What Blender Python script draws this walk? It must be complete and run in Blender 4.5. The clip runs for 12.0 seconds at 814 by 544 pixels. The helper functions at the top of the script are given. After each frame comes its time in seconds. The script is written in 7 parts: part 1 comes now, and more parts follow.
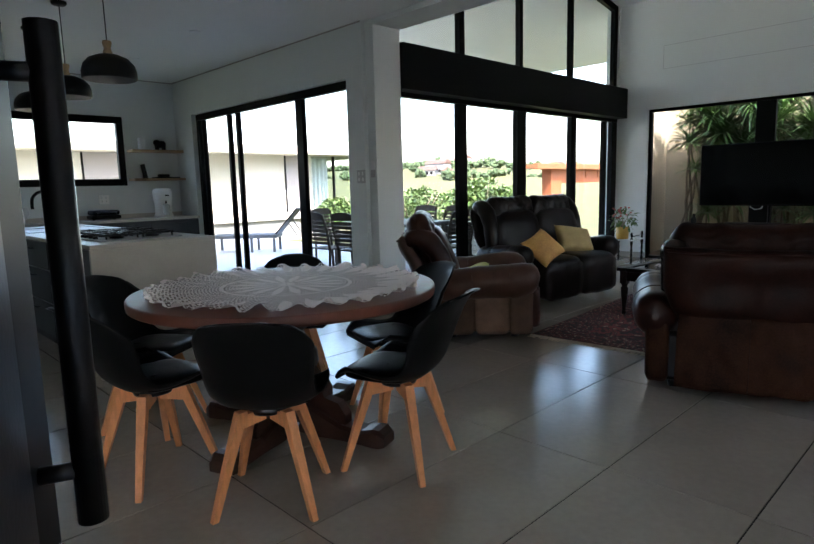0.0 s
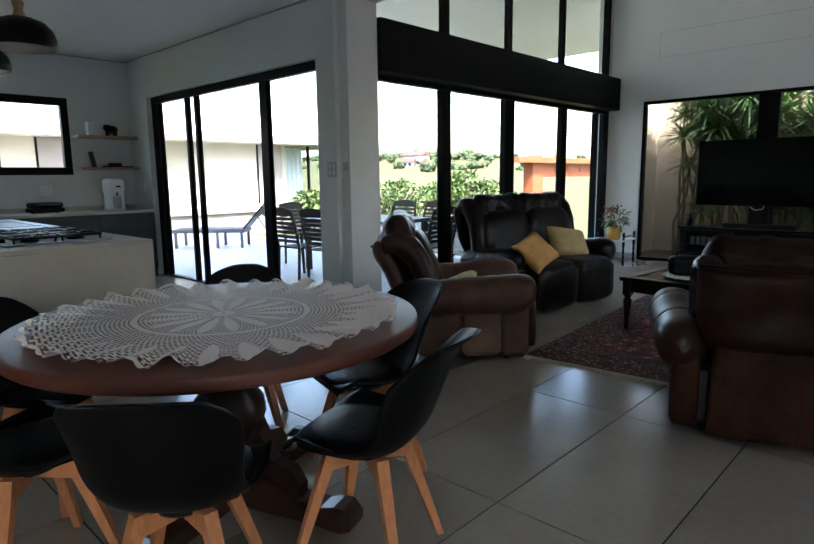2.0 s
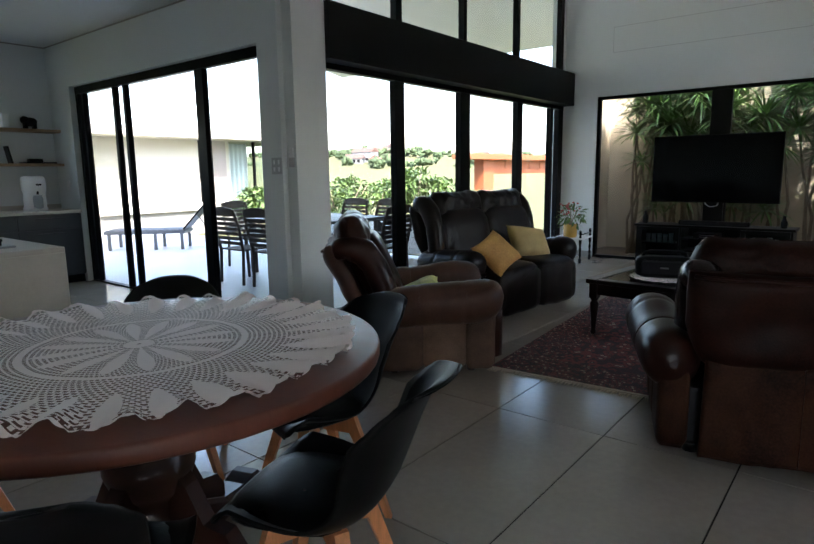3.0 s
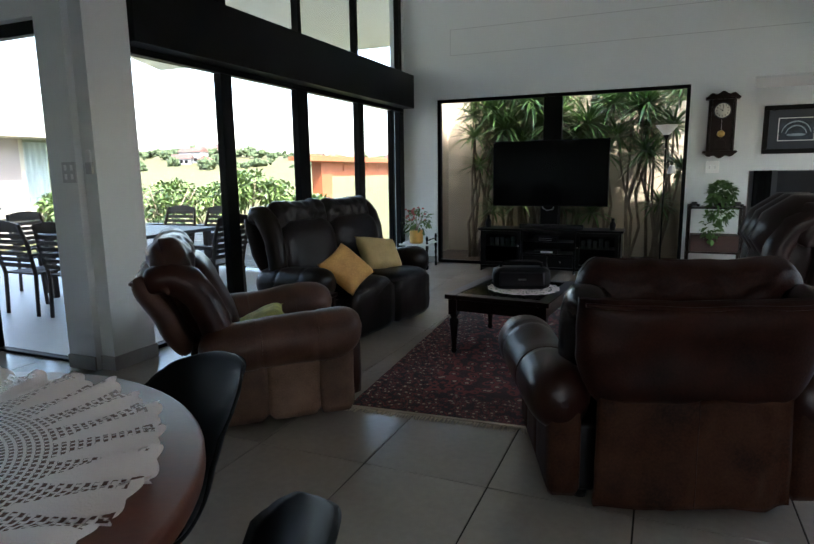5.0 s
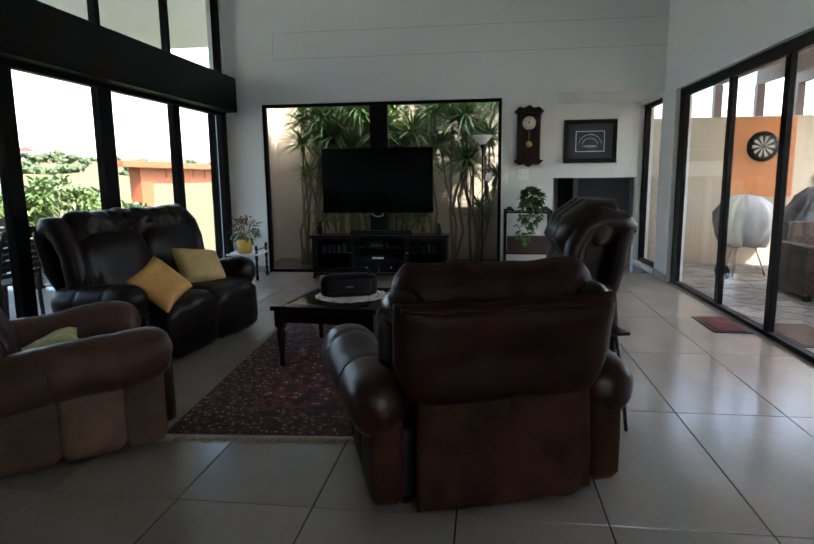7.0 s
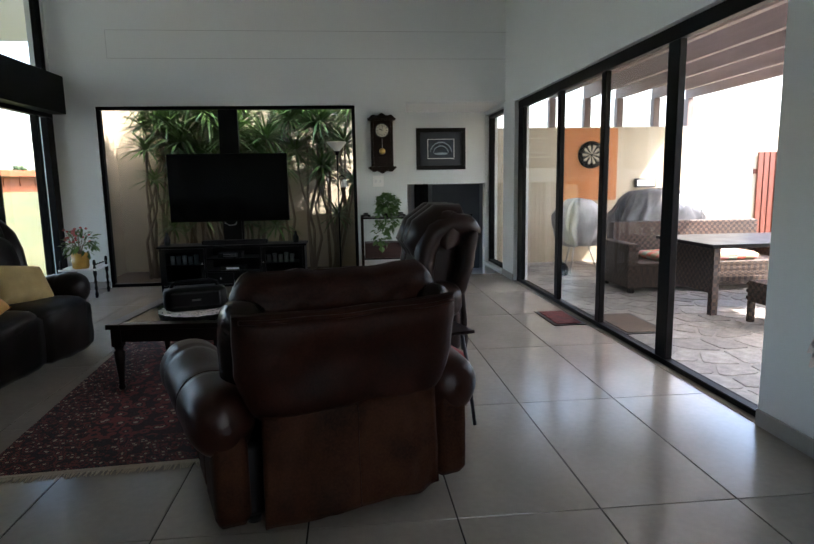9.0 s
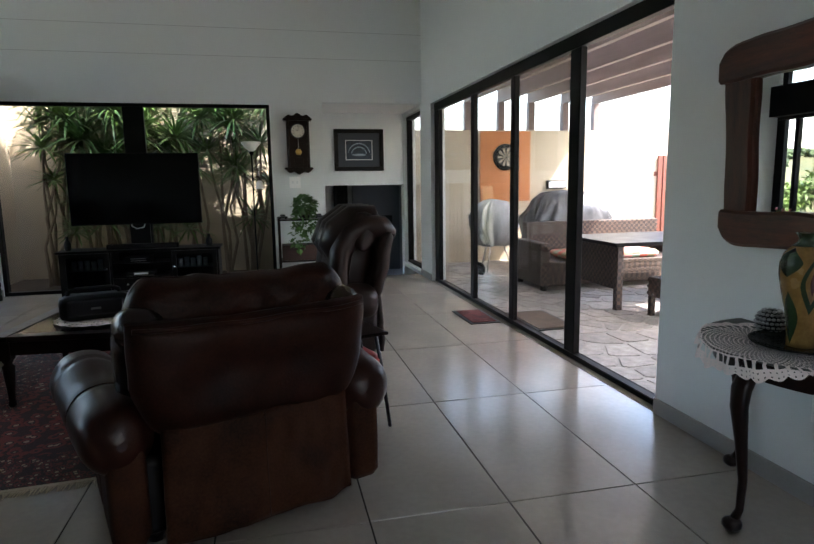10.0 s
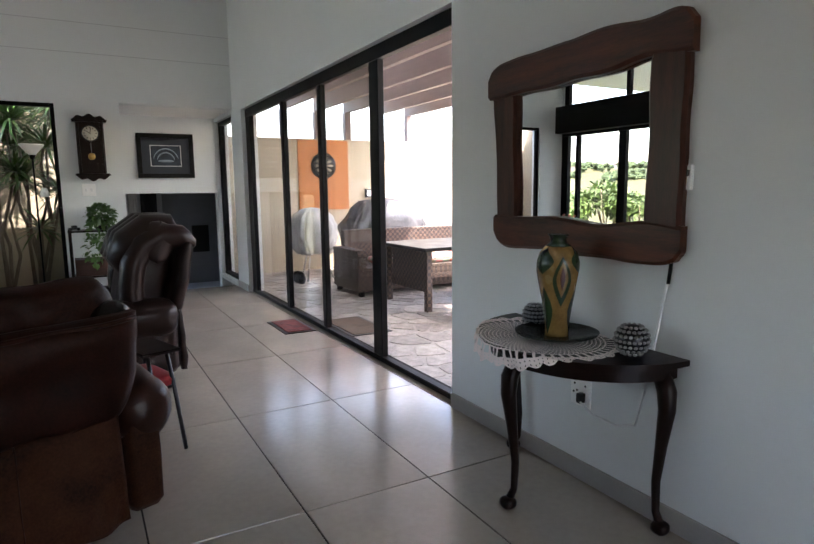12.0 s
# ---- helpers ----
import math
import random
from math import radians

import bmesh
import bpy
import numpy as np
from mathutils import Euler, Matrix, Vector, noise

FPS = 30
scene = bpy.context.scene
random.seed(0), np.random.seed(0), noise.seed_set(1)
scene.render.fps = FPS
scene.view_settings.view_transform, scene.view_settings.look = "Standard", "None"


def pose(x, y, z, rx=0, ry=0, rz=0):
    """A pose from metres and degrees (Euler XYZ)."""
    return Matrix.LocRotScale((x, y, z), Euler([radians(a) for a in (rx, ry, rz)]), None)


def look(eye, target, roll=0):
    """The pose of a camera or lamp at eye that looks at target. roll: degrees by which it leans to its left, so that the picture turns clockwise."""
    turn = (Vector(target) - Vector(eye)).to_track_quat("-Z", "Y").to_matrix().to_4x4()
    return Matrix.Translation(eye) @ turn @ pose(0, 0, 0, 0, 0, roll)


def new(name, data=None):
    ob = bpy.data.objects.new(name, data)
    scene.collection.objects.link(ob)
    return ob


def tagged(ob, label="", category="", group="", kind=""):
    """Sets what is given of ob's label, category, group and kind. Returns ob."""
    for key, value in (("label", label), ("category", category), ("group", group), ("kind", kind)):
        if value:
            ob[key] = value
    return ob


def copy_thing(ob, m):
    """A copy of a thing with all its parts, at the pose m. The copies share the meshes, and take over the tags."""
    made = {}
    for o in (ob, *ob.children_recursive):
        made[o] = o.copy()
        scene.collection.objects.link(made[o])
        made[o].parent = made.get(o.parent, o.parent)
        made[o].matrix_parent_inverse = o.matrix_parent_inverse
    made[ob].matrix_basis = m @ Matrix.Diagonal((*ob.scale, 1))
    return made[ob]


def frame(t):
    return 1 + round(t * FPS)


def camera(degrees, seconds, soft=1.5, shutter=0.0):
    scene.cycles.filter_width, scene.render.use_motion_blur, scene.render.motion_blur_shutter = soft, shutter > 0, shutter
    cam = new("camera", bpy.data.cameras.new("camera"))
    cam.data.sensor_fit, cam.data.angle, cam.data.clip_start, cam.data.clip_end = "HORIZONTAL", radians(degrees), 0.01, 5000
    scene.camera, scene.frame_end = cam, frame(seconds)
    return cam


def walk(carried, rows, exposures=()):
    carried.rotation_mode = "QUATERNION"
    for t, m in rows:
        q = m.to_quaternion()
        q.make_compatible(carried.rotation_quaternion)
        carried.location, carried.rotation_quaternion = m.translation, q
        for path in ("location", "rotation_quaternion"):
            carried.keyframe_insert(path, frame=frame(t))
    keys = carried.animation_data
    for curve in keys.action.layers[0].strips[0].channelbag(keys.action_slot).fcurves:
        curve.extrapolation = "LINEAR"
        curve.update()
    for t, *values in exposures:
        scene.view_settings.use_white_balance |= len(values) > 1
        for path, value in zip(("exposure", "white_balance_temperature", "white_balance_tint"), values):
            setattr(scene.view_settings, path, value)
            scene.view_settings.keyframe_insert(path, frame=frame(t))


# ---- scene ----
cam = camera(68.9, 12.0)
PATH = [
    (0, (0.014, 0.016, 1.277), (1.399, 1.431, 0.992), -1.5),
    (0.5, (0.116, 0.117, 1.263), (1.501, 1.531, 0.973), -1.4),
    (1, (0.278, 0.279, 1.27), (1.667, 1.687, 0.974), -1.1),
    (1.5, (0.394, 0.38, 1.285), (1.795, 1.774, 0.982), -0.7),
    (2, (0.524, 0.517, 1.314), (1.959, 1.875, 0.999), -0.7),
    (2.5, (0.664, 0.682, 1.316), (2.145, 1.985, 0.99), -1.0),
    (2.7, (0.716, 0.738, 1.315), (2.221, 2.014, 0.989), -0.9),
    (4.5, (1.174, 1.091, 1.341), (2.919, 2.006, 0.999), -0.8),
    (5, (1.262, 1.167, 1.362), (3.076, 1.941, 1.031), -0.8),
    (5.5, (1.325, 1.18, 1.353), (3.193, 1.817, 1.031), -0.7),
    (6, (1.33, 1.157, 1.365), (3.238, 1.663, 1.043), -0.6),
    (6.5, (1.36, 1.124, 1.361), (3.297, 1.502, 1.043), -0.6),
    (7, (1.38, 1.093, 1.355), (3.338, 1.354, 1.041), -0.7),
    (8.8, (1.402, 1.0, 1.359), (3.375, 0.876, 1.055), -1.1),
    (9, (1.4, 0.997, 1.349), (3.369, 0.811, 1.051), -1.0),
    (9.5, (1.403, 0.963, 1.348), (3.355, 0.645, 1.05), -0.9),
    (10, (1.405, 0.929, 1.349), (3.333, 0.492, 1.051), -0.9),
    (10.5, (1.402, 0.893, 1.344), (3.298, 0.329, 1.051), -0.8),
    (11, (1.389, 0.843, 1.333), (3.235, 0.129, 1.047), -0.8),
    (11.5, (1.367, 0.789, 1.334), (3.151, -0.069, 1.051), -0.8),
    (12, (1.352, 0.743, 1.335), (3.086, -0.215, 1.059), -0.7),
]
walk(cam, [(t, look(eye, target, roll)) for t, eye, target, roll in PATH], [(0.0, 3.58, 6100.0, 13.0), (5.0, 3.64, 6150.0, 13.0), (9.0, 3.45, 6300.0, 14.0), (11.0, 3.50, 6400.0, 16.0), (12.0, 3.76, 6500.0, 20.0)])

# ---- world, sun and sky ----
SUN_WAY = Vector((0.36, 0.62, -0.90)).normalized()
world = bpy.data.worlds.new("sky")
scene.world = world
world.use_nodes = True
wn = world.node_tree
sky = wn.nodes.new("ShaderNodeTexSky")
sky.sky_type = "NISHITA"
sky.sun_disc = False
sky.sun_elevation = math.asin(-SUN_WAY.z)
sky.sun_rotation = math.atan2(-SUN_WAY.x, -SUN_WAY.y)
sky.dust_density = 3.0
sky.air_density = 1.2
wn.nodes["Background"].inputs["Strength"].default_value = 0.15
wn.links.new(sky.outputs["Color"], wn.nodes["Background"].inputs["Color"])
sun_data = bpy.data.lights.new("sun", "SUN")
sun_data.energy, sun_data.angle, sun_data.color = 2.6, radians(0.6), (1.0, 0.95, 0.86)
sun = new("sun", sun_data)
sun.matrix_world = look((0, 0, 30), Vector((0, 0, 30)) + SUN_WAY)


# ---- materials ----
def mat(name, base, rough=0.6, metal=0.0, var=0.12, scale=6.0, bump=0.05, fine=80.0, stretch=(1, 1, 1), coat=0.0, per=0.0, tint=None, spec=0.5):
    """Principled with stains at a large scale and grain at a small one; per: variation from object to object."""
    m = bpy.data.materials.new(name)
    m.use_nodes = True
    nt = m.node_tree
    N, L = nt.nodes.new, nt.links.new
    p = nt.nodes["Principled BSDF"]
    co = N("ShaderNodeTexCoord")
    mp = N("ShaderNodeMapping")
    mp.inputs["Scale"].default_value = stretch
    L(co.outputs["Object"], mp.inputs["Vector"])
    big, small = N("ShaderNodeTexNoise"), N("ShaderNodeTexNoise")
    big.inputs["Scale"].default_value, big.inputs["Detail"].default_value = scale, 4
    small.inputs["Scale"].default_value, small.inputs["Detail"].default_value = fine, 3
    for n in (big, small):
        L(mp.outputs["Vector"], n.inputs["Vector"])
    mix = N("ShaderNodeMixRGB")
    other = tint or tuple(c * (1 - 2.2 * var) for c in base)
    mix.inputs[1].default_value, mix.inputs[2].default_value = (*other, 1), (*(min(1, c * (1 + var)) for c in base), 1)
    ramp = N("ShaderNodeMapRange")
    ramp.inputs["From Min"].default_value, ramp.inputs["From Max"].default_value = 0.25, 0.75
    add = N("ShaderNodeMath")
    add.operation = "MULTIPLY_ADD"
    add.inputs[1].default_value = 0.35
    L(small.outputs["Fac"], add.inputs[0])
    sc = N("ShaderNodeMath")
    sc.operation = "MULTIPLY"
    sc.inputs[1].default_value = 0.65
    L(big.outputs["Fac"], sc.inputs[0])
    L(sc.outputs[0], add.inputs[2])
    L(add.outputs[0], ramp.inputs["Value"])
    L(ramp.outputs["Result"], mix.inputs[0])
    col = mix.outputs[0]
    if per:
        info, hsv = N("ShaderNodeObjectInfo"), N("ShaderNodeHueSaturation")
        mr = N("ShaderNodeMapRange")
        mr.inputs["To Min"].default_value, mr.inputs["To Max"].default_value = 1 - per, 1 + per
        L(info.outputs["Random"], mr.inputs["Value"])
        L(mr.outputs["Result"], hsv.inputs["Value"])
        L(col, hsv.inputs["Color"])
        col = hsv.outputs["Color"]
    L(col, p.inputs["Base Color"])
    rr = N("ShaderNodeMapRange")
    rr.inputs["To Min"].default_value, rr.inputs["To Max"].default_value = max(0.02, rough - 0.08), min(1, rough + 0.08)
    L(big.outputs["Fac"], rr.inputs["Value"])
    L(rr.outputs["Result"], p.inputs["Roughness"])
    p.inputs["Metallic"].default_value = metal
    p.inputs["Specular IOR Level"].default_value = spec if spec != 0.5 or max(base) > 0.03 or metal else 0.14
    p.inputs["Coat Weight"].default_value = coat
    if bump:
        b = N("ShaderNodeBump")
        b.inputs["Strength"].default_value, b.inputs["Distance"].default_value = bump, 0.01
        L(small.outputs["Fac"], b.inputs["Height"])
        L(b.outputs["Normal"], p.inputs["Normal"])
    return m


def pane_glass(name, tone=(1, 1, 1)):
    """A thin pane: clear, with a mirror gloss that grows at a slant."""
    m = bpy.data.materials.new(name)
    m.use_nodes = True
    nt = m.node_tree
    nt.nodes.remove(nt.nodes["Principled BSDF"])
    a, g, f, x, w = (nt.nodes.new(k) for k in ("ShaderNodeBsdfTransparent", "ShaderNodeBsdfGlossy", "ShaderNodeMath", "ShaderNodeMixShader", "ShaderNodeLayerWeight"))
    a.inputs["Color"].default_value = (*tone, 1)
    g.inputs["Roughness"].default_value = 0.02
    f.operation = "POWER"
    f.inputs[1].default_value = 4.0
    w.inputs["Blend"].default_value = 0.34
    nt.links.new(w.outputs["Facing"], f.inputs[0])
    nt.links.new(f.outputs[0], x.inputs[0])
    nt.links.new(a.outputs[0], x.inputs[1])
    nt.links.new(g.outputs[0], x.inputs[2])
    nt.links.new(x.outputs[0], nt.nodes["Material Output"].inputs["Surface"])
    return m


M_WALL = mat("wall_paint", (0.74, 0.77, 0.77), 0.75, var=0.02, scale=1.2, bump=0.04, fine=160)
M_CEIL = mat("ceiling_paint", (0.80, 0.81, 0.80), 0.85, var=0.015, scale=1.0, bump=0.02, fine=120)
M_TILE = mat("floor_tile", (0.345, 0.300, 0.248), 0.19, var=0.09, scale=2.2, bump=0.015, fine=28, per=0.04, spec=1.0)
M_GROUT = mat("grout", (0.022, 0.020, 0.018), 0.9, var=0.1)
M_SKIRT = mat("skirting_tile", (0.36, 0.345, 0.325), 0.45, var=0.06, scale=3)
M_ALU = mat("black_aluminium", (0.0045, 0.0045, 0.005), 0.42, var=0.15, scale=3, bump=0.02, fine=200, spec=0.10)
M_GLASS = pane_glass("pane", (0.88, 0.88, 0.86))
M_DARKGLASS = pane_glass("tinted_pane", (0.82, 0.86, 0.86))
M_BLACKP = mat("black_shell_plastic", (0.006, 0.006, 0.0065), 0.45, var=0.1, scale=5, bump=0.05, fine=300)
M_PAD = mat("black_seat_pad", (0.006, 0.006, 0.007), 0.3, var=0.1, scale=9, bump=0.12, fine=220)
M_BEECH = mat("beech_wood", (0.74, 0.30, 0.12), 0.45, var=0.14, scale=7, bump=0.04, fine=60, stretch=(8, 8, 1))
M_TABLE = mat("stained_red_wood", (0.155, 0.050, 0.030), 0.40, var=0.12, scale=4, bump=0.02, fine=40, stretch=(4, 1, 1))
M_DARKWOOD = mat("dark_stained_wood", (0.012, 0.0052, 0.0040), 0.32, var=0.25, scale=4, bump=0.03, fine=50, stretch=(8, 1, 1))
M_BLACKWOOD = mat("black_painted_wood", (0.006, 0.0055, 0.0055), 0.35, var=0.2, scale=5, bump=0.02)
M_LEATHER = mat("dark_leather", (0.012, 0.0052, 0.0038), 0.24, var=0.12, scale=7, bump=0.08, fine=150, spec=0.34)
M_BROWN = mat("brown_leather", (0.030, 0.0088, 0.0050), 0.34, var=0.28, scale=5, bump=0.08, fine=130, spec=0.24)
M_CHESTNUT = mat("chestnut_leather", (0.084, 0.0400, 0.0270), 0.42, var=0.26, scale=5, bump=0.1, fine=130, spec=0.20)
M_SUEDE = mat("brown_suede", (0.046, 0.0172, 0.0090), 0.6, var=0.48, scale=5, bump=0.12, fine=110, spec=0.08)
M_SHELL = mat("dark_brown_suede", (0.0265, 0.0086, 0.0056), 0.46, var=0.46, scale=5, bump=0.10, fine=110, spec=0.10)
M_COCOA = mat("cocoa_leather", (0.017, 0.0088, 0.0070), 0.33, var=0.15, scale=7, bump=0.10, fine=90, spec=0.20)
M_UMBER = mat("umber_leather", (0.0075, 0.0042, 0.0034), 0.34, var=0.12, scale=7, bump=0.10, fine=90, spec=0.17)
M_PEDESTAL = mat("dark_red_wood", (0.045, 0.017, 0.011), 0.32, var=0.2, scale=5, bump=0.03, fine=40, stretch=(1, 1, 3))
M_TAN = mat("worn_tan_suede", (0.190, 0.118, 0.083), 0.7, var=0.3, scale=5, bump=0.15, fine=150, spec=0.12)
M_TANDARK = mat("tan_suede", (0.115, 0.070, 0.050), 0.7, var=0.3, scale=5, bump=0.15, fine=150, spec=0.12)
M_STONE = mat("pale_engineered_stone", (0.52, 0.48, 0.42), 0.35, var=0.05, scale=9, bump=0.01)
M_CAB = mat("charcoal_cabinet", (0.045, 0.048, 0.052), 0.5, var=0.1, scale=4, bump=0.02)
M_WHITE = mat("white_plastic", (0.78, 0.79, 0.80), 0.4, var=0.03)
M_BRIGHT = mat("bright_white_plastic", (0.90, 0.90, 0.89), 0.35, var=0.02)
M_PALE = mat("mid_grey_plastic", (0.50, 0.51, 0.52), 0.4, var=0.04)
M_STEEL = mat("brushed_steel", (0.42, 0.42, 0.42), 0.3, 1.0, var=0.08, fine=120, stretch=(1, 12, 1))
M_CHROME = mat("chrome", (0.7, 0.7, 0.7), 0.12, 1.0, var=0.03)
M_GUN = mat("dark_metal", (0.05, 0.05, 0.055), 0.3, 0.9, var=0.1)
M_OAK = mat("oak_board", (0.42, 0.28, 0.16), 0.5, var=0.16, scale=4, fine=50, stretch=(1, 10, 10))
M_SCREEN = mat("dark_screen", (0.002, 0.002, 0.0024), 0.10, var=0.05, bump=0.0)
M_CUSH = mat("gold_cushion", (0.55, 0.32, 0.10), 0.7, var=0.3, scale=7, bump=0.2, fine=60, tint=(0.36, 0.17, 0.05))
M_CUSH2 = mat("olive_gold_cushion", (0.40, 0.30, 0.13), 0.75, var=0.3, scale=7, bump=0.2, fine=200, tint=(0.25, 0.17, 0.07))
M_GREENC = mat("lime_cushion", (0.58, 0.55, 0.16), 0.8, var=0.3, scale=16, bump=0.2, fine=200)
M_POT = mat("mustard_glazed_pot", (0.60, 0.34, 0.06), 0.35, var=0.1)
M_LEAF = mat("green_leaf", (0.105, 0.215, 0.048), 0.42, var=0.35, scale=4, bump=0.05, per=0.25)
M_LEAF2 = mat("dark_leaf", (0.140, 0.245, 0.068), 0.34, var=0.45, scale=3, bump=0.05, per=0.3)
M_TRUNK = mat("grey_trunk", (0.26, 0.21, 0.16), 0.85, var=0.2, scale=8, bump=0.4, fine=60)
M_PLASTER = mat("beige_plaster", (0.48, 0.415, 0.315), 0.85, var=0.06, scale=1.5, bump=0.15, fine=120)
M_ORANGE = mat("orange_panel", (0.46, 0.16, 0.04), 0.6, var=0.08, scale=3)
M_RUST = mat("orange_timber", (0.27, 0.075, 0.025), 0.6, var=0.15, scale=3, stretch=(1, 6, 6))
M_TERR = mat("terrace_tile", (0.60, 0.60, 0.59), 0.40, var=0.06, scale=1.2, bump=0.03)
M_CREAM = mat("cream_render", (0.37, 0.35, 0.295), 0.85, var=0.04, scale=0.6)
M_GREYR = mat("grey_render", (0.24, 0.23, 0.21), 0.85, var=0.08, scale=0.6)
M_TEAK = mat("weathered_slat", (0.075, 0.055, 0.045), 0.6, var=0.2, scale=4, stretch=(8, 1, 1))
M_WICKER = mat("brown_wicker", (0.085, 0.050, 0.033), 0.6, var=0.35, scale=30, bump=0.6, fine=140)
M_COVER = mat("dark_grey_cover", (0.060, 0.060, 0.064), 0.34, var=0.25, scale=5, bump=0.5, fine=22)
M_COVER2 = mat("pale_grey_cover", (0.40, 0.395, 0.39), 0.5, var=0.14, scale=6, bump=0.5, fine=20)
M_PAVE = mat("crazy_paving", (0.29, 0.262, 0.232), 0.6, var=0.28, scale=11, bump=0.2, per=0.30)
M_BED = mat("pale_mortar", (0.32, 0.295, 0.262), 0.8, var=0.16, scale=9, bump=0.2)
M_GRASS = mat("dry_grass", (0.074, 0.064, 0.019), 0.95, var=0.35, scale=0.06, bump=0.3, fine=0.8, tint=(0.030, 0.045, 0.012))
M_LACE = mat("cotton_lace", (0.72, 0.66, 0.62), 0.9, var=0.06, scale=20, bump=0.3, fine=260)


# ---- mesh helpers ----
def box(bm, x0, y0, z0, x1, y1, z1, bev=0.0, seg=2, m=None):
    t = Matrix.Translation(((x0 + x1) / 2, (y0 + y1) / 2, (z0 + z1) / 2)) @ Matrix.Diagonal((abs(x1 - x0), abs(y1 - y0), abs(z1 - z0), 1))
    vs = bmesh.ops.create_cube(bm, size=1, matrix=(m @ t) if m else t)["verts"]
    if bev:
        es = list({e for v in vs for e in v.link_edges})
        r = bmesh.ops.bevel(bm, geom=es, offset=bev, segments=seg, affect="EDGES", profile=0.5)
        for f in r["faces"]:
            f.smooth = True
    return bm


def rings(bm, loops, close=True, cap=True, smooth=True):
    vs = [[bm.verts.new(p) for p in lp] for lp in loops]
    n = len(vs[0])
    for a, b in zip(vs, vs[1:]):
        for i in range(n if close else n - 1):
            j = (i + 1) % n
            f = bm.faces.new((a[i], a[j], b[j], b[i]))
            f.smooth = smooth
    if cap and close:
        bm.faces.new(vs[0][::-1])
        bm.faces.new(vs[-1])
    return bm


def lathe(bm, prof, n=20, at=(0, 0, 0), m=None):
    mm = m or Matrix.Translation(at)
    return rings(bm, [[mm @ Vector((max(r, 0.0005) * math.cos(2 * math.pi * i / n), max(r, 0.0005) * math.sin(2 * math.pi * i / n), z)) for i in range(n)] for r, z in prof])


def tube(bm, pts, r, n=8, cap=True):
    pts = [Vector(p) for p in pts]
    loops = []
    up = None
    for k, p in enumerate(pts):
        d = (pts[min(k + 1, len(pts) - 1)] - pts[max(k - 1, 0)]).normalized()
        if up is None:
            up = d.cross(Vector((0.13, 0.31, 0.94))).normalized()
            if up.length < 0.1:
                up = Vector((1, 0, 0))
        a = (up - d * up.dot(d)).normalized()
        up = a
        b = d.cross(a)
        rr = r[k] if isinstance(r, (list, tuple)) else r
        loops.append([p + rr * (math.cos(2 * math.pi * i / n) * a + math.sin(2 * math.pi * i / n) * b) for i in range(n)])
    return rings(bm, loops, cap=cap)


def cyl(bm, p0, p1, r0, r1=None, n=14):
    return tube(bm, [p0, p1], [r0, r0 if r1 is None else r1], n)


def puff(bm, c, s, e1=0.45, e2=0.45, m=None, nu=24, nv=14, wob=0.0, seed=0):
    """A cushion: a rounded block of half sizes s about c, with a slight unevenness."""
    loops = []
    rad = lambda q, e: (abs(math.cos(q)) ** (2 / e) + abs(math.sin(q)) ** (2 / e)) ** (-e / 2)
    for j in range(nv + 1):
        ph = -math.pi / 2 + math.pi * (j + (0.02 if j == 0 else -0.02 if j == nv else 0)) / nv
        lp = []
        for i in range(nu):
            th = 2 * math.pi * i / nu
            k1, k2 = rad(ph, e1), rad(th, e2)
            p = Vector((s[0] * k1 * math.cos(ph) * k2 * math.cos(th), s[1] * k1 * math.cos(ph) * k2 * math.sin(th), s[2] * k1 * math.sin(ph)))
            if wob:
                p += p.normalized() * wob * noise.noise(p * 7 + Vector((seed, seed * 2.3, 0)))
            p += Vector(c)
            lp.append((m @ p) if m else p)
        loops.append(lp)
    return rings(bm, loops)


def link(name, bm, material, smooth=None):
    bmesh.ops.recalc_face_normals(bm, faces=bm.faces)
    me = bpy.data.meshes.new(name)
    bm.to_mesh(me)
    bm.free()
    if smooth is not None:
        for p in me.polygons:
            p.use_smooth = smooth
    me.materials.append(material)
    return new(name, me)


def part(name, bm, material, parent=None, label="", smooth=None):
    ob = link(name, bm, material, smooth)
    ob.parent = parent
    if label:
        ob["label"] = label
    return ob


def thing(name, label, category, m=None, group="", kind=""):
    ob = new(name)
    ob.empty_display_size = 0.1
    if m:
        ob.matrix_world = m
    return tagged(ob, label, category, group, kind)


def solid(name, label, category, bm, material, kind="", group="", m=None):
    ob = link(name, bm, material)
    if m:
        ob.matrix_world = m
    return tagged(ob, label, category, group, kind)


def B():
    return bmesh.new()


def setting(name, label, boxes, material, bev=0.0):
    bm = B()
    for b in boxes:
        box(bm, *b, bev=bev)
    return solid(name, label, "structure", bm, material, kind="structure")


def facing(x, y, fx, fy, z=0.0):
    """A pose on the floor whose local +y looks along (fx, fy)."""
    return pose(x, y, z, 0, 0, math.degrees(math.atan2(-fx, fy)))


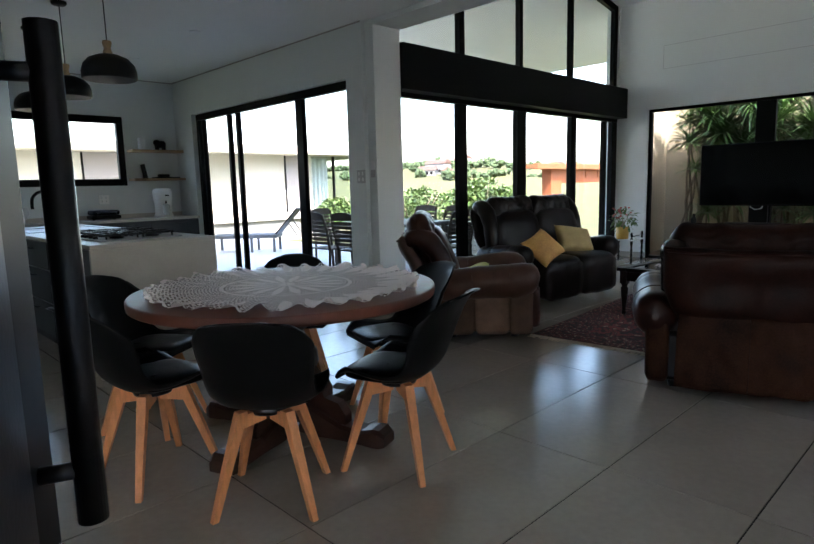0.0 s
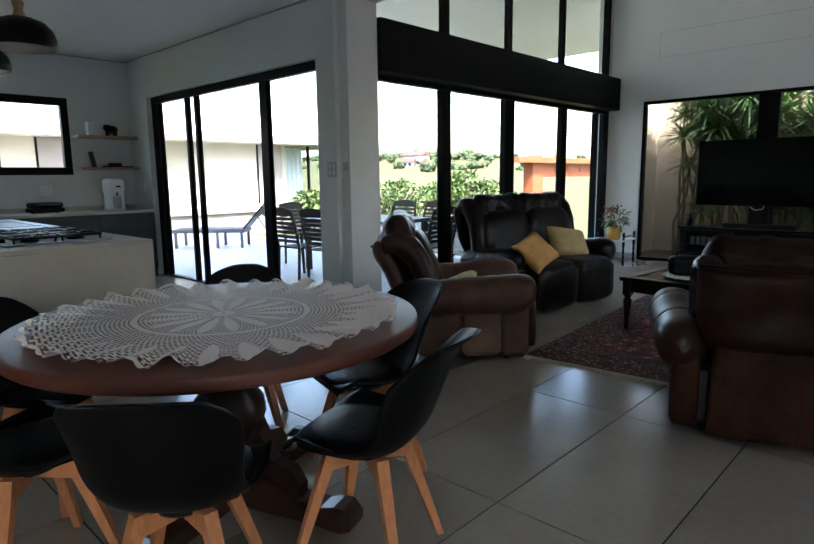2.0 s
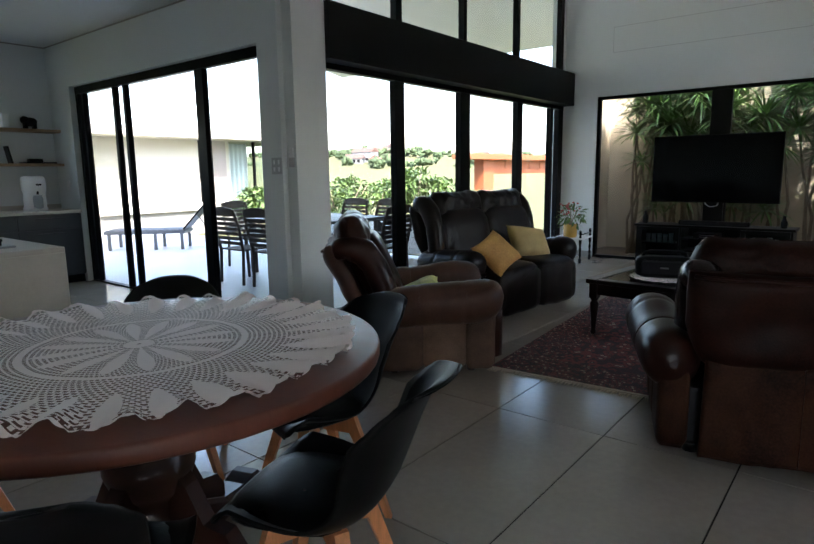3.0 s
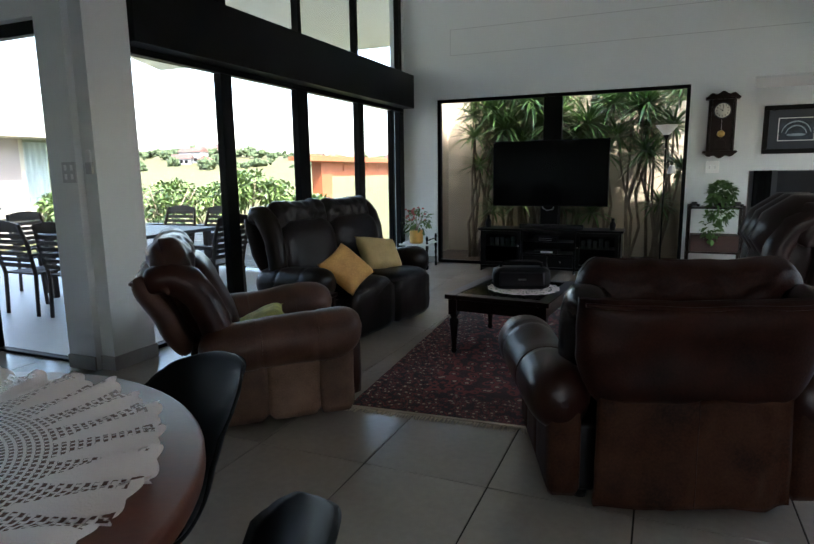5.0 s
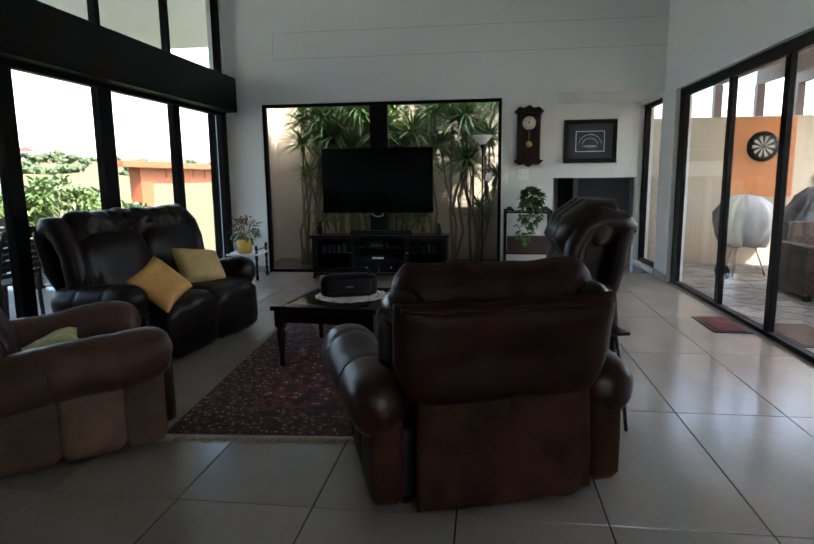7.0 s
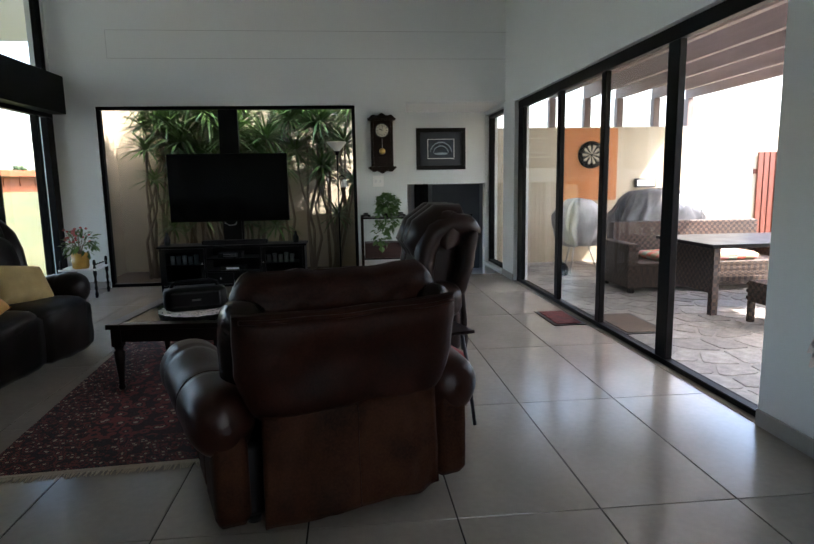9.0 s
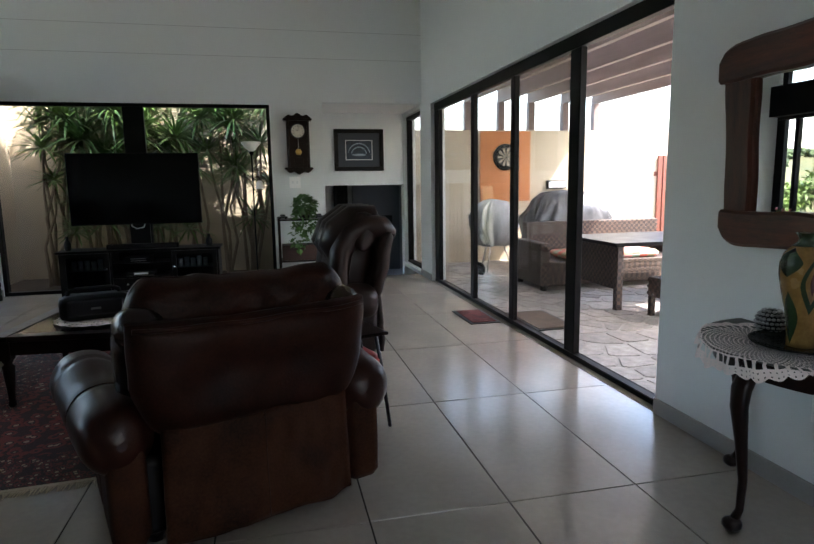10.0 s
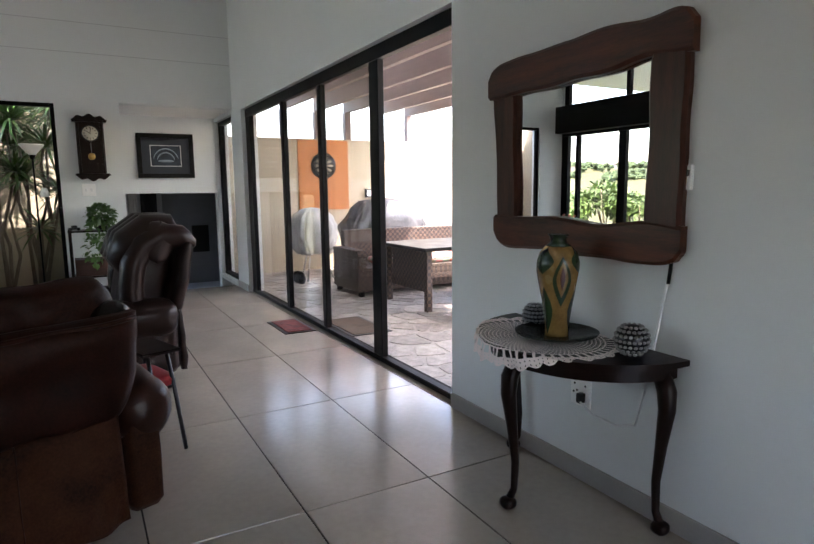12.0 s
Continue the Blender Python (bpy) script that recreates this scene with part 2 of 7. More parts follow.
# ---- the shell of the house ----
XW, XTV, YR, YL, XK, YK = -0.45, 9.72, -1.20, 4.776, 4.126, 9.32
ZK = 2.95
roof_z = lambda x: 4.08 + 0.17 * (9.72 - x)
setting("floor", "grey floor slab under the tiles", [(XW - 0.3, YR - 0.2, -0.3, 9.78, YL + 0.12, -0.0045), (XW - 0.3, YL + 0.12, -0.3, XK + 0.12, YK + 0.3, -0.0045)], M_GROUT)
for k, (piece, note) in enumerate((((XTV, 4.262, 0, XTV + 0.2, YL + 0.2, 2.40), "white plastered wall between terrace doors and garden window"), ((XTV, 0.186, 0, XTV + 0.2, 0.886, 2.40), "white plastered pier with the pendulum clock"), ((XTV, 0.186, 2.40, XTV + 0.2, YL + 0.2, 4.25), "white plastered wall over the garden window"), ((XTV, YR - 0.2, 2.44, XTV + 0.2, 0.186, 4.25), "white plastered wall over the nook"))):
    setting("wall_tv_%d" % (k + 1), note, [piece], M_WALL)
setting("wall_south", "white plastered wall beside the patio door", [
    (XW - 0.2, YR - 0.2, 0, 4.31, YR, 2.38), (9.24, YR - 0.2, 0, 9.80, YR, 2.38), (XW - 0.2, YR - 0.2, 2.38, 9.72, YR, 5.3), (9.72, YR - 0.2, 2.38, 11.1, YR, 2.44), (10.93, YR - 0.2, 0, 11.1, YR, 2.38)], M_WALL)
setting("wall_west", "white plastered wall behind the entrance", [(XW - 0.2, YR, 0, XW, -0.95, ZK), (XW - 0.2, 0.9, 0, XW, YK + 0.2, ZK), (XW - 0.2, -0.95, 2.4, XW, 0.9, ZK)], M_WALL)
# the last box is an added gable that keeps sun off the terrace
setting("wall_kitchen_door", "white plastered wall with the terrace sliding door and an added sun-blocking gable", [
    (XK, YL + 0.02, 0, XK + 0.2, 5.064, 2.42), (XK, 8.735, 0, XK + 0.2, YK + 0.2, 2.42), (XK, YL + 0.02, 2.42, XK + 0.2, YK + 0.2, 3.1), (4.28, YL + 0.21, 3.1, XK + 0.2, 11.7, 5.0)], M_WALL)
setting("wall_kitchen_back", "white plastered kitchen wall with a strip window", [
    (XW - 0.2, YK, 0, XK, YK + 0.2, 1.40), (XW - 0.2, YK, 2.40, XK, YK + 0.2, 3.1), (3.34, YK, 1.40, XK, YK + 0.2, 2.40), (XW - 0.2, YK, 1.40, 1.52, YK + 0.2, 2.40)], M_WALL)
setting("column", "white square corner column", [(4.176, 4.672, 0, 4.548, YL + 0.018, 2.90)], M_WALL)
setting("wall_beam", "white bulkhead between the low and the high ceiling", [(4.176, YR, 2.90, 4.556, YL + 0.2, 5.4)], M_WALL)
setting("ceiling_low", "flat white ceiling over kitchen and dining place", [(XW - 0.2, YR - 0.2, ZK, 4.176, YL + 0.02, ZK + 0.15), (XW - 0.2, YL + 0.02, ZK, XK + 0.002, YK + 0.2, ZK + 0.15)], M_CEIL)
bm = B()
rings(bm, [[(x, YR - 0.3, roof_z(x)), (x, YL + 0.1, roof_z(x)), (x, YL + 0.1, roof_z(x) + 0.2), (x, YR - 0.3, roof_z(x) + 0.2)] for x in (4.3, 9.95)], smooth=False)
solid("ceiling_high", "sloping white ceiling over the sitting room", "structure", bm, M_CEIL, kind="structure")
setting("ceiling_nook", "low white ceiling of the stair nook", [(XTV + 0.2, YR - 0.1, 2.44, 11.1, 0.75, 2.6)], M_CEIL)
# grey strip whose colour stands in for the shadow gap under the ceiling
setting("shadow_strip", "thin grey strip standing in for the shadow gap under the kitchen ceiling", [(XK - 0.010, YL + 0.03, ZK - 0.014, XK, YK, ZK), (XW, YK - 0.010, ZK - 0.014, XK - 0.010, YK, ZK)], M_SKIRT)
# skirting
setting("baseboard", "grey tile skirting along the walls", [
    (XW, YR, 0, 4.31, YR + 0.012, 0.09), (9.24, YR, 0, 9.80, YR + 0.012, 0.09), (XTV - 0.012, 4.262, 0, XTV, YL, 0.09), (XTV - 0.012, 0.186, 0, XTV, 0.886, 0.09),
    (4.164, 4.66, 0, 4.56, 4.672, 0.10), (4.164, 4.672, 0, 4.176, YL + 0.02, 0.10), (XK - 0.012, YL + 0.02, 0, XK, 5.064, 0.10)], M_SKIRT)
# V-joint boards high on the garden-window wall
setting("trim", "faint joints between wall boards", [(XTV - 0.002, YR, z, XTV, 4.05, z + 0.006) for z in (3.0, 3.35)] + [(XTV - 0.002, 4.05, 3.0, XTV, 4.056, 3.356)], M_PALE)

# ---- the stair nook and the lower lobby ----
setting("wall_nook", "white wall of the nook above the stair opening", [(10.95, YR, 1.32, 11.1, 0.75, 2.44), (10.95, YR - 0.2, -0.36, 11.1, YR + 0.005, 1.32), (XTV + 0.2, 0.6, -0.42, 11.1, 0.75, 2.44), (10.95, 0.45, -0.36, 11.1, 0.6, 1.32)], M_WALL)
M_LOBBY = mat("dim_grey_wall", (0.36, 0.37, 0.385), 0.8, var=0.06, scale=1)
# unseen gap left in the wall at y 0.66, added to brighten the lobby
setting("lobby", "dim grey lobby below the stairs with an unseen daylight opening added", [(13.0, -2.0, -0.42, 13.1, 0.75, 1.5), (11.41, -2.1, -0.42, 13.1, -2.0, 1.5), (11.1, 0.66, -0.42, 12.15, 0.75, 1.5), (12.15, 0.66, -0.42, 13.0, 0.75, 0.10), (12.15, 0.66, 1.25, 13.0, 0.75, 1.5),
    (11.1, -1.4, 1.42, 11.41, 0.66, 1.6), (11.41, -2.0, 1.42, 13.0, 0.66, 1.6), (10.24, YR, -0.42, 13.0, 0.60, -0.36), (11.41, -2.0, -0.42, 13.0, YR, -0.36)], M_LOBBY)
lob = thing("lobby_door", "dark grey lobby door with a small framed print", "door")
part("leaf", box(B(), 12.95, -1.55, -0.36, 12.99, -0.62, 1.30, bev=0.004), mat("slate_door", (0.13, 0.136, 0.15), 0.5, var=0.06), lob)
part("print", box(B(), 12.92, -1.40, 0.22, 12.95, -1.10, 0.72, bev=0.004), M_BLACKWOOD, lob)
cur = thing("lobby_curtain", "dark hanging curtain with a pale stripe", "curtain")
for k, (y0, y1, m_) in enumerate(((-0.52, -0.25, M_BLACKWOOD), (-0.20, -0.05, M_SKIRT), (0.0, 0.30, M_BLACKWOOD), (0.34, 0.40, M_SKIRT), (0.42, 0.64, M_BLACKWOOD))):
    bm = B()
    rings(bm, [[(12.85 + 0.02 * math.sin(q * 1.9), y0 + (y1 - y0) * q / 12, z) for z in (-0.35, 1.38)] for q in range(13)], close=False, cap=False)
    part("drop", bm, m_, cur)
setting("wall_ledge", "white ledge under the nook window", [(9.80, YR - 0.2, 0, 10.93, YR + 0.02, 0.05)], M_WALL)
for k in range(2):
    setting("stair_step", "grey tiled step going down", [(9.92 + 0.16 * k, YR + 0.01, -0.42, 10.08 + 0.16 * k, 0.6, -0.2 - 0.19 * k)], M_TILE)


# ---- doors and windows ----
def framed(name, label, plane, at, a0, a1, z0, z1, stiles, panes, t=0.06, deep=0.09, head=0.07, sill=0.05):
    """A window or door frame in the plane x = at or y = at: head, sill, upright stiles (from, to) and panes (from, to)."""
    ob = thing(name, label, "window", kind="structure")

    def bx(b0, b1, c0, c1, d0, d1):
        bm = B()
        if plane == "x":
            box(bm, d0, b0, c0, d1, b1, c1, bev=0.004, seg=1)
        else:
            box(bm, b0, d0, c0, b1, d1, c1, bev=0.004, seg=1)
        return bm
    d0, d1 = at - deep / 2, at + deep / 2
    part("head", bx(a0, a1, z1 - head, z1, d0, d1), M_ALU, ob)
    part("window_sill", bx(a0, a1, z0, z0 + sill, d0, d1), M_ALU, ob)
    for s0, s1 in stiles:
        part("window_frame", bx(s0, s1, z0 + sill, z1 - head, d0 + 0.004, d1 - 0.004), M_ALU, ob)
    for p0, p1 in panes:
        g = part("pane", bx(p0, p1, z0 + sill, z1 - head, at - 0.004, at + 0.004), M_GLASS, ob)
        g.visible_shadow = False
    return ob


framed("door_1", "black aluminium sliding doors to the terrace, closed", "y", YL + 0.06, 4.548, 9.72, 0.0, 2.32,
       [(4.548, 4.60), (5.637, 5.787), (6.849, 7.058), (8.25, 8.40), (9.30, 9.37), (9.56, 9.72)], [(4.60, 5.637), (5.787, 6.849), (7.058, 8.25), (8.40, 9.30)], sill=0.03)
setting("window_band", "black beam box over the sliding doors", [(4.548, 4.62, 2.30, 9.719, YL + 0.10, 2.775)], M_ALU, bev=0.006)
bm = B()
for s0, s1 in ((4.556, 4.60), (5.662, 5.756), (6.90, 6.97), (8.205, 8.275), (9.56, 9.66)):
    box(bm, s0, YL + 0.015, 2.775, s1, YL + 0.09, roof_z(s0) - 0.02)
clere = thing("window_2", "high sloping window over the sliding doors, black frame", "window", kind="structure")
part("window_frame", bm, M_ALU, clere)
bm = B()
rings(bm, [[(x, YL + 0.02, roof_z(x) - 0.1), (x, YL + 0.09, roof_z(x) - 0.1), (x, YL + 0.09, roof_z(x)), (x, YL + 0.02, roof_z(x))] for x in (4.556, 9.66)], smooth=False)
part("head", bm, M_ALU, clere)
for s0, s1 in ((4.60, 5.662), (5.756, 6.90), (6.97, 8.205), (8.275, 9.56)):
    bm = B()
    rings(bm, [[(x, YL + 0.05, 2.775), (x, YL + 0.058, 2.775), (x, YL + 0.058, roof_z(x) - 0.1), (x, YL + 0.05, roof_z(x) - 0.1)] for x in (s0, s1)], smooth=False)
    part("pane", bm, M_GLASS, clere).visible_shadow = False
setting("wall_clerestory_end", "white strip of wall beside the high window", [(9.66, YL, 2.775, 9.72, YL + 0.2, 5.2)], M_WALL)
framed("door_2", "black aluminium sliding door to the terrace, standing open", "x", XK + 0.10, 5.064, 8.735, 0.0, 2.42,
       [(5.064, 5.09), (5.99, 6.13), (7.50, 7.56), (7.74, 7.80), (8.52, 8.57), (8.66, 8.735)], [(5.09, 5.99), (7.80, 8.52)], deep=0.07, head=0.09, sill=0.02)
framed("window_1", "black framed strip window over the kitchen counter", "y", YK + 0.06, 1.52, 3.34, 1.40, 2.40,
       [(1.52, 1.60), (2.38, 2.52), (3.25, 3.34)], [(1.60, 2.38), (2.52, 3.25)], head=0.10, sill=0.10)
framed("window_3", "large black framed garden window behind the television", "x", XTV + 0.06, 0.886, 4.262, 0.0, 2.40,
       [(0.886, 0.93), (2.457, 2.708), (4.215, 4.262)], [(0.93, 2.457), (2.708, 4.215)], head=0.045, sill=0.045)
framed("door_3", "black aluminium sliding doors to the patio, one leaf slid open", "y", YR - 0.08, 4.31, 9.24, 0.0, 2.38,
       [(5.38, 5.53), (6.55, 6.64), (7.66, 7.76), (9.03, 9.24)], [(5.53, 6.55), (6.64, 7.66), (7.76, 9.03)], deep=0.06, head=0.10, sill=0.04)
# window_5 is unseen, added with the wide entrance gap to light the room
framed("window_5", "unseen black framed sidelight added at the entrance to let light in", "x", XW - 0.1, 0.16, 0.9, 0.0, 2.4, [(0.16, 0.22), (0.84, 0.9)], [(0.22, 0.84)])
framed("window_4", "narrow black framed window of the nook", "y", YR - 0.10, 9.80, 10.93, 0.05, 2.38, [(9.80, 9.85), (10.86, 10.93)], [(9.85, 10.86)], head=0.05, sill=0.04)

# ---- outside: ground, terrace, courts ----
def land(x, y):
    """Height of the land: level round the house, falling to a valley, rising to hills."""
    r, a = math.hypot(x - 5, y - 3), math.atan2(y - 3, x - 5)
    fall = -0.40 - min(1, max(0, (r - 17) / 70)) * 9
    rise = max(0, min(1, (r - 110) / 260))
    z = fall + rise * (11 + 7 * noise.noise(Vector((x / 130, y / 130, 3.1))) + 12 * max(0, math.cos(a - 0.95)) ** 3)
    return z + (0.6 * noise.noise(Vector((x / 25, y / 25, 0))) if r > 22 else 0)


bm = B()
n = 96
loops = []
for r in (0.01, 12, 17, 20, 24, 30, 38, 48, 62, 80, 105, 135, 170, 210, 255, 310, 380, 480, 700, 1200, 2600):
    loops.append([(5 + r * math.cos(2 * math.pi * i / n), 3 + r * math.sin(2 * math.pi * i / n), land(5 + r * math.cos(2 * math.pi * i / n), 3 + r * math.sin(2 * math.pi * i / n))) for i in range(n)])
rings(bm, loops, cap=False)
solid("ground", "dry grass land falling to a valley with hills behind", "ground", bm, M_GRASS, kind="structure")
setting("pavement", "pale tiled terrace floor", [(XK + 0.2, YL + 0.13, -0.42, 8.5, 16.6, -0.03)], M_TERR)
setting("patio_slab", "pale mortar bed of the patio paving", [(2.0, -9.0, -0.42, 11.2, YR - 0.16, -0.038)], M_BED)
setting("garden_bed", "soil bed of the narrow garden court", [(9.95, 0.4, -0.42, 11.80, 4.80, -0.08)], mat("soil", (0.10, 0.075, 0.05), 0.95, var=0.3, bump=0.5, fine=40))
setting("wall_court", "beige plastered garden wall behind the plants", [(11.80, 0.76, -0.4, 12.0, 4.80, 2.80), (9.921, 4.80, -0.4, 12.0, 4.92, 2.80)], M_PLASTER)
setting("wall_patio", "beige plastered patio boundary wall", [(11.2, -5.83, -0.4, 11.4, YR - 0.2, 2.21), (11.5, -9.2, -0.4, 11.7, -5.63, 2.21), (2.0, -9.2, -0.4, 11.5, -9.0, 2.21), (1.8, -9.2, -0.4, 2.0, YR - 0.2, 2.21)], M_PLASTER)
bm = B()
rings(bm, [[(x, YL + 0.1, roof_z(x)), (x, 11.7, roof_z(x)), (x, 11.7, roof_z(x) + 0.22), (x, YL + 0.1, roof_z(x) + 0.22)] for x in (4.3, 11.95)], smooth=False)
solid("veranda_roof", "sloping grey soffit of the terrace roof", "roof", bm, M_CEIL, kind="structure")
# unseen roof added to block sun; the slab bounces light through the entrance
setting("porch", "unseen porch roof and slab added to shape the light at the entrance", [(-2.9, -2.5, 2.55, XW - 0.2, 3.0, 2.7), (-4.5, -2.5, -0.35, XW - 0.3, 3.0, -0.01)], mat("porch_cement", (0.28, 0.27, 0.255), 0.8, var=0.1, scale=2))

# ---- entrance door ----
door = thing("entrance_door", "black metal entrance door standing wide open", "door", facing(-0.2, 0.10, 0.36, 0.93))
part("leaf", box(B(), -0.005, 0.0, 0.01, 0.055, 1.06, 2.35, bev=0.006), M_ALU, door)
part("panel", box(B(), 0.055, 0.10, 0.12, 0.063, 0.86, 2.25, bev=0.003), mat("satin_grey_panel", (0.035, 0.043, 0.052), 0.3, 0.3, var=0.1), door)
handle = part("pull_handle", lathe(B(), [(0.0, 0.0), (0.021, 0.001), (0.021, 0.705), (0.0, 0.706)], 24, (0.118, 0.942, 0.80)), M_GUN, door, "long brushed dark metal pull bar")
for z in (0.881, 1.44):
    part("bracket", cyl(B(), (0.05, 0.942, z), (0.118, 0.942, z), 0.013, n=16), M_GUN, handle)
lock = lathe(B(), [(0.0, 0.0), (0.026, 0.001), (0.024, 0.012), (0.0, 0.013)], 20, m=pose(0.055, 0.99, 0.72, 0, 90, 0))
part("lock_rose", lock, M_CHROME, door)

# ---- dining table with its lace cloth ----
TC, TZ, TR = (1.69, 2.62), 0.785, 0.765
table = thing("dining_table", "round red-stained wooden pedestal dining table", "table", pose(*TC, 0, 0, 0, 20))
part("tabletop", lathe(B(), [(0, TZ - 0.052), (TR - 0.05, TZ - 0.052), (TR - 0.010, TZ - 0.050), (TR - 0.002, TZ - 0.044), (TR, TZ - 0.036), (TR, TZ - 0.010), (TR - 0.004, TZ - 0.003), (TR - 0.012, TZ), (0, TZ)], 96), M_TABLE, table)
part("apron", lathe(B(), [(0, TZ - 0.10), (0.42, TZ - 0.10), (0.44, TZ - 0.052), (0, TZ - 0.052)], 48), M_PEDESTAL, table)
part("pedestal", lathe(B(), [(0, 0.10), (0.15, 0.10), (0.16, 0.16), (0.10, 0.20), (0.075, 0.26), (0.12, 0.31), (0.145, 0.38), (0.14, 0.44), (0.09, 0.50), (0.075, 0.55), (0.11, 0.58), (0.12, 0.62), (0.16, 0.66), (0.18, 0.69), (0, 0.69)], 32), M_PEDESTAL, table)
for k in range(4):
    a = radians(90 * k)
    bm = B()
    m = pose(0, 0, 0, 0, 0, 90 * k)
    prof = [(0.08, 0.03, 0.20, 0.07), (0.20, 0.02, 0.15, 0.065), (0.32, 0.02, 0.095, 0.06), (0.44, 0.015, 0.085, 0.06), (0.50, 0.012, 0.10, 0.065), (0.54, 0.012, 0.10, 0.065), (0.57, 0.02, 0.075, 0.055)]
    rings(bm, [[m @ Vector((x, -w, z0)), m @ Vector((x, w, z0)), m @ Vector((x, w, z1 - 0.015)), m @ Vector((x, w * 0.75, z1)), m @ Vector((x, -w * 0.75, z1)), m @ Vector((x, -w, z1 - 0.015))] for x, z0, z1, w in prof], smooth=False)
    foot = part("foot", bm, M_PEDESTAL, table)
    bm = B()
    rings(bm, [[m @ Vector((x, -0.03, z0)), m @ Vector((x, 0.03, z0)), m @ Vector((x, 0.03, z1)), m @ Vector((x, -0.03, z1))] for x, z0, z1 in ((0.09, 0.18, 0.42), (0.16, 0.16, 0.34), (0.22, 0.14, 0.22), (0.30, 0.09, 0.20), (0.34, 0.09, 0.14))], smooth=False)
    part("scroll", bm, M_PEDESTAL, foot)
    part("glide", cyl(B(), m @ Vector((0.53, 0, 0)), m @ Vector((0.53, 0, 0.014)), 0.02), M_WHITE, foot)


def lace_material(name, ring_count, spokes, size, motif=0.15, eyelets=0, rimmed=0):
    """Cotton crochet: open mesh between solid rounds."""
    m = bpy.data.materials.new(name)
    m.use_nodes = True
    nt = m.node_tree
    N, L = nt.nodes.new, nt.links.new
    p = nt.nodes["Principled BSDF"]
    p.inputs["Base Color"].default_value = (0.95, 0.85, 0.83, 1)
    p.inputs["Roughness"].default_value = 0.95
    co, sep = N("ShaderNodeTexCoord"), N("ShaderNodeSeparateXYZ")
    L(co.outputs["UV" if eyelets else "Object"], sep.inputs[0])

    def op(kind, a, b=None, c=None):
        n = N("ShaderNodeMath")
        n.operation = kind
        for k, v in enumerate((a, b, c)):
            if v is None:
                continue
            if isinstance(v, (int, float)):
                n.inputs[k].default_value = v
            else:
                L(v, n.inputs[k])
        return n.outputs[0]
    x, y = sep.outputs["X"], sep.outputs["Y"]
    r = op("DIVIDE", op("SQRT", op("ADD", op("MULTIPLY", x, x), op("MULTIPLY", y, y))), size)
    a = op("ARCTAN2", y, x)
    ringv = op("SINE", op("MULTIPLY", r, ring_count * 6.2832))
    spoke = op("SINE", op("ADD", op("MULTIPLY", a, spokes), op("MULTIPLY", op("FLOOR", op("MULTIPLY", r, ring_count)), 3.1416)))
    open_cell = op("MULTIPLY", op("GREATER_THAN", ringv, 0.05), op("GREATER_THAN", spoke, 0.0))
    petal = op("SINE", op("MULTIPLY", a, 10))
    band = op("ADD", op("SINE", op("MULTIPLY", r, 27.0)), op("MULTIPLY", petal, 0.9))
    hole = op("MULTIPLY", open_cell, op("GREATER_THAN", band, motif))
    if rimmed:
        cell = op("MULTIPLY", op("GREATER_THAN", ringv, -0.35), op("GREATER_THAN", spoke, -0.40))

        def petals(count, r0, r1, fat):
            """Solid leaf shapes that stand in a round between two radii."""
            u = op("MULTIPLY", op("MAXIMUM", op("MINIMUM", op("DIVIDE", op("SUBTRACT", r, r0), r1 - r0), 1.0), 0.0), 3.1416)
            return op("GREATER_THAN", op("COSINE", op("MULTIPLY", a, count)), op("SUBTRACT", 1.0, op("MULTIPLY", op("SINE", u), fat)))
        fill = op("MAXIMUM", op("MAXIMUM", petals(16, 0.06, 0.44, 1.35), petals(32, 0.68, 1.04, 1.05)), op("LESS_THAN", r, 0.07))
        fill = op("MAXIMUM", fill, op("MAXIMUM", op("GREATER_THAN", r, 0.985), op("MULTIPLY", op("GREATER_THAN", r, 0.47), op("LESS_THAN", r, 0.50))))
        loops_ = op("MULTIPLY", op("GREATER_THAN", r, 0.955), op("GREATER_THAN", op("SINE", op("MULTIPLY", a, rimmed)), 0.0))
        hole = op("MULTIPLY", op("MAXIMUM", cell, loops_), op("SUBTRACT", 1.0, fill))
    if eyelets:
        inner = op("LESS_THAN", r, 0.785)
        mesh = op("MULTIPLY", op("MULTIPLY", op("GREATER_THAN", ringv, -0.55), op("GREATER_THAN", spoke, -0.6)), inner)
        zone = op("MULTIPLY", op("GREATER_THAN", r, 0.80), op("LESS_THAN", r, 0.90))
        big = op("MULTIPLY", zone, op("GREATER_THAN", op("SINE", op("MULTIPLY", a, eyelets)), -0.45))
        rim = op("MULTIPLY", op("GREATER_THAN", op("SINE", op("MULTIPLY", a, eyelets * 2)), 0.8), op("GREATER_THAN", op("SINE", op("MULTIPLY", r, 150)), 0.6))
        rim = op("MULTIPLY", rim, op("GREATER_THAN", r, 0.9))
        hole = op("MAXIMUM", op("MAXIMUM", mesh, big), rim)
    t, mx = N("ShaderNodeBsdfTransparent"), N("ShaderNodeMixShader")
    L(hole, mx.inputs[0])
    L(p.outputs[0], mx.inputs[1])
    L(t.outputs[0], mx.inputs[2])
    nse, b = N("ShaderNodeTexNoise"), N("ShaderNodeBump")
    nse.inputs["Scale"].default_value = 240
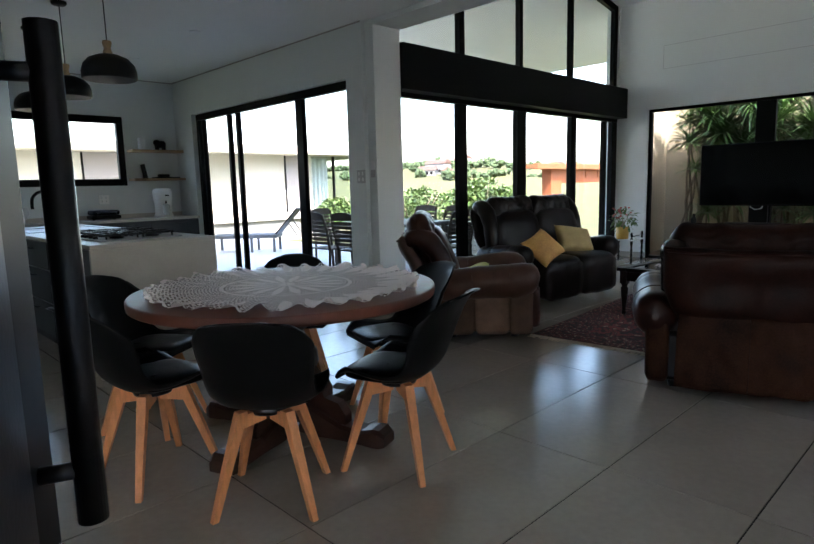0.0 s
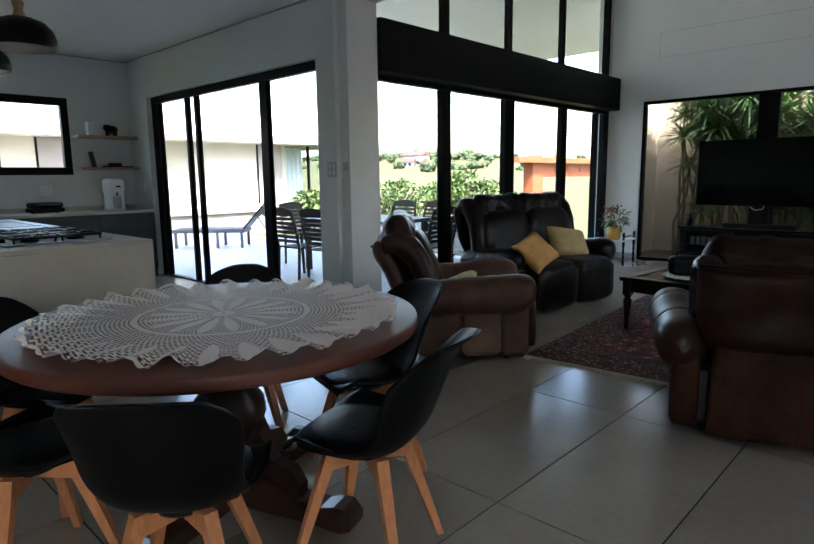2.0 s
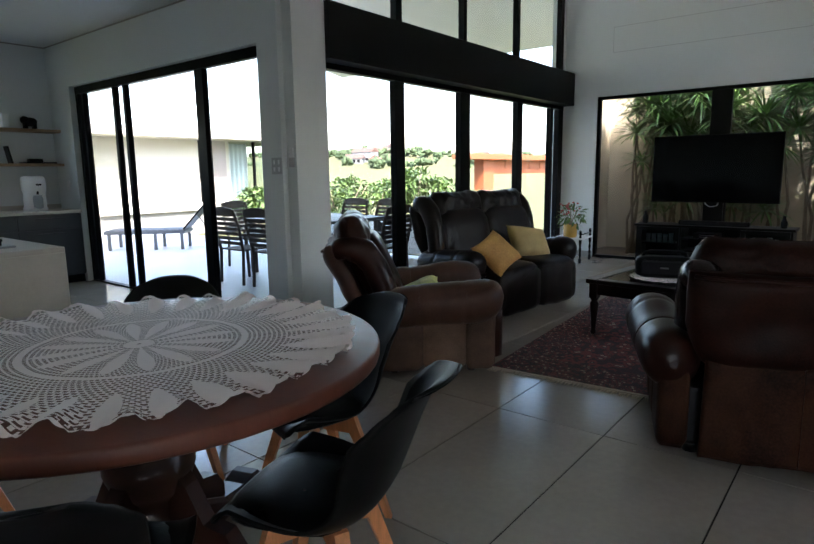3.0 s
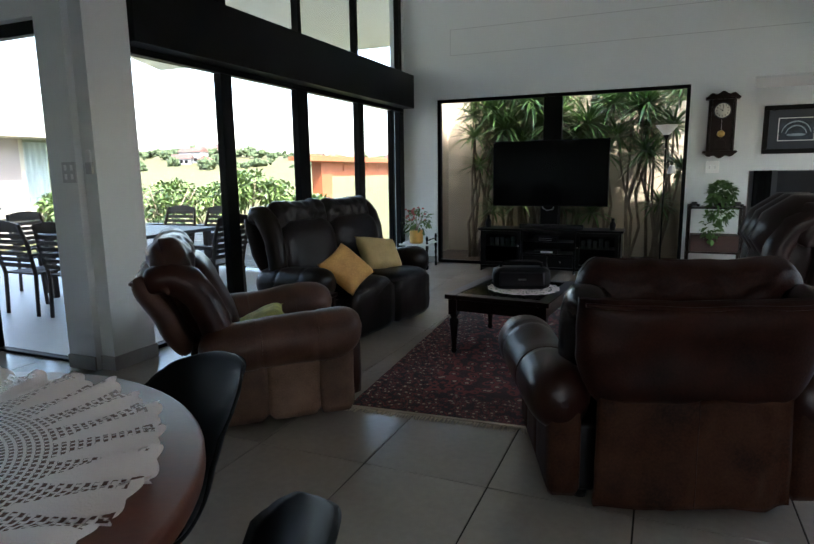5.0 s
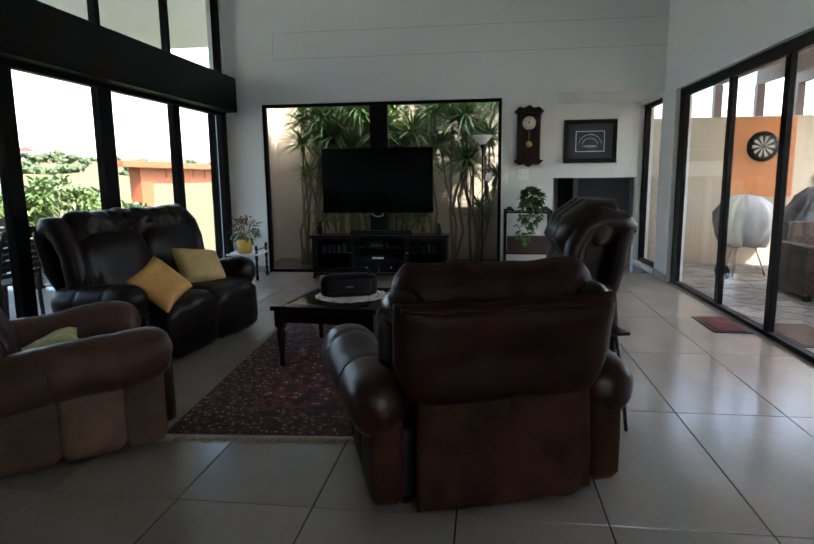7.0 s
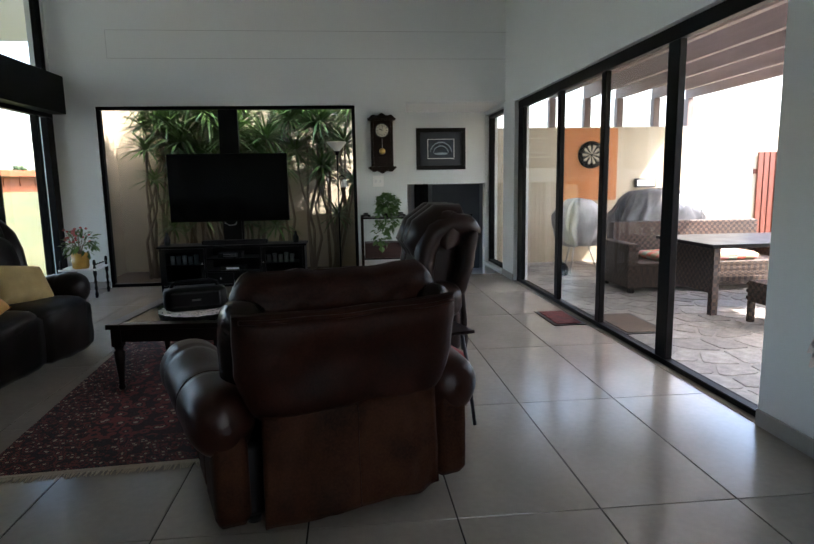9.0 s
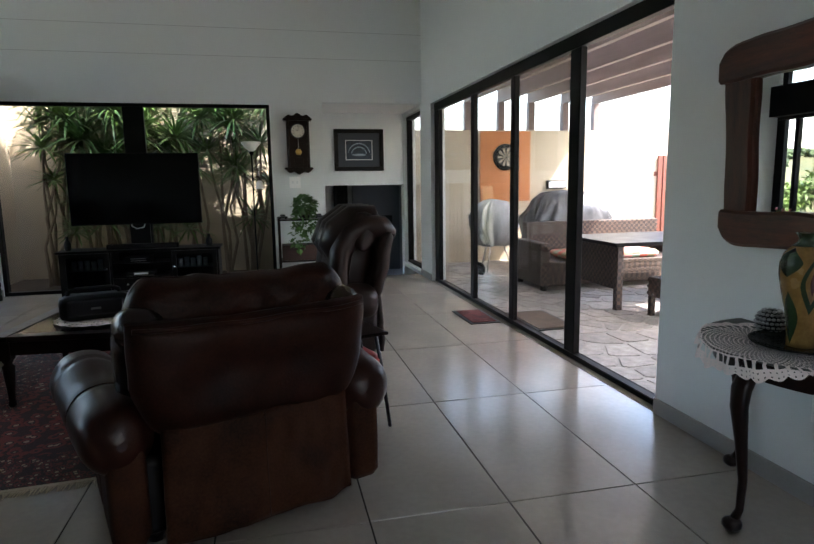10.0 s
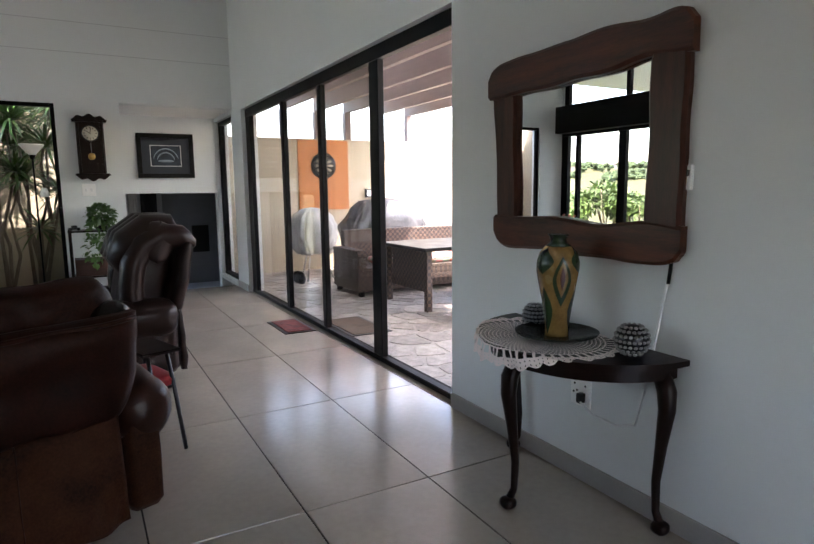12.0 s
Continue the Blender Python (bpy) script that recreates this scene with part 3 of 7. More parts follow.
    L(co.outputs["Object"], nse.inputs["Vector"])
    L(nse.outputs["Fac"], b.inputs["Height"])
    b.inputs["Strength"].default_value, b.inputs["Distance"].default_value = 0.5, 0.004
    L(b.outputs["Normal"], p.inputs["Normal"])
    L(mx.outputs[0], nt.nodes["Material Output"].inputs["Surface"])
    return m


def ruffled_cloth(R, n, waves, lift, rag):
    """A round crochet cloth with a gathered, scalloped edge; its thickness is that of the thread."""
    bm = B()
    loops = []
    rr = [0.01, 0.1, 0.2, 0.3, 0.4, 0.5, 0.6, 0.68, 0.75, 0.81, 0.86, 0.90, 0.94, 0.97, 1.0]
    for q in rr:
        e = max(0, (q - 0.70) / 0.30)
        lp = []
        for i in range(n):
            a = 2 * math.pi * i / n
            w = math.sin(waves * a + 1.5 * noise.noise(Vector((math.cos(a) * 3, math.sin(a) * 3, 0))))
            rad = R * q * (1 + 0.013 * e * w + 0.03 * e * noise.noise(Vector((math.cos(a) * 4, math.sin(a) * 4, 5))) + rag * e * e * abs(math.sin(2 * waves * a)))
            z = 0.004 + lift * e * max(0, 0.45 + 0.5 * w + 0.7 * noise.noise(Vector((math.cos(a) * 8, math.sin(a) * 8, q * 3)))) + 0.0025 * (1 + noise.noise(Vector((rad * math.cos(a) * 14, rad * math.sin(a) * 14, 2))))
            lp.append((rad * math.cos(a + 0.010 * e * w), rad * math.sin(a + 0.010 * e * w), z))
        loops.append(lp)
    return rings(bm, loops, cap=False)


doily = solid("lace_tablecloth", "white crochet lace cloth with ruffled edge on the round table", "tablecloth", ruffled_cloth(0.675, 960, 32, 0.030, 0.016), lace_material("crochet_lace", 42, 140, 0.675, rimmed=256), m=pose(*TC, TZ))
for p in doily.data.polygons:
    p.use_smooth = True


# ---- dining chairs ----
def dining_chair(m):
    ch = thing("dining_chair", "black moulded shell chair on angled beech legs", "chair", m, group="chairs round the dining table")
    # shell: a strip from the seat's front edge to the top of the back
    line = [(0.215, 0.440, 0.185), (0.205, 0.460, 0.212), (0.14, 0.450, 0.234), (0.04, 0.432, 0.240), (-0.06, 0.425, 0.228), (-0.135, 0.445, 0.210), (-0.19, 0.50, 0.210), (-0.225, 0.58, 0.220), (-0.255, 0.66, 0.226), (-0.288, 0.74, 0.214), (-0.325, 0.80, 0.188), (-0.352, 0.826, 0.155), (-0.378, 0.834, 0.120)]
    outer, inner = [], []
    steps = 3 * (len(line) - 1)
    for q in range(steps + 1):
        k = q / 3
        i0 = min(int(k), len(line) - 2)
        f = k - i0
        p0, p1, p2, p3 = (Vector(line[min(max(i0 + d, 0), len(line) - 1)]) for d in (-1, 0, 1, 2))
        y, z, w = 0.5 * (2 * p1 + (p2 - p0) * f + (2 * p0 - 5 * p1 + 4 * p2 - p3) * f * f + (3 * p1 - p0 - 3 * p2 + p3) * f * f * f)
        t = min(1, max(0, (k - 3) / 4))
        lift = 0.060 * min(1, max(0, k - 1)) * min(1, max(0, 9 - k)) * (1 - 0.3 * t)
        lo, hi = [], []
        for i in range(23):
            u = -1 + 2 * i / 22
            curl = abs(u) ** 3
            py = y + 0.075 * curl * t * (1 - 0.4 * max(0, (k - 8) / 4))
            pz = z + lift * curl - 0.02 * curl * min(1, max(0, k - 9))
            hi.append(Vector((w * u, py, pz)))
            nrm = Vector((0, 0.8 * t, 1 - 0.8 * t)).normalized()
            lo.append(Vector((w * u, py, pz)) - nrm * 0.012)
        outer.append(lo)
        inner.append(hi)
    bm = B()
    rings(bm, [a + b[::-1] for a, b in zip(inner, outer)], cap=True)
    part("shell", bm, M_BLACKP, ch)
    bm = B()
    puff(bm, (0, 0.04, 0.452), (0.195, 0.175, 0.028), 0.6, 0.5, nu=28, nv=10)
    part("seat_pad", bm, M_PAD, ch, "padded black seat cushion")
    bm = B()
    lathe(bm, [(0, 0.385), (0.085, 0.385), (0.09, 0.395), (0.09, 0.42), (0, 0.42)], 20)
    part("mounting_block", bm, M_GUN, ch)
    for a in (45, 135, 225, 315):
        r = pose(0, 0, 0, 0, 0, a)
        bm = B()
        rings(bm, [[r @ Vector((x, -w, z + h)), r @ Vector((x, w, z + h)), r @ Vector((x + d, w, z)), r @ Vector((x + d, -w, z))] for x, z, w, h, d in ((0.03, 0.355, 0.02, 0.045, 0.0), (0.13, 0.345, 0.02, 0.055, 0.0))], smooth=False)
        arm = part("frame_arm", bm, M_BEECH, ch)
        bm = B()
        loops = []
        for x, z, hw in ((0.130, 0.410, 0.020), (0.150, 0.350, 0.020), (0.212, 0.18, 0.0165), (0.275, 0.0, 0.0125)):
            loops.append([r @ Vector((x - hw, -hw, z)), r @ Vector((x + hw, -hw, z)), r @ Vector((x + hw, hw, z)), r @ Vector((x - hw, hw, z))])
        rings(bm, loops, smooth=False)
        part("leg", bm, M_BEECH, ch)
    return ch


first = dining_chair(facing(1.24, 2.10, 0.70, 0.72))
for x, y, fx, fy in ((1.83, 1.95, -0.36, 0.93), (1.00, 2.69, 0.99, 0.08), (2.27, 2.44, -0.95, 0.28), (1.22, 3.28, 0.55, -0.83), (2.12, 3.22, -0.60, -0.80)):
    copy_thing(first, facing(x, y, fx, fy))

# ---- kitchen island ----
IX0, IX1, IY0, IY1, IZ = 1.27, 2.17, 4.33, 7.65, 0.94
isl = thing("kitchen_island", "long island with pale stone end panel and charcoal drawers", "kitchen island")
part("body", box(B(), IX0 + 0.03, IY0 + 0.03, 0.10, IX1 - 0.03, IY1, IZ - 0.03), M_CAB, isl)
part("plinth", box(B(), IX0 + 0.08, IY0 + 0.03, 0, IX1 - 0.08, IY1 - 0.05, 0.10), M_BLACKWOOD, isl)
part("end_panel", box(B(), IX0, IY0, 0, IX1, IY0 + 0.03, IZ - 0.03, bev=0.003, seg=1), M_STONE, isl)
part("worktop", box(B(), IX0, IY0, IZ - 0.03, IX1, IY1, IZ, bev=0.003, seg=1), M_STONE, isl)
for k in range(3):
    for j, (z0, z1) in enumerate(((0.68, 0.90), (0.40, 0.67), (0.11, 0.39))):
        y0 = IY0 + 0.06 + 1.08 * k
        d = part("drawer", box(B(), IX0 + 0.012, y0, z0, IX0 + 0.032, y0 + 1.06, z1, bev=0.003, seg=1), M_CAB, isl)
        bm = B()
        tube(bm, [(IX0 + 0.012, y0 + 0.40, z1 - 0.06), (IX0 - 0.018, y0 + 0.40, z1 - 0.06), (IX0 - 0.018, y0 + 0.62, z1 - 0.06), (IX0 + 0.012, y0 + 0.62, z1 - 0.06)], 0.006)
        part("handle", bm, M_GUN, d)
hob = thing("gas_hob", "steel gas hob with black cast iron grates", "hob")
HY = 4.95
part("plate", box(B(), 1.40, HY - 0.42, IZ, 2.00, HY + 0.42, IZ + 0.012, bev=0.004), M_STEEL, hob)
for ix in (1.57, 1.83):
    for iy in (HY - 0.26, HY, HY + 0.26):
        part("burner", lathe(B(), [(0, 0), (0.05, 0), (0.05, 0.012), (0.035, 0.014), (0.035, 0.024), (0, 0.024)], 20, (ix, iy, IZ + 0.012)), M_BLACKWOOD, hob)
        bm = B()
        for a in range(4):
            r = pose(ix, iy, IZ, 0, 0, 90 * a)
            box(bm, 0.02, -0.007, 0.040, 0.115, 0.007, 0.058, m=r)
            box(bm, 0.103, -0.12, 0.034, 0.117, 0.12, 0.052, m=r)
            box(bm, 0.105, 0.105, 0.0125, 0.115, 0.115, 0.04, m=r)
        part("grate", bm, M_BLACKWOOD, hob)
for k in range(5):
    part("knob", lathe(B(), [(0, 0), (0.018, 0), (0.015, 0.022), (0, 0.023)], 16, (1.44, HY - 0.2 + 0.1 * k, IZ + 0.012)), M_BLACKWOOD, hob)
tap = thing("kitchen_tap", "tall black swan neck kitchen tap", "tap", pose(1.60, 6.3, IZ))
part("base", lathe(B(), [(0, 0), (0.03, 0), (0.027, 0.06), (0.02, 0.08), (0, 0.08)], 18), M_BLACKWOOD, tap)
part("spout", tube(B(), [(0, 0, 0.07), (0, 0, 0.28)] + [(-0.10 + 0.10 * math.cos(a), 0, 0.28 + 0.10 * math.sin(a)) for a in np.linspace(0.3, math.pi, 9)] + [(-0.20, 0, 0.22)], 0.014, 12), M_BLACKWOOD, tap)
part("lever", cyl(B(), (0, 0, 0.06), (-0.09, 0.0, 0.10), 0.008), M_BLACKWOOD, tap)
sink = thing("sink", "steel inset sink bowl in the island", "sink", pose(1.72, 6.75, IZ))
bm = B()
for b in ((-0.36, -0.42, 0, -0.33, 0.42, 0.006), (0.33, -0.42, 0, 0.36, 0.42, 0.006), (-0.33, -0.42, 0, 0.33, -0.39, 0.006), (-0.33, 0.39, 0, 0.33, 0.42, 0.006)):
    box(bm, *b)
part("rim", bm, M_STEEL, sink)

# ---- kitchen back run ----
for k, (x0, x1) in enumerate(((1.30, 2.00), (2.00, 2.70), (2.70, 3.40), (3.40, XK))):
    cab = thing("base_cabinet", "charcoal kitchen base cabinet under the counter", "cabinet", group="kitchen base cabinets")
    part("body", box(B(), x0 + 0.001, 8.76, 0.10, x1 - 0.001, YK, 0.885), M_CAB, cab)
    part("plinth", box(B(), x0 + 0.001, 8.80, 0, x1 - 0.001, YK, 0.10), M_BLACKWOOD, cab)
    for z0, z1 in ((0.70, 0.875), (0.12, 0.69)):
        d = part("drawer_front", box(B(), x0 + 0.004, 8.735, z0, x1 - 0.004, 8.758, z1, bev=0.003, seg=1), M_CAB, cab)
        part("handle", box(B(), x0 + 0.2, 8.715, z1 - 0.05, x1 - 0.2, 8.735, z1 - 0.04), M_GUN, d)
wt = thing("worktop", "pale stone kitchen counter with upstand", "worktop")
part("slab", box(B(), 1.30, 8.70, 0.885, XK, YK, 0.92, bev=0.003, seg=1), M_STONE, wt)
part("upstand", box(B(), 1.30, YK - 0.015, 0.92, XK, YK, 0.98), M_STONE, wt)
for z in (1.50, 1.92):
    solid("wall_shelf", "floating oak wall shelf beside the kitchen window", "shelf", box(B(), 3.36, YK - 0.24, z - 0.035, XK, YK, z, bev=0.003, seg=1), M_OAK, group="kitchen wall shelves")
wf = thing("water_filter", "white countertop water filter jug with a tap", "water filter", pose(3.72, 9.02, 0.92))
bm = B()
rings(bm, [[Vector((x * k, y * k2, z)) for x, y in ((-0.11, 0.11), (0.11, 0.11), (0.13, 0.0), (0.10, -0.10), (0.04, -0.13), (-0.04, -0.13), (-0.10, -0.10), (-0.13, 0.0))] for k, k2, z in ((1.0, 1.0, 0.0), (1.0, 1.0, 0.03), (0.98, 0.7, 0.05), (0.95, 0.7, 0.22), (1.0, 1.0, 0.26), (1.0, 1.0, 0.37), (0.92, 0.92, 0.41), (0.6, 0.6, 0.425))])
part("tank", bm, M_BRIGHT, wf)
part("jug", lathe(B(), [(0, 0.03), (0.05, 0.03), (0.056, 0.15), (0.045, 0.19), (0, 0.19)], 20, (0, -0.085, 0.0)), mat("clear_plastic_jug", (0.55, 0.6, 0.64), 0.2, var=0.05), wf)
part("spout", cyl(B(), (0, -0.10, 0.20), (0, -0.10, 0.25), 0.012), M_GUN, wf)
part("display", box(B(), -0.02, -0.134, 0.31, 0.04, -0.126, 0.33), M_BLACKWOOD, wf)
gr = thing("contact_grill", "black closed table grill on the counter", "appliance", pose(2.86, 9.0, 0.92))
part("base", box(B(), -0.19, -0.14, 0.015, 0.19, 0.14, 0.07, bev=0.02, seg=3), M_BLACKWOOD, gr)
part("lid", box(B(), -0.18, -0.135, 0.07, 0.18, 0.13, 0.14, bev=0.03, seg=3), M_BLACKP, gr)
part("handle", tube(B(), [(-0.12, -0.13, 0.10), (-0.12, -0.18, 0.11), (0.12, -0.18, 0.11), (0.12, -0.13, 0.10)], 0.01), M_GUN, gr)
for sx in (-0.14, 0.14):
    part("foot", cyl(B(), (sx, 0, 0), (sx, 0, 0.015), 0.015), M_BLACKWOOD, gr)
jug = thing("kettle", "white rounded kitchen kettle on the counter", "kettle", pose(1.80, 9.05, 0.92))
part("body", lathe(B(), [(0, 0), (0.10, 0), (0.11, 0.06), (0.10, 0.16), (0.07, 0.24), (0.03, 0.26), (0, 0.262)], 24), M_WHITE, jug)
part("handle", tube(B(), [(0.08, 0, 0.20), (0.15, 0, 0.21), (0.16, 0, 0.12), (0.11, 0, 0.06)], 0.012), M_WHITE, jug)
bx = solid("white_canister", "white square canister on the oak shelf", "canister", box(B(), 3.50, 9.13, 1.92, 3.58, 9.24, 2.09, bev=0.008), M_WHITE)
orn = B()
puff(orn, (3.82, 9.2, 2.01), (0.085, 0.055, 0.055), 0.8, 0.8)
puff(orn, (3.76, 9.18, 2.03), (0.05, 0.045, 0.045), 0.9, 0.9)
for dx in (-0.05, 0.05):
    for dy in (-0.025, 0.025):
        cyl(orn, (3.82 + dx, 9.2 + dy, 1.92), (3.82 + dx, 9.2 + dy, 1.99), 0.02)
solid("animal_figurine", "small dark carved animal figurine on the shelf", "figurine", orn, M_BLACKWOOD)
solid("leaning_board", "dark slim board leaning on the shelf", "board", box(B(), -0.008, -0.07, 0, 0.008, 0.07, 0.21, bev=0.003), M_BLACKWOOD, m=pose(3.56, 9.19, 1.50, 0, -10, 0))
tr = thing("serving_tray", "dark serving tray with a small box on it", "tray", pose(3.86, 9.2, 1.50))
part("plate", box(B(), -0.18, -0.08, 0, 0.2, 0.08, 0.018, bev=0.005), M_BLACKWOOD, tr)
part("box", box(B(), -0.10, -0.05, 0.018, 0.05, 0.05, 0.06, bev=0.006), M_BLACKP, tr)


def wall_plate(name, label, m, w=0.12, h=0.12, rockers=((0, 0),), holes=(), material=None):
    ob = thing(name, label, "switch" if "switch" in name else "socket", m)
    part("plate", box(B(), -w / 2, -0.010, -h / 2, w / 2, 0, h / 2, bev=0.003), material or M_WHITE, ob)
    for rx, rz in rockers:
        part("rocker", box(B(), rx - 0.011, -0.014, rz - 0.018, rx + 0.011, -0.0095, rz + 0.018, bev=0.002, seg=1), M_WHITE, ob)
    for hx, hz in holes:
        part("hole", cyl(B(), (hx, -0.0112, hz), (hx, -0.0095, hz), 0.005), M_BLACKWOOD, ob)
    return ob


wall_plate("wall_socket", "white double wall socket above the counter", pose(2.98, YK, 1.20), 0.14, 0.13, ((-0.03, 0.03), (0.03, 0.03)), ((-0.03, -0.02), (0.03, -0.02)), material=M_BRIGHT)
wall_plate("wall_socket", "white wall socket beside the terrace door", pose(XK, 9.0, 1.22, 0, 0, -90), 0.08, 0.12)


# ---- pendants and downlights ----
def pendant(y):
    ob = thing("pendant_lamp", "matt black dome pendant lamp with a wooden neck", "pendant lamp", pose(1.71, y, 0), group="pendants over the island")
    z = 2.14
    part("shade", lathe(B(), [(0.185, z), (0.195, z + 0.01), (0.195, z + 0.06), (0.18, z + 0.11), (0.14, z + 0.155), (0.08, z + 0.18), (0.03, z + 0.187), (0.03, z + 0.182), (0.08, z + 0.172), (0.135, z + 0.148), (0.172, z + 0.105), (0.187, z + 0.06), (0.187, z + 0.01)], 40), M_BLACKP, ob)
    part("neck", lathe(B(), [(0, z + 0.185), (0.03, z + 0.185), (0.034, z + 0.20), (0.024, z + 0.23), (0.034, z + 0.27), (0.03, z + 0.285), (0, z + 0.285)], 20), M_OAK, ob)
    part("cord", cyl(B(), (0, 0, z + 0.28), (0, 0, ZK - 0.02), 0.004, n=8), M_BLACKWOOD, ob)
    part("ceiling_rose", lathe(B(), [(0, ZK - 0.03), (0.05, ZK - 0.03), (0.062, ZK - 0.02), (0.062, ZK), (0, ZK)], 24), M_BLACKP, ob)
    part("bulb", lathe(B(), [(0, z + 0.03), (0.03, z + 0.05), (0.035, z + 0.08), (0.02, z + 0.13), (0.02, z + 0.183), (0, z + 0.183)], 16), M_WHITE, ob)


for y in (4.93, 6.0, 7.07):
    pendant(y)
for x, y in ((3.05, 6.22), (3.05, 7.9), (0.4, 6.2)):
    dl = thing("downlight", "white round recessed ceiling downlight", "downlight", pose(x, y, ZK), group="ceiling downlights")
    part("ring", lathe(B(), [(0.045, -0.006), (0.055, -0.006), (0.06, 0.0), (0.045, 0.0)], 28), M_WHITE, dl)
    part("lens", lathe(B(), [(0, -0.002), (0.044, -0.002), (0.044, 0.0), (0, 0.0)], 28), M_STEEL, dl)
# switches on the short wall beside the terrace door
sw = wall_plate("light_switch", "white multi-way light switch on the wall", pose(XK, 4.862, 1.394, 0, 0, -90), 0.13, 0.14, ((-0.03, 0.03), (0.03, 0.03), (-0.03, -0.03), (0.03, -0.03)), material=M_PALE)
rc = thing("remote_control", "slim white remote control in its wall holder", "remote control", pose(4.176, 4.722, 1.44, 0, 0, -90))
part("holder", box(B(), -0.03, -0.02, -0.06, 0.03, 0, 0.02, bev=0.004), M_PALE, rc)
part("remote", box(B(), -0.022, -0.018, -0.05, 0.022, -0.004, 0.10, bev=0.005), M_WHITE, rc)

# ---- leather seating ----
def pad(bm, mid, out, th, nu=28, nv=18):
    """A stuffed sheet: mid(u, v) is its middle surface, out its outward way, th(u, v) its half thickness."""
    loops = []
    for j in range(nv + 1):
        v = -1 + 2 * j / nv
        us = [-1 + 2 * i / nu for i in range(nu + 1)]
        front = [mid(u, v) + out * th(u, v) for u in us]
        back = [mid(u, v) - out * th(u, v) for u in us[::-1]]
        loops.append(front + back)
    return rings(bm, loops)


def swell(u, v, t, p=6, q=6, edge=0.12):
    """Half thickness of a stuffed panel that rounds off towards its edges."""
    return t * (edge + (1 - edge) * max(0.0, (1 - abs(u) ** p) * (1 - abs(v) ** q)) ** 0.5)


def recliner(name, label, category, m, W=1.1, seats=1, H=1.0, lean=6, tuft=False, arm_front=0.46, flare=2, side=None, patch=None, skin=None, shell=None, skirt=None, leather=None, roll=None, deep=1.0, shell_w=0.45, skirt_w=0.36, set_back=0.0):
    """A stuffed leather recliner: local +y is its front."""
    leather = leather or M_LEATHER
    skin, shell, skirt, side = skin or leather, shell or leather, skirt or leather, side or leather
    patch = patch or side
    ob = thing(name, label, category, m)
    hw = W / 2
    inner = hw - 0.25
    nz = lambda x, y, z: noise.noise(Vector((x, y, z)))
    part("base", box(B(), -hw + 0.16, -0.34, 0.05, hw - 0.16, 0.34, 0.36, bev=0.03), M_BLACKWOOD, ob)
    for s in (-1, 1):
        y_end = min(0.40, arm_front - 0.06)
        cuts = (-0.40, -0.08, 0.20, y_end)
        for k in range(3):
            y0, y1 = cuts[k], cuts[k + 1]
            bm = B()
            puff(bm, (s * (hw - 0.145), (y0 + y1) / 2, 0.255), (0.068, (y1 - y0) / 2 + 0.002, 0.205), 0.14, 0.12 if k == 1 else 0.16, nu=28, nv=14, wob=0.004, seed=s + 3 + k)
            part("side_panel", bm, patch if k == 1 else side, ob, "worn side panel")
        F = Matrix.Translation((s * (hw - 0.135), -0.42, 0)) @ Matrix.Rotation(radians(-s * flare), 4, "Z")
        span = arm_front + 0.42
        bm = B()
        loops = []
        for i in range(49):
            u = -1 + 2 * i / 48
            sc = max(0.015, 1 - abs(u) ** (7 if u > 0 else 10)) ** 0.5
            y = span * (u + 1) / 2
            fat = 1.0 + 0.10 * max(0, u)
            crease = 1 - 0.045 * sum(math.exp(-((y - yy) / 0.014) ** 2) for yy in (0.36 * span, 0.70 * span))
            zc = 0.463 + 0.055 * (y / span) + 0.012 * nz(y * 4, s, 1)
            lp = []
            for k in range(28):
                a = 2 * math.pi * k / 28
                r = sc * crease * fat * (1 + 0.05 * nz(math.cos(a) * 1.6, math.sin(a) * 1.6, y * 5 + s * 3))
                lp.append(F @ Vector((0.135 * r * math.cos(a), y, zc + 0.125 * r * math.sin(a) * (1.2 if math.sin(a) < 0 else 1))))
            loops.append(lp)
        rings(bm, loops)
        arm = part("armrest", bm, skin, ob, "padded rolled armrest")
        for yy in (0.36 * span, 0.70 * span):
            zc = 0.463 + 0.055 * (yy / span)
            part("seam", tube(B(), [F @ Vector((0.131 * math.cos(a), yy, zc + 0.121 * math.sin(a))) for a in np.linspace(-0.3, math.pi + 0.3, 18)], 0.0035, 6), skin, arm)
    # the leaning back
    A = radians(lean)
    hinge, U, N = Vector((0, -0.30 - set_back, 0.42)), Vector((0, -math.sin(A), math.cos(A))), Vector((0, -math.cos(A), -math.sin(A)))
    X, Rm = Vector((1, 0, 0)), Matrix.Translation(hinge) @ Matrix.Rotation(A, 4, "X")
    S = (H - 0.42) / math.cos(A)
    top = S - 0.10
    sw = shell_w

    def shell_mid(u, v):
        q = (v + 1) / 2
        w = sw * (0.80 + 0.20 * min(1, q * 2.2) ** 0.6) * (1 + 0.015 * nz(q * 3, u, 2))
        if q < 0.22:
            w *= 0.90 + 0.10 * math.sqrt(max(0, 1 - (1 - q / 0.22) ** 2))
        sag = 0.016 * (1 - u * u) * max(0, v) - 0.012 * (1 - u * u) * max(0, -v)
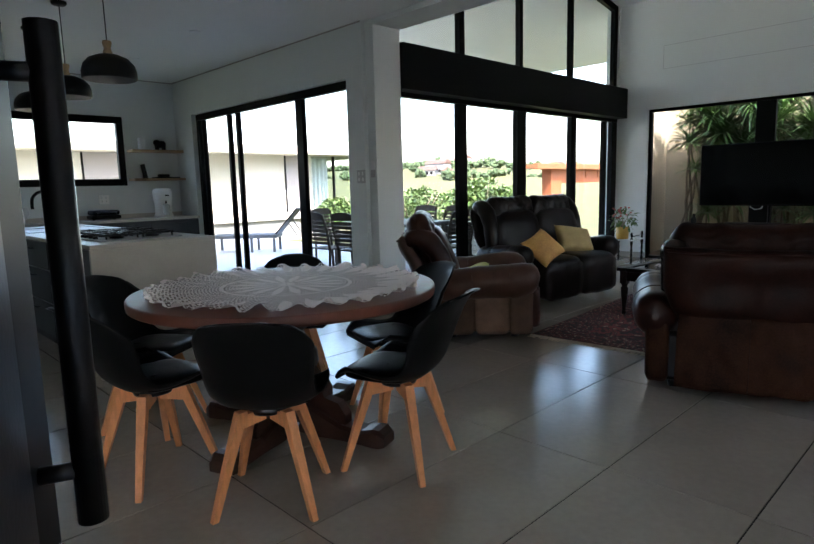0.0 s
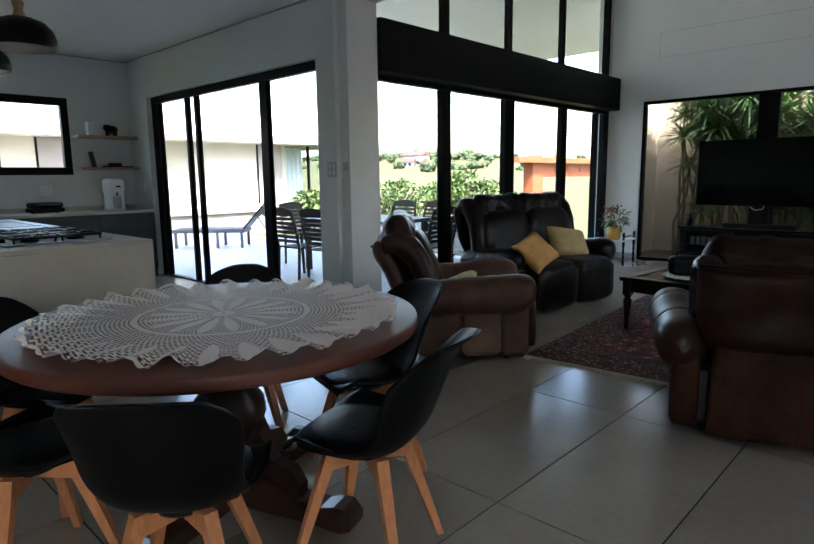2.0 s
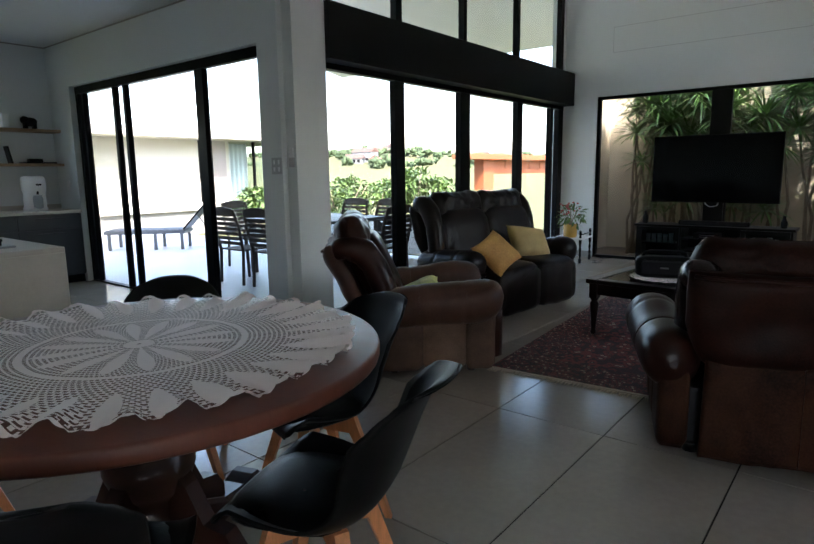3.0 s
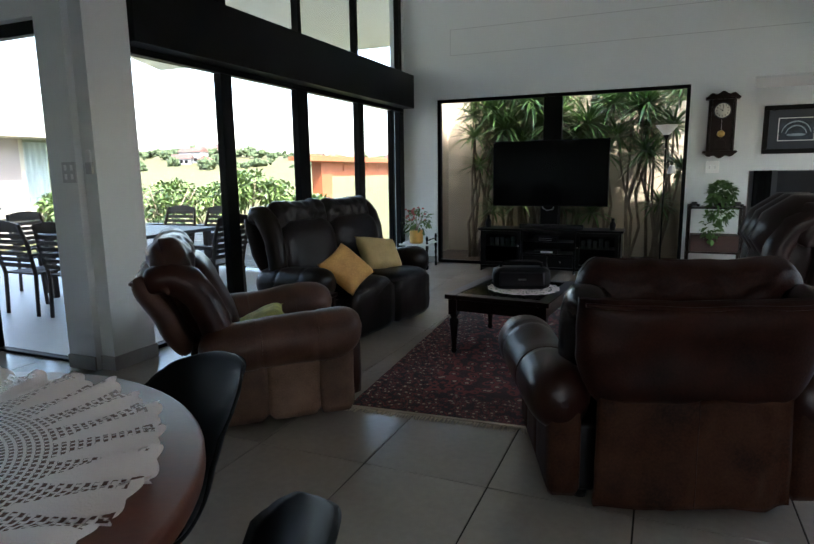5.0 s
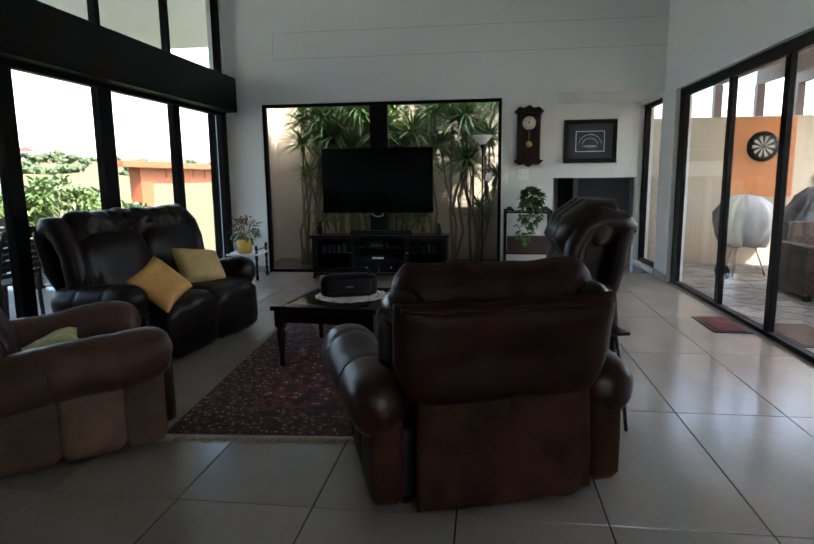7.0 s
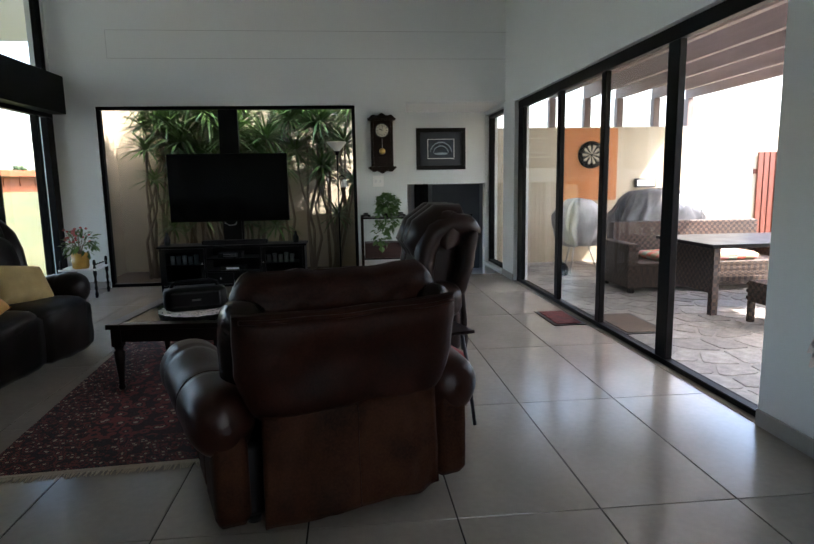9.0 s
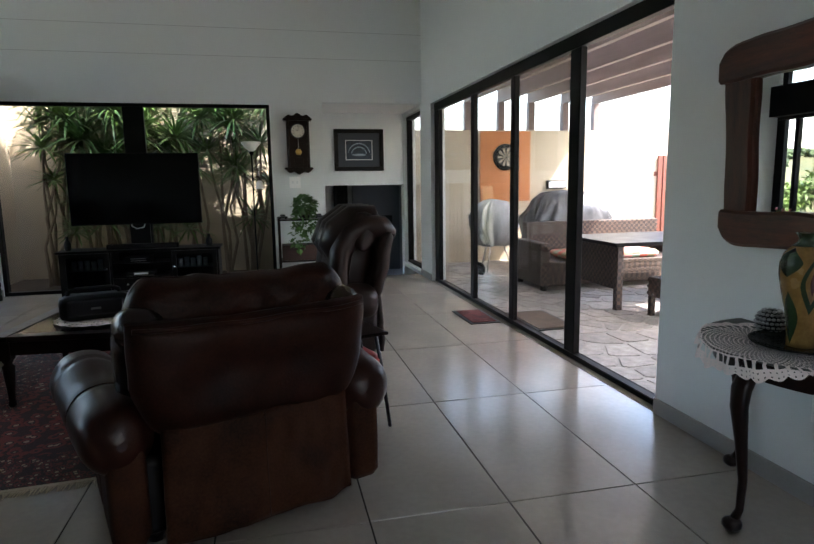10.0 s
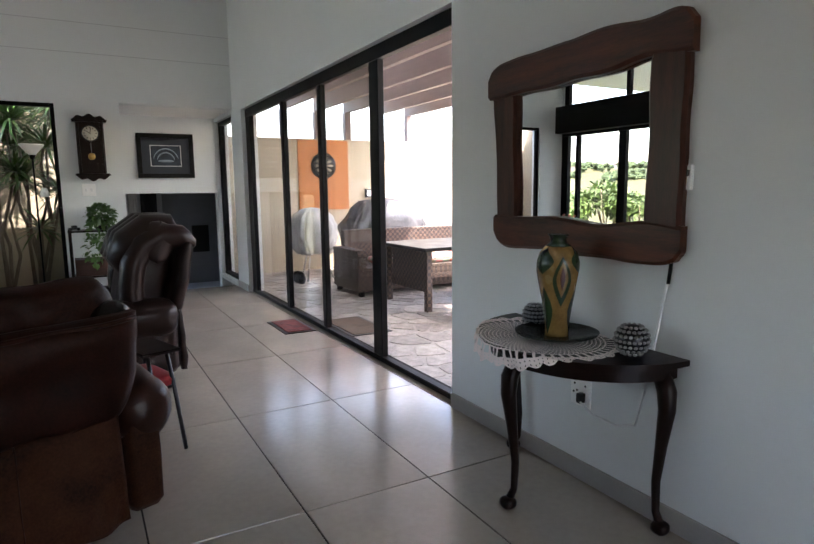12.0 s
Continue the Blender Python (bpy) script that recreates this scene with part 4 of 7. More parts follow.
        return hinge + X * (w * u) + U * (0.05 + (top - 0.05) * q - sag) + N * (0.085 + 0.018 * nz(u * 2.2, q * 3, 7))
    bm = B()
    pad(bm, shell_mid, N, lambda u, v: swell(u, v, 0.062, 7, 9, 0.25), 36, 22)
    back = part("rear_panel", bm, shell, ob, "stretched outer back panel")
    lip = [shell_mid(u, 0.93) + N * (0.045 + 0.008 * math.cos(9 * u)) for u in np.linspace(-0.96, 0.96, 25)]
    part("seam", tube(B(), lip, 0.009, 8), shell, back)
    part("seam", tube(B(), [shell_mid(u, -0.96) + N * 0.030 for u in np.linspace(-0.93, 0.93, 13)], 0.005, 6), skirt, back)

    # the loose flap under it, with a ragged hem
    def flap_mid(u, v):
        q = (v + 1) / 2
        hem = 0.055 + 0.022 * nz(u * 3.1, 4, 1) + 0.02 * max(0, u) ** 3
        z = hem + (0.50 - hem) * q
        return Vector((skirt_w * u * (1.03 - 0.03 * q) * seats ** 0.05, -0.425 - 0.035 * (1 - q) * (0.6 + nz(u * 2.7, q * 1.5, 9)) + 0.012 * nz(u * 6, q * 4, 3), z))
    bm = B()
    pad(bm, flap_mid, Vector((0, -1, 0)), lambda u, v: 0.014 + swell(u, v, 0.010, 8, 8), 40, 18)
    flap = part("rear_skirt", bm, skirt, ob, "loose suede flap")
    part("seam", tube(B(), [flap_mid(0.03, v) + Vector((0, -0.023, 0)) for v in np.linspace(-0.97, 0.97, 9)], 0.003, 6), shell, flap)
    for s in (-1, 1):
        bm = B()
        bulge = ((0.06, 0.02, 0.05), (0.10, 0.10, 0.08), (0.12, 0.32, 0.082), (0.125, 0.56, 0.085), (0.10, 0.76, 0.088), (0.045, 0.88, 0.088), (-0.02, 0.90, 0.085), (-0.06, 0.84, 0.06), (-0.065, 0.78, 0.02))
        fine = []
        for (y0, z0, r0), (y1, z1, r1) in zip(bulge, bulge[1:]):
            for q in (0, 0.33, 0.67):
                fine.append((y0 + (y1 - y0) * q, z0 + (z1 - z0) * q, r0 + (r1 - r0) * q))
        low, push, wx = (0.99, 1.5, 0.10) if tuft else (0.97, 1.0, 0.075) if seats > 1 else (0.82, 1.0, 0.060)
        tube(bm, [Rm @ Vector((s * (sw - wx), y * deep * push, z * S * low)) for y, z, r in fine], [r * (1 + 0.05 * nz(z * 6, s, 2)) for y, z, r in fine], 18)
        part("wing", bm, leather, ob)
    n = seats
    w = 2 * inner / n
    bw = 2 * (sw - 0.11) / n
    for k in range(n):
        cx, bx_ = -inner + w * (k + 0.5), -(sw - 0.11) + bw * (k + 0.5)
        bm = B()
        puff(bm, (cx, 0.10, 0.405), (w / 2 + 0.006, 0.375, 0.088), 0.5, 0.22, nu=36, nv=14, wob=0.016, seed=k + 11)
        part("seat_cushion", bm, leather, ob)
        bm = B()
        puff(bm, (cx, 0.385, 0.245), (w / 2 + 0.006, 0.095, 0.205), 0.24, 0.14, nu=32, nv=14, wob=0.014, seed=k + 21)
        part("footrest", bm, leather, ob)
        bm = B()
        puff(bm, (bx_, 0.105 * deep, S * 0.36), (bw / 2 + 0.006, 0.125 * deep, S * 0.40), 0.5, 0.32, Rm, nu=32, nv=18, wob=0.012, seed=k + 31)
        part("back_cushion", bm, leather, ob)

        def roll_mid(u, v, bx_=bx_, k=k):
            q = (v + 1) / 2
            crown = S + 0.002 + 0.018 * u ** 2 - 0.075 * max(0, (abs(u) - 0.80) / 0.20) ** 2 + 0.016 * nz(u * 4 + k, 3, 1)
            return hinge + X * (bx_ + (bw / 2 + (0.098 if n == 1 else 0.012)) * u * (1 - 0.05 * max(0, v) ** 3)) + U * (S * 0.60 + (crown - S * 0.60) * q) - N * (0.075 * deep + 0.02 * nz(u * 3, q * 2, k + 5))
        bm = B()
        pad(bm, roll_mid, N, lambda u, v: swell(u, v, 0.112 * deep, 5, 2.6, 0.03) * (1 + 0.14 * nz(u * 6, v * 3, k)), 48, 22)
        head = part("headrest", bm, roll or leather, ob, "puffed gathered headrest")
        if tuft:
            for q in range(3):
                x = bx_ - bw / 2 + bw * (q + 0.5) / 3
                bm = B()
                tube(bm, [Rm @ Vector((x, y * deep, z * S)) for y, z in ((0.20, 0.40), (0.205, 0.55), (0.18, 0.72), (0.11, 0.86), (0.02, 0.905), (-0.05, 0.86))], [0.03, bw / 4.4, bw / 3.9, bw / 3.9, bw / 4.3, 0.04], 18)
                part("tuft", bm, leather, head)
    for sx in (-1, 1):
        for sy in (-0.26, 0.26):
            part("foot", lathe(B(), [(0, 0), (0.03, 0), (0.035, 0.055), (0, 0.055)], 14, (sx * (hw - 0.24), sy, 0)), M_BLACKWOOD, ob)
    return ob


recliner("armchair", "brown leather recliner armchair with a worn suede back", "armchair", facing(4.07, 1.15, 0.943, 0.333), W=1.24, H=1.0, lean=6, side=M_SUEDE, skin=M_BROWN, roll=M_SHELL, shell=M_SHELL, skirt=M_SUEDE, leather=M_LEATHER, flare=4)
recliner("armchair", "chestnut leather recliner armchair with pale suede sides", "armchair", facing(4.13, 3.28, 0.67, -0.74), W=1.06, H=1.0, lean=25, set_back=0.07, side=M_TANDARK, patch=M_TAN, skin=M_CHESTNUT, shell=M_CHESTNUT, skirt=M_TANDARK, leather=M_BROWN, flare=0, shell_w=0.43, arm_front=0.45)
recliner("sofa", "dark brown leather two-seat recliner sofa", "sofa", facing(5.97, 3.72, -0.17, -0.985), W=1.66, seats=2, H=1.11, lean=12, leather=M_UMBER, shell_w=0.77, skirt_w=0.62, arm_front=0.36)
recliner("recliner_chair", "dark brown leather recliner with a tufted back", "armchair", facing(6.15, 0.60, -0.06, 1.0), W=0.96, H=1.10, lean=12, tuft=True, leather=M_COCOA, deep=1.25, shell_w=0.42, arm_front=0.42)


def cushion(label, m, w, h, t, material):
    bm = B()
    n = 18
    loops_a, loops_b = [], []
    for j in range(n + 1):
        v = -1 + 2 * j / n
        a, b = [], []
        for i in range(n + 1):
            u = -1 + 2 * i / n
            pinch = 1 - 0.10 * (1 - abs(u) ** 2) * abs(v) ** 3
            pinch2 = 1 - 0.10 * (1 - abs(v) ** 2) * abs(u) ** 3
            z = t * ((1 - u ** 4) * (1 - v ** 4)) ** 0.55 + 0.012 * noise.noise(Vector((u * 2, v * 2, w * 9))) * (1 - u * u) * (1 - v * v)
            a.append(Vector((w / 2 * u * pinch2, h / 2 * v * pinch, z)))
            b.append(Vector((w / 2 * u * pinch2, h / 2 * v * pinch, -z)))
        loops_a.append(a)
        loops_b.append(b)
    for g in (loops_a, loops_b):
        rings(bm, g, close=False, cap=False)
    bmesh.ops.remove_doubles(bm, verts=bm.verts, dist=0.0004)
    return solid("cushion", label, "cushion", bm, material, m=m)


cushion("gold patterned cushion tipped on its corner on the sofa", pose(5.44, 3.48, 0.60, 48, 0, -22) @ pose(0, 0, 0, 0, 0, 28), 0.39, 0.37, 0.07, M_CUSH)
cushion("olive gold cushion with a swirl pattern on the sofa", pose(6.20, 3.55, 0.62, 58, 0, -14) @ pose(0, 0, 0, 0, 0, -10), 0.50, 0.34, 0.08, M_CUSH2)
cushion("lime green striped cushion on the armchair seat", pose(4.02, 3.30, 0.50, 24, 0, -140), 0.36, 0.36, 0.06, M_GREENC)

# ---- rug ----
def rug_material():
    m = mat("persian_wool", (0.10, 0.038, 0.032), 0.95, var=0.3, scale=30, bump=0.5, fine=260)
    nt = m.node_tree
    N, L = nt.nodes.new, nt.links.new
    p = nt.nodes["Principled BSDF"]
    was = p.inputs["Base Color"].links[0].from_socket
    co, vo, wa = N("ShaderNodeTexCoord"), N("ShaderNodeTexVoronoi"), N("ShaderNodeTexVoronoi")
    L(co.outputs["Object"], vo.inputs["Vector"])
    L(co.outputs["Object"], wa.inputs["Vector"])
    vo.inputs["Scale"].default_value, wa.inputs["Scale"].default_value = 15, 27
    r1, r2 = N("ShaderNodeValToRGB"), N("ShaderNodeValToRGB")
    r1.color_ramp.interpolation = r2.color_ramp.interpolation = "CONSTANT"
    for r, stops in ((r1, ((0, (0.50, 0.36, 0.26, 1)), (0.22, (0.016, 0.014, 0.020, 1)), (0.34, (0.20, 0.040, 0.036, 1)), (0.56, (0.026, 0.012, 0.014, 1)))), (r2, ((0, (0.46, 0.34, 0.24, 1)), (0.24, (0.014, 0.013, 0.018, 1)), (0.40, (0.16, 0.036, 0.032, 1)), (0.56, (0.016, 0.011, 0.013, 1))))):
        els = r.color_ramp.elements
        els[0].position, els[0].color = stops[0]
        els[1].position, els[1].color = stops[-1]
        for pos, c in stops[1:-1]:
            e = els.new(pos)
            e.color = c
    L(vo.outputs["Distance"], r1.inputs[0])
    L(wa.outputs["Distance"], r2.inputs[0])
    sep = N("ShaderNodeSeparateXYZ")
    L(co.outputs["Object"], sep.inputs[0])
    mx = []
    for axis, half in (("X", 1.42), ("Y", 0.92)):
        a, d = N("ShaderNodeMath"), N("ShaderNodeMath")
        a.operation, d.operation = "ABSOLUTE", "SUBTRACT"
        L(sep.outputs[axis], a.inputs[0])
        d.inputs[0].default_value = half
        L(a.outputs[0], d.inputs[1])
        mx.append(d.outputs[0])
    mn = N("ShaderNodeMath")
    mn.operation = "MINIMUM"
    L(mx[0], mn.inputs[0])
    L(mx[1], mn.inputs[1])
    rb = N("ShaderNodeValToRGB")
    rb.color_ramp.interpolation = "CONSTANT"
    els = rb.color_ramp.elements
    els[0].position, els[0].color = 0, (1, 1, 1, 1)
    els[1].position, els[1].color = 0.34, (0, 0, 0, 1)
    L(mn.outputs[0], rb.inputs[0])
    pick, half_mix = N("ShaderNodeMixRGB"), N("ShaderNodeMixRGB")
    L(rb.outputs[0], pick.inputs[0])
    L(r1.outputs[0], pick.inputs[1])
    L(r2.outputs[0], pick.inputs[2])
    half_mix.inputs[0].default_value = 0.15
    L(pick.outputs[0], half_mix.inputs[1])
    L(was, half_mix.inputs[2])
    L(half_mix.outputs[0], p.inputs["Base Color"])
    return m


rug = thing("rug", "dark red patterned oriental rug with cream fringes", "rug", pose(5.68, 1.98, 0.0, 0, 0, 4))
bm = B()
nx, ny = 40, 26
g = [[Vector((-1.42 + 2.84 * i / nx, -0.92 + 1.84 * j / ny, 0.011 + 0.002 * noise.noise(Vector((i * 0.4, j * 0.4, 1))))) for j in range(ny + 1)] for i in range(nx + 1)]
rings(bm, g, close=False, cap=False)
box(bm, -1.42, -0.92, 0.001, 1.42, 0.92, 0.009)
part("rug_body", bm, rug_material(), rug, smooth=True)
M_FRINGE = mat("cream_fringe", (0.52, 0.44, 0.32), 0.95, var=0.15, bump=0.3)
rnd = random.Random(4)
for s in (-1, 1):
    bm = B()
    box(bm, s * 1.42, -0.92, 0.002, s * 1.445, 0.92, 0.010)
    for k in range(150):
        y = -0.915 + 1.83 * k / 149
        yy = y + rnd.uniform(-0.015, 0.015)
        tube(bm, [(s * 1.44, y, 0.006), (s * 1.47, (y + yy) / 2, 0.006), (s * (1.495 + rnd.uniform(-0.01, 0.01)), yy, 0.004)], [0.004, 0.003, 0.0025], 4)
    part("fringe", bm, M_FRINGE, rug, "cream knotted fringe")

# ---- coffee table and what is on it ----
ct = thing("coffee_table", "dark wooden coffee table with glass top and turned legs", "coffee table", pose(5.75, 2.18, 0.012, 0, 0, -5))
cw, cd, chh = 0.45, 0.39, 0.455
bm = B()
for b in ((-cw, -cd, 0.42, cw, -cd + 0.09, chh), (-cw, cd - 0.09, 0.42, cw, cd, chh), (-cw, -cd + 0.09, 0.42, -cw + 0.09, cd - 0.09, chh), (cw - 0.09, -cd + 0.09, 0.42, cw, cd - 0.09, chh)):
    box(bm, *b, bev=0.006)
part("top_frame", bm, M_DARKWOOD, ct)
part("glass_inset", box(B(), -cw + 0.09, -cd + 0.09, 0.435, cw - 0.09, cd - 0.09, 0.449), mat("dark_table_glass", (0.012, 0.012, 0.012), 0.06, var=0.05, bump=0), ct, "polished dark glass inset")
for b in ((-cw + 0.04, -cd + 0.035, cw - 0.04, -cd + 0.055), (-cw + 0.04, cd - 0.055, cw - 0.04, cd - 0.035), (-cw + 0.035, -cd + 0.055, -cw + 0.055, cd - 0.055), (cw - 0.055, -cd + 0.055, cw - 0.035, cd - 0.055)):
    part("apron", box(B(), b[0], b[1], 0.33, b[2], b[3], 0.42), M_DARKWOOD, ct)
for sx in (-1, 1):
    for sy in (-1, 1):
        bm = B()
        box(bm, sx * (cw - 0.055) - 0.032, sy * (cd - 0.055) - 0.032, 0.30, sx * (cw - 0.055) + 0.032, sy * (cd - 0.055) + 0.032, 0.42)
        lathe(bm, [(0, 0), (0.018, 0), (0.024, 0.02), (0.018, 0.04), (0.022, 0.10), (0.034, 0.22), (0.036, 0.26), (0.022, 0.275), (0.032, 0.29), (0.032, 0.302), (0, 0.302)], 18, (sx * (cw - 0.055), sy * (cd - 0.055), 0))
        part("leg", bm, M_DARKWOOD, ct)
solid("lace_mat", "oval white crochet mat under the speaker", "table mat", ruffled_cloth(0.27, 160, 20, 0.006, 0.02), lace_material("crochet_mat", 8, 40, 0.27), m=pose(5.72, 2.10, 0.467))
bb = thing("portable_speaker", "black boombox speaker with a carrying handle", "speaker", facing(5.72, 2.12, -0.93, -0.30, 0.474))
bm = B()
puff(bm, (0, 0, 0.085), (0.215, 0.085, 0.085), 0.35, 0.3, nu=40, nv=14)
part("body", bm, M_BLACKP, bb)
part("handle", tube(B(), [(-0.16, 0, 0.14), (-0.15, 0, 0.19), (-0.11, 0, 0.205), (0.11, 0, 0.205), (0.15, 0, 0.19), (0.16, 0, 0.14)], 0.014, 10), M_BLACKP, bb)
part("grille", box(B(), -0.17, 0.070, 0.03, 0.17, 0.088, 0.14, bev=0.015), M_GUN, bb)
part("badge", box(B(), -0.03, 0.088, 0.075, 0.03, 0.0905, 0.088), M_STEEL, bb)

# ---- television and its cabinet ----
tv = thing("television", "large flat black television on a centre post", "television", facing(9.50, 2.57, -1, 0.0, 0.0))
part("panel", box(B(), -0.77, -0.02, 0.88, 0.77, 0.03, 1.765, bev=0.006), M_BLACKP, tv)
part("screen", box(B(), -0.76, 0.03, 0.895, 0.76, 0.033, 1.755), M_SCREEN, tv, "glossy dark screen")
part("back_box", box(B(), -0.4, -0.07, 1.0, 0.4, -0.02, 1.5, bev=0.015), M_BLACKP, tv)
part("post", box(B(), -0.12, -0.10, 0.59, 0.12, -0.07, 1.4), M_BLACKWOOD, tv)
part("cable", tube(B(), [(-0.08, -0.02, 0.90), (-0.06, 0.01, 0.84), (0.02, 0.015, 0.825), (0.08, 0.0, 0.86), (0.09, -0.02, 0.90)], 0.005), M_WHITE, tv)
cabn = thing("tv_cabinet", "black wooden television cabinet with open shelves", "cabinet", facing(9.40, 2.52, -1, 0, 0.0))
part("top", box(B(), -0.945, -0.21, 0.56, 0.945, 0.22, 0.59, bev=0.005), M_BLACKWOOD, cabn)
part("floor_board", box(B(), -0.92, -0.20, 0.05, 0.92, 0.19, 0.08), M_BLACKWOOD, cabn)
part("back_board", box(B(), -0.92, -0.20, 0.08, 0.92, -0.185, 0.56), M_BLACKWOOD, cabn)
for x in (-0.92, -0.36, 0.335, 0.895):
    part("upright", box(B(), x, -0.185, 0.0, x + 0.025, 0.19, 0.56), M_BLACKWOOD, cabn)
for x0, x1, z in ((-0.895, -0.36, 0.32), (-0.335, 0.335, 0.40), (-0.335, 0.335, 0.24), (0.36, 0.895, 0.32)):
    part("shelf", box(B(), x0, -0.185, z, x1, 0.17, z + 0.018), M_BLACKWOOD, cabn)
for x0, x1 in ((-0.893, -0.363), (0.363, 0.893)):
    d = part("glass_door", box(B(), x0, 0.18, 0.085, x1, 0.185, 0.555), M_DARKGLASS, cabn)
    bm = B()
    for b in ((x0, 0.085, x0 + 0.05, 0.555), (x1 - 0.05, 0.085, x1, 0.555), (x0 + 0.05, 0.085, x1 - 0.05, 0.13), (x0 + 0.05, 0.51, x1 - 0.05, 0.555)):
        box(bm, b[0], 0.178, b[1], b[2], 0.198, b[3])
    part("door_frame", bm, M_BLACKWOOD, d)
    kx = x1 - 0.025 if x0 < 0 else x0 + 0.025
    part("knob", lathe(B(), [(0, 0), (0.008, 0), (0.014, 0.012), (0.01, 0.02), (0, 0.021)], 14, m=pose(kx, 0.198, 0.36, -90, 0, 0)), M_CHROME, d, "pale round knob")
for k, x in enumerate((-0.335, 0.002)):
    dr = part("drawer", box(B(), x + 0.003, 0.17, 0.085, x + 0.33, 0.19, 0.235, bev=0.004), M_BLACKWOOD, cabn)
    part("knob", lathe(B(), [(0, 0), (0.008, 0), (0.014, 0.012), (0.01, 0.02), (0, 0.021)], 14, m=pose(x + 0.165, 0.19, 0.16, -90, 0, 0)), M_CHROME, dr, "pale round knob")
dev = thing("media_player", "slim media player with pale front on the cabinet shelf", "media player", facing(9.36, 2.55, -1, 0, 0.258))
part("case", box(B(), -0.16, -0.12, 0, 0.16, 0.10, 0.045, bev=0.004), M_BLACKP, dev)
part("front", box(B(), -0.09, 0.10, 0.012, 0.07, 0.103, 0.036), M_WHITE, dev)
dec = thing("decoder_box", "black decoder box with silver lines on the shelf", "decoder", facing(9.36, 2.57, -1, 0, 0.418))
part("case", box(B(), -0.15, -0.12, 0, 0.15, 0.10, 0.07, bev=0.004), M_BLACKP, dec)
for z in (0.02, 0.045):
    part("strip", box(B(), -0.10, 0.10, z, 0.08, 0.103, z + 0.008), M_STEEL, dec)
sb = thing("soundbar", "long low black soundbar on the cabinet", "soundbar", facing(9.32, 2.50, -1, 0, 0.59))
part("bar", box(B(), -0.42, -0.04, 0, 0.42, 0.04, 0.06, bev=0.012), M_BLACKP, sb)
part("grille", box(B(), -0.40, 0.04, 0.008, 0.40, 0.043, 0.052), M_GUN, sb)
rb = random.Random(8)
for base_y, n in ((1.78, 6), (3.02, 5)):
    for k in range(n):
        h = rb.uniform(0.14, 0.18)
        y = base_y + 0.075 * k
        gl = thing("drinking_glass", "small glass tumbler standing in the cabinet", "glass", pose(9.36, y, 0.338), group="glasses in the cabinet")
        part("bowl", lathe(B(), [(0, 0), (0.026, 0), (0.030, h * 0.7), (0.027, h * 0.7), (0.022, 0.01), (0, 0.01)], 14), M_STEEL, gl)
for y, h in ((1.72, 0.15), (3.37, 0.17)):
    f = thing("ornament_bottle", "small dark ornamental bottle on the cabinet end", "bottle", pose(9.36, y, 0.59))
    part("body", lathe(B(), [(0, 0), (0.035, 0), (0.04, h * 0.5), (0.018, h * 0.75), (0.018, h), (0, h)], 18), M_BLACKP, f)

# ---- floor lamp ----
lamp = thing("floor_lamp", "black uplighter floor lamp with a reading arm", "floor lamp", pose(9.52, 1.14, 0))
part("base", lathe(B(), [(0, 0), (0.13, 0), (0.13, 0.018), (0.03, 0.03), (0, 0.03)], 32), M_BLACKWOOD, lamp)
part("pole", cyl(B(), (0, 0, 0.03), (0, 0, 1.79), 0.010, n=12), M_BLACKWOOD, lamp)
part("shade", lathe(B(), [(0.03, 1.775), (0.125, 1.885), (0.13, 1.90), (0.122, 1.89), (0.025, 1.785)], 32), mat("frosted_glass_shade", (0.78, 0.78, 0.76), 0.5, var=0.03), lamp, "white frosted bowl shade")
part("cup", lathe(B(), [(0, 1.73), (0.02, 1.73), (0.035, 1.78), (0, 1.78)], 18), M_BLACKWOOD, lamp)
arm = part("reading_arm", tube(B(), [(0, 0, 1.42), (-0.01, -0.05, 1.46), (-0.01, -0.085, 1.44), (-0.01, -0.085, 1.40)], 0.007), M_BLACKWOOD, lamp)
part("arm_shade", lathe(B(), [(0.02, 1.405), (0.035, 1.39), (0.055, 1.30), (0.05, 1.30), (0.03, 1.385)], 24, (-0.01, -0.085, 0)), bpy.data.materials["frosted_glass_shade"], arm, "small white bell shade")

# ---- pendulum clock ----
ck = thing("wall_clock", "dark wooden pendulum wall clock with pale dial", "clock", facing(XTV, 0.53, -1, 0, 0))
part("case", box(B(), -0.15, 0, 1.56, 0.15, 0.12, 2.20, bev=0.006), M_DARKWOOD, ck)


def cresting(z, up, amp):
    bm = B()
    pts = []
    for i in range(33):
        u = -1 + 2 * i / 32
        h = amp * (0.25 + 0.55 * math.cos(u * math.pi / 2) + 0.16 * math.cos(u * math.pi * 3))
        pts.append((0.19 * u, z + up * max(0.012, h)))
    rings(bm, [[Vector((x, 0.01, z)), Vector((x, 0.135, z)), Vector((x, 0.135, zz)), Vector((x, 0.01, zz))] for x, zz in pts], smooth=False)
    return bm


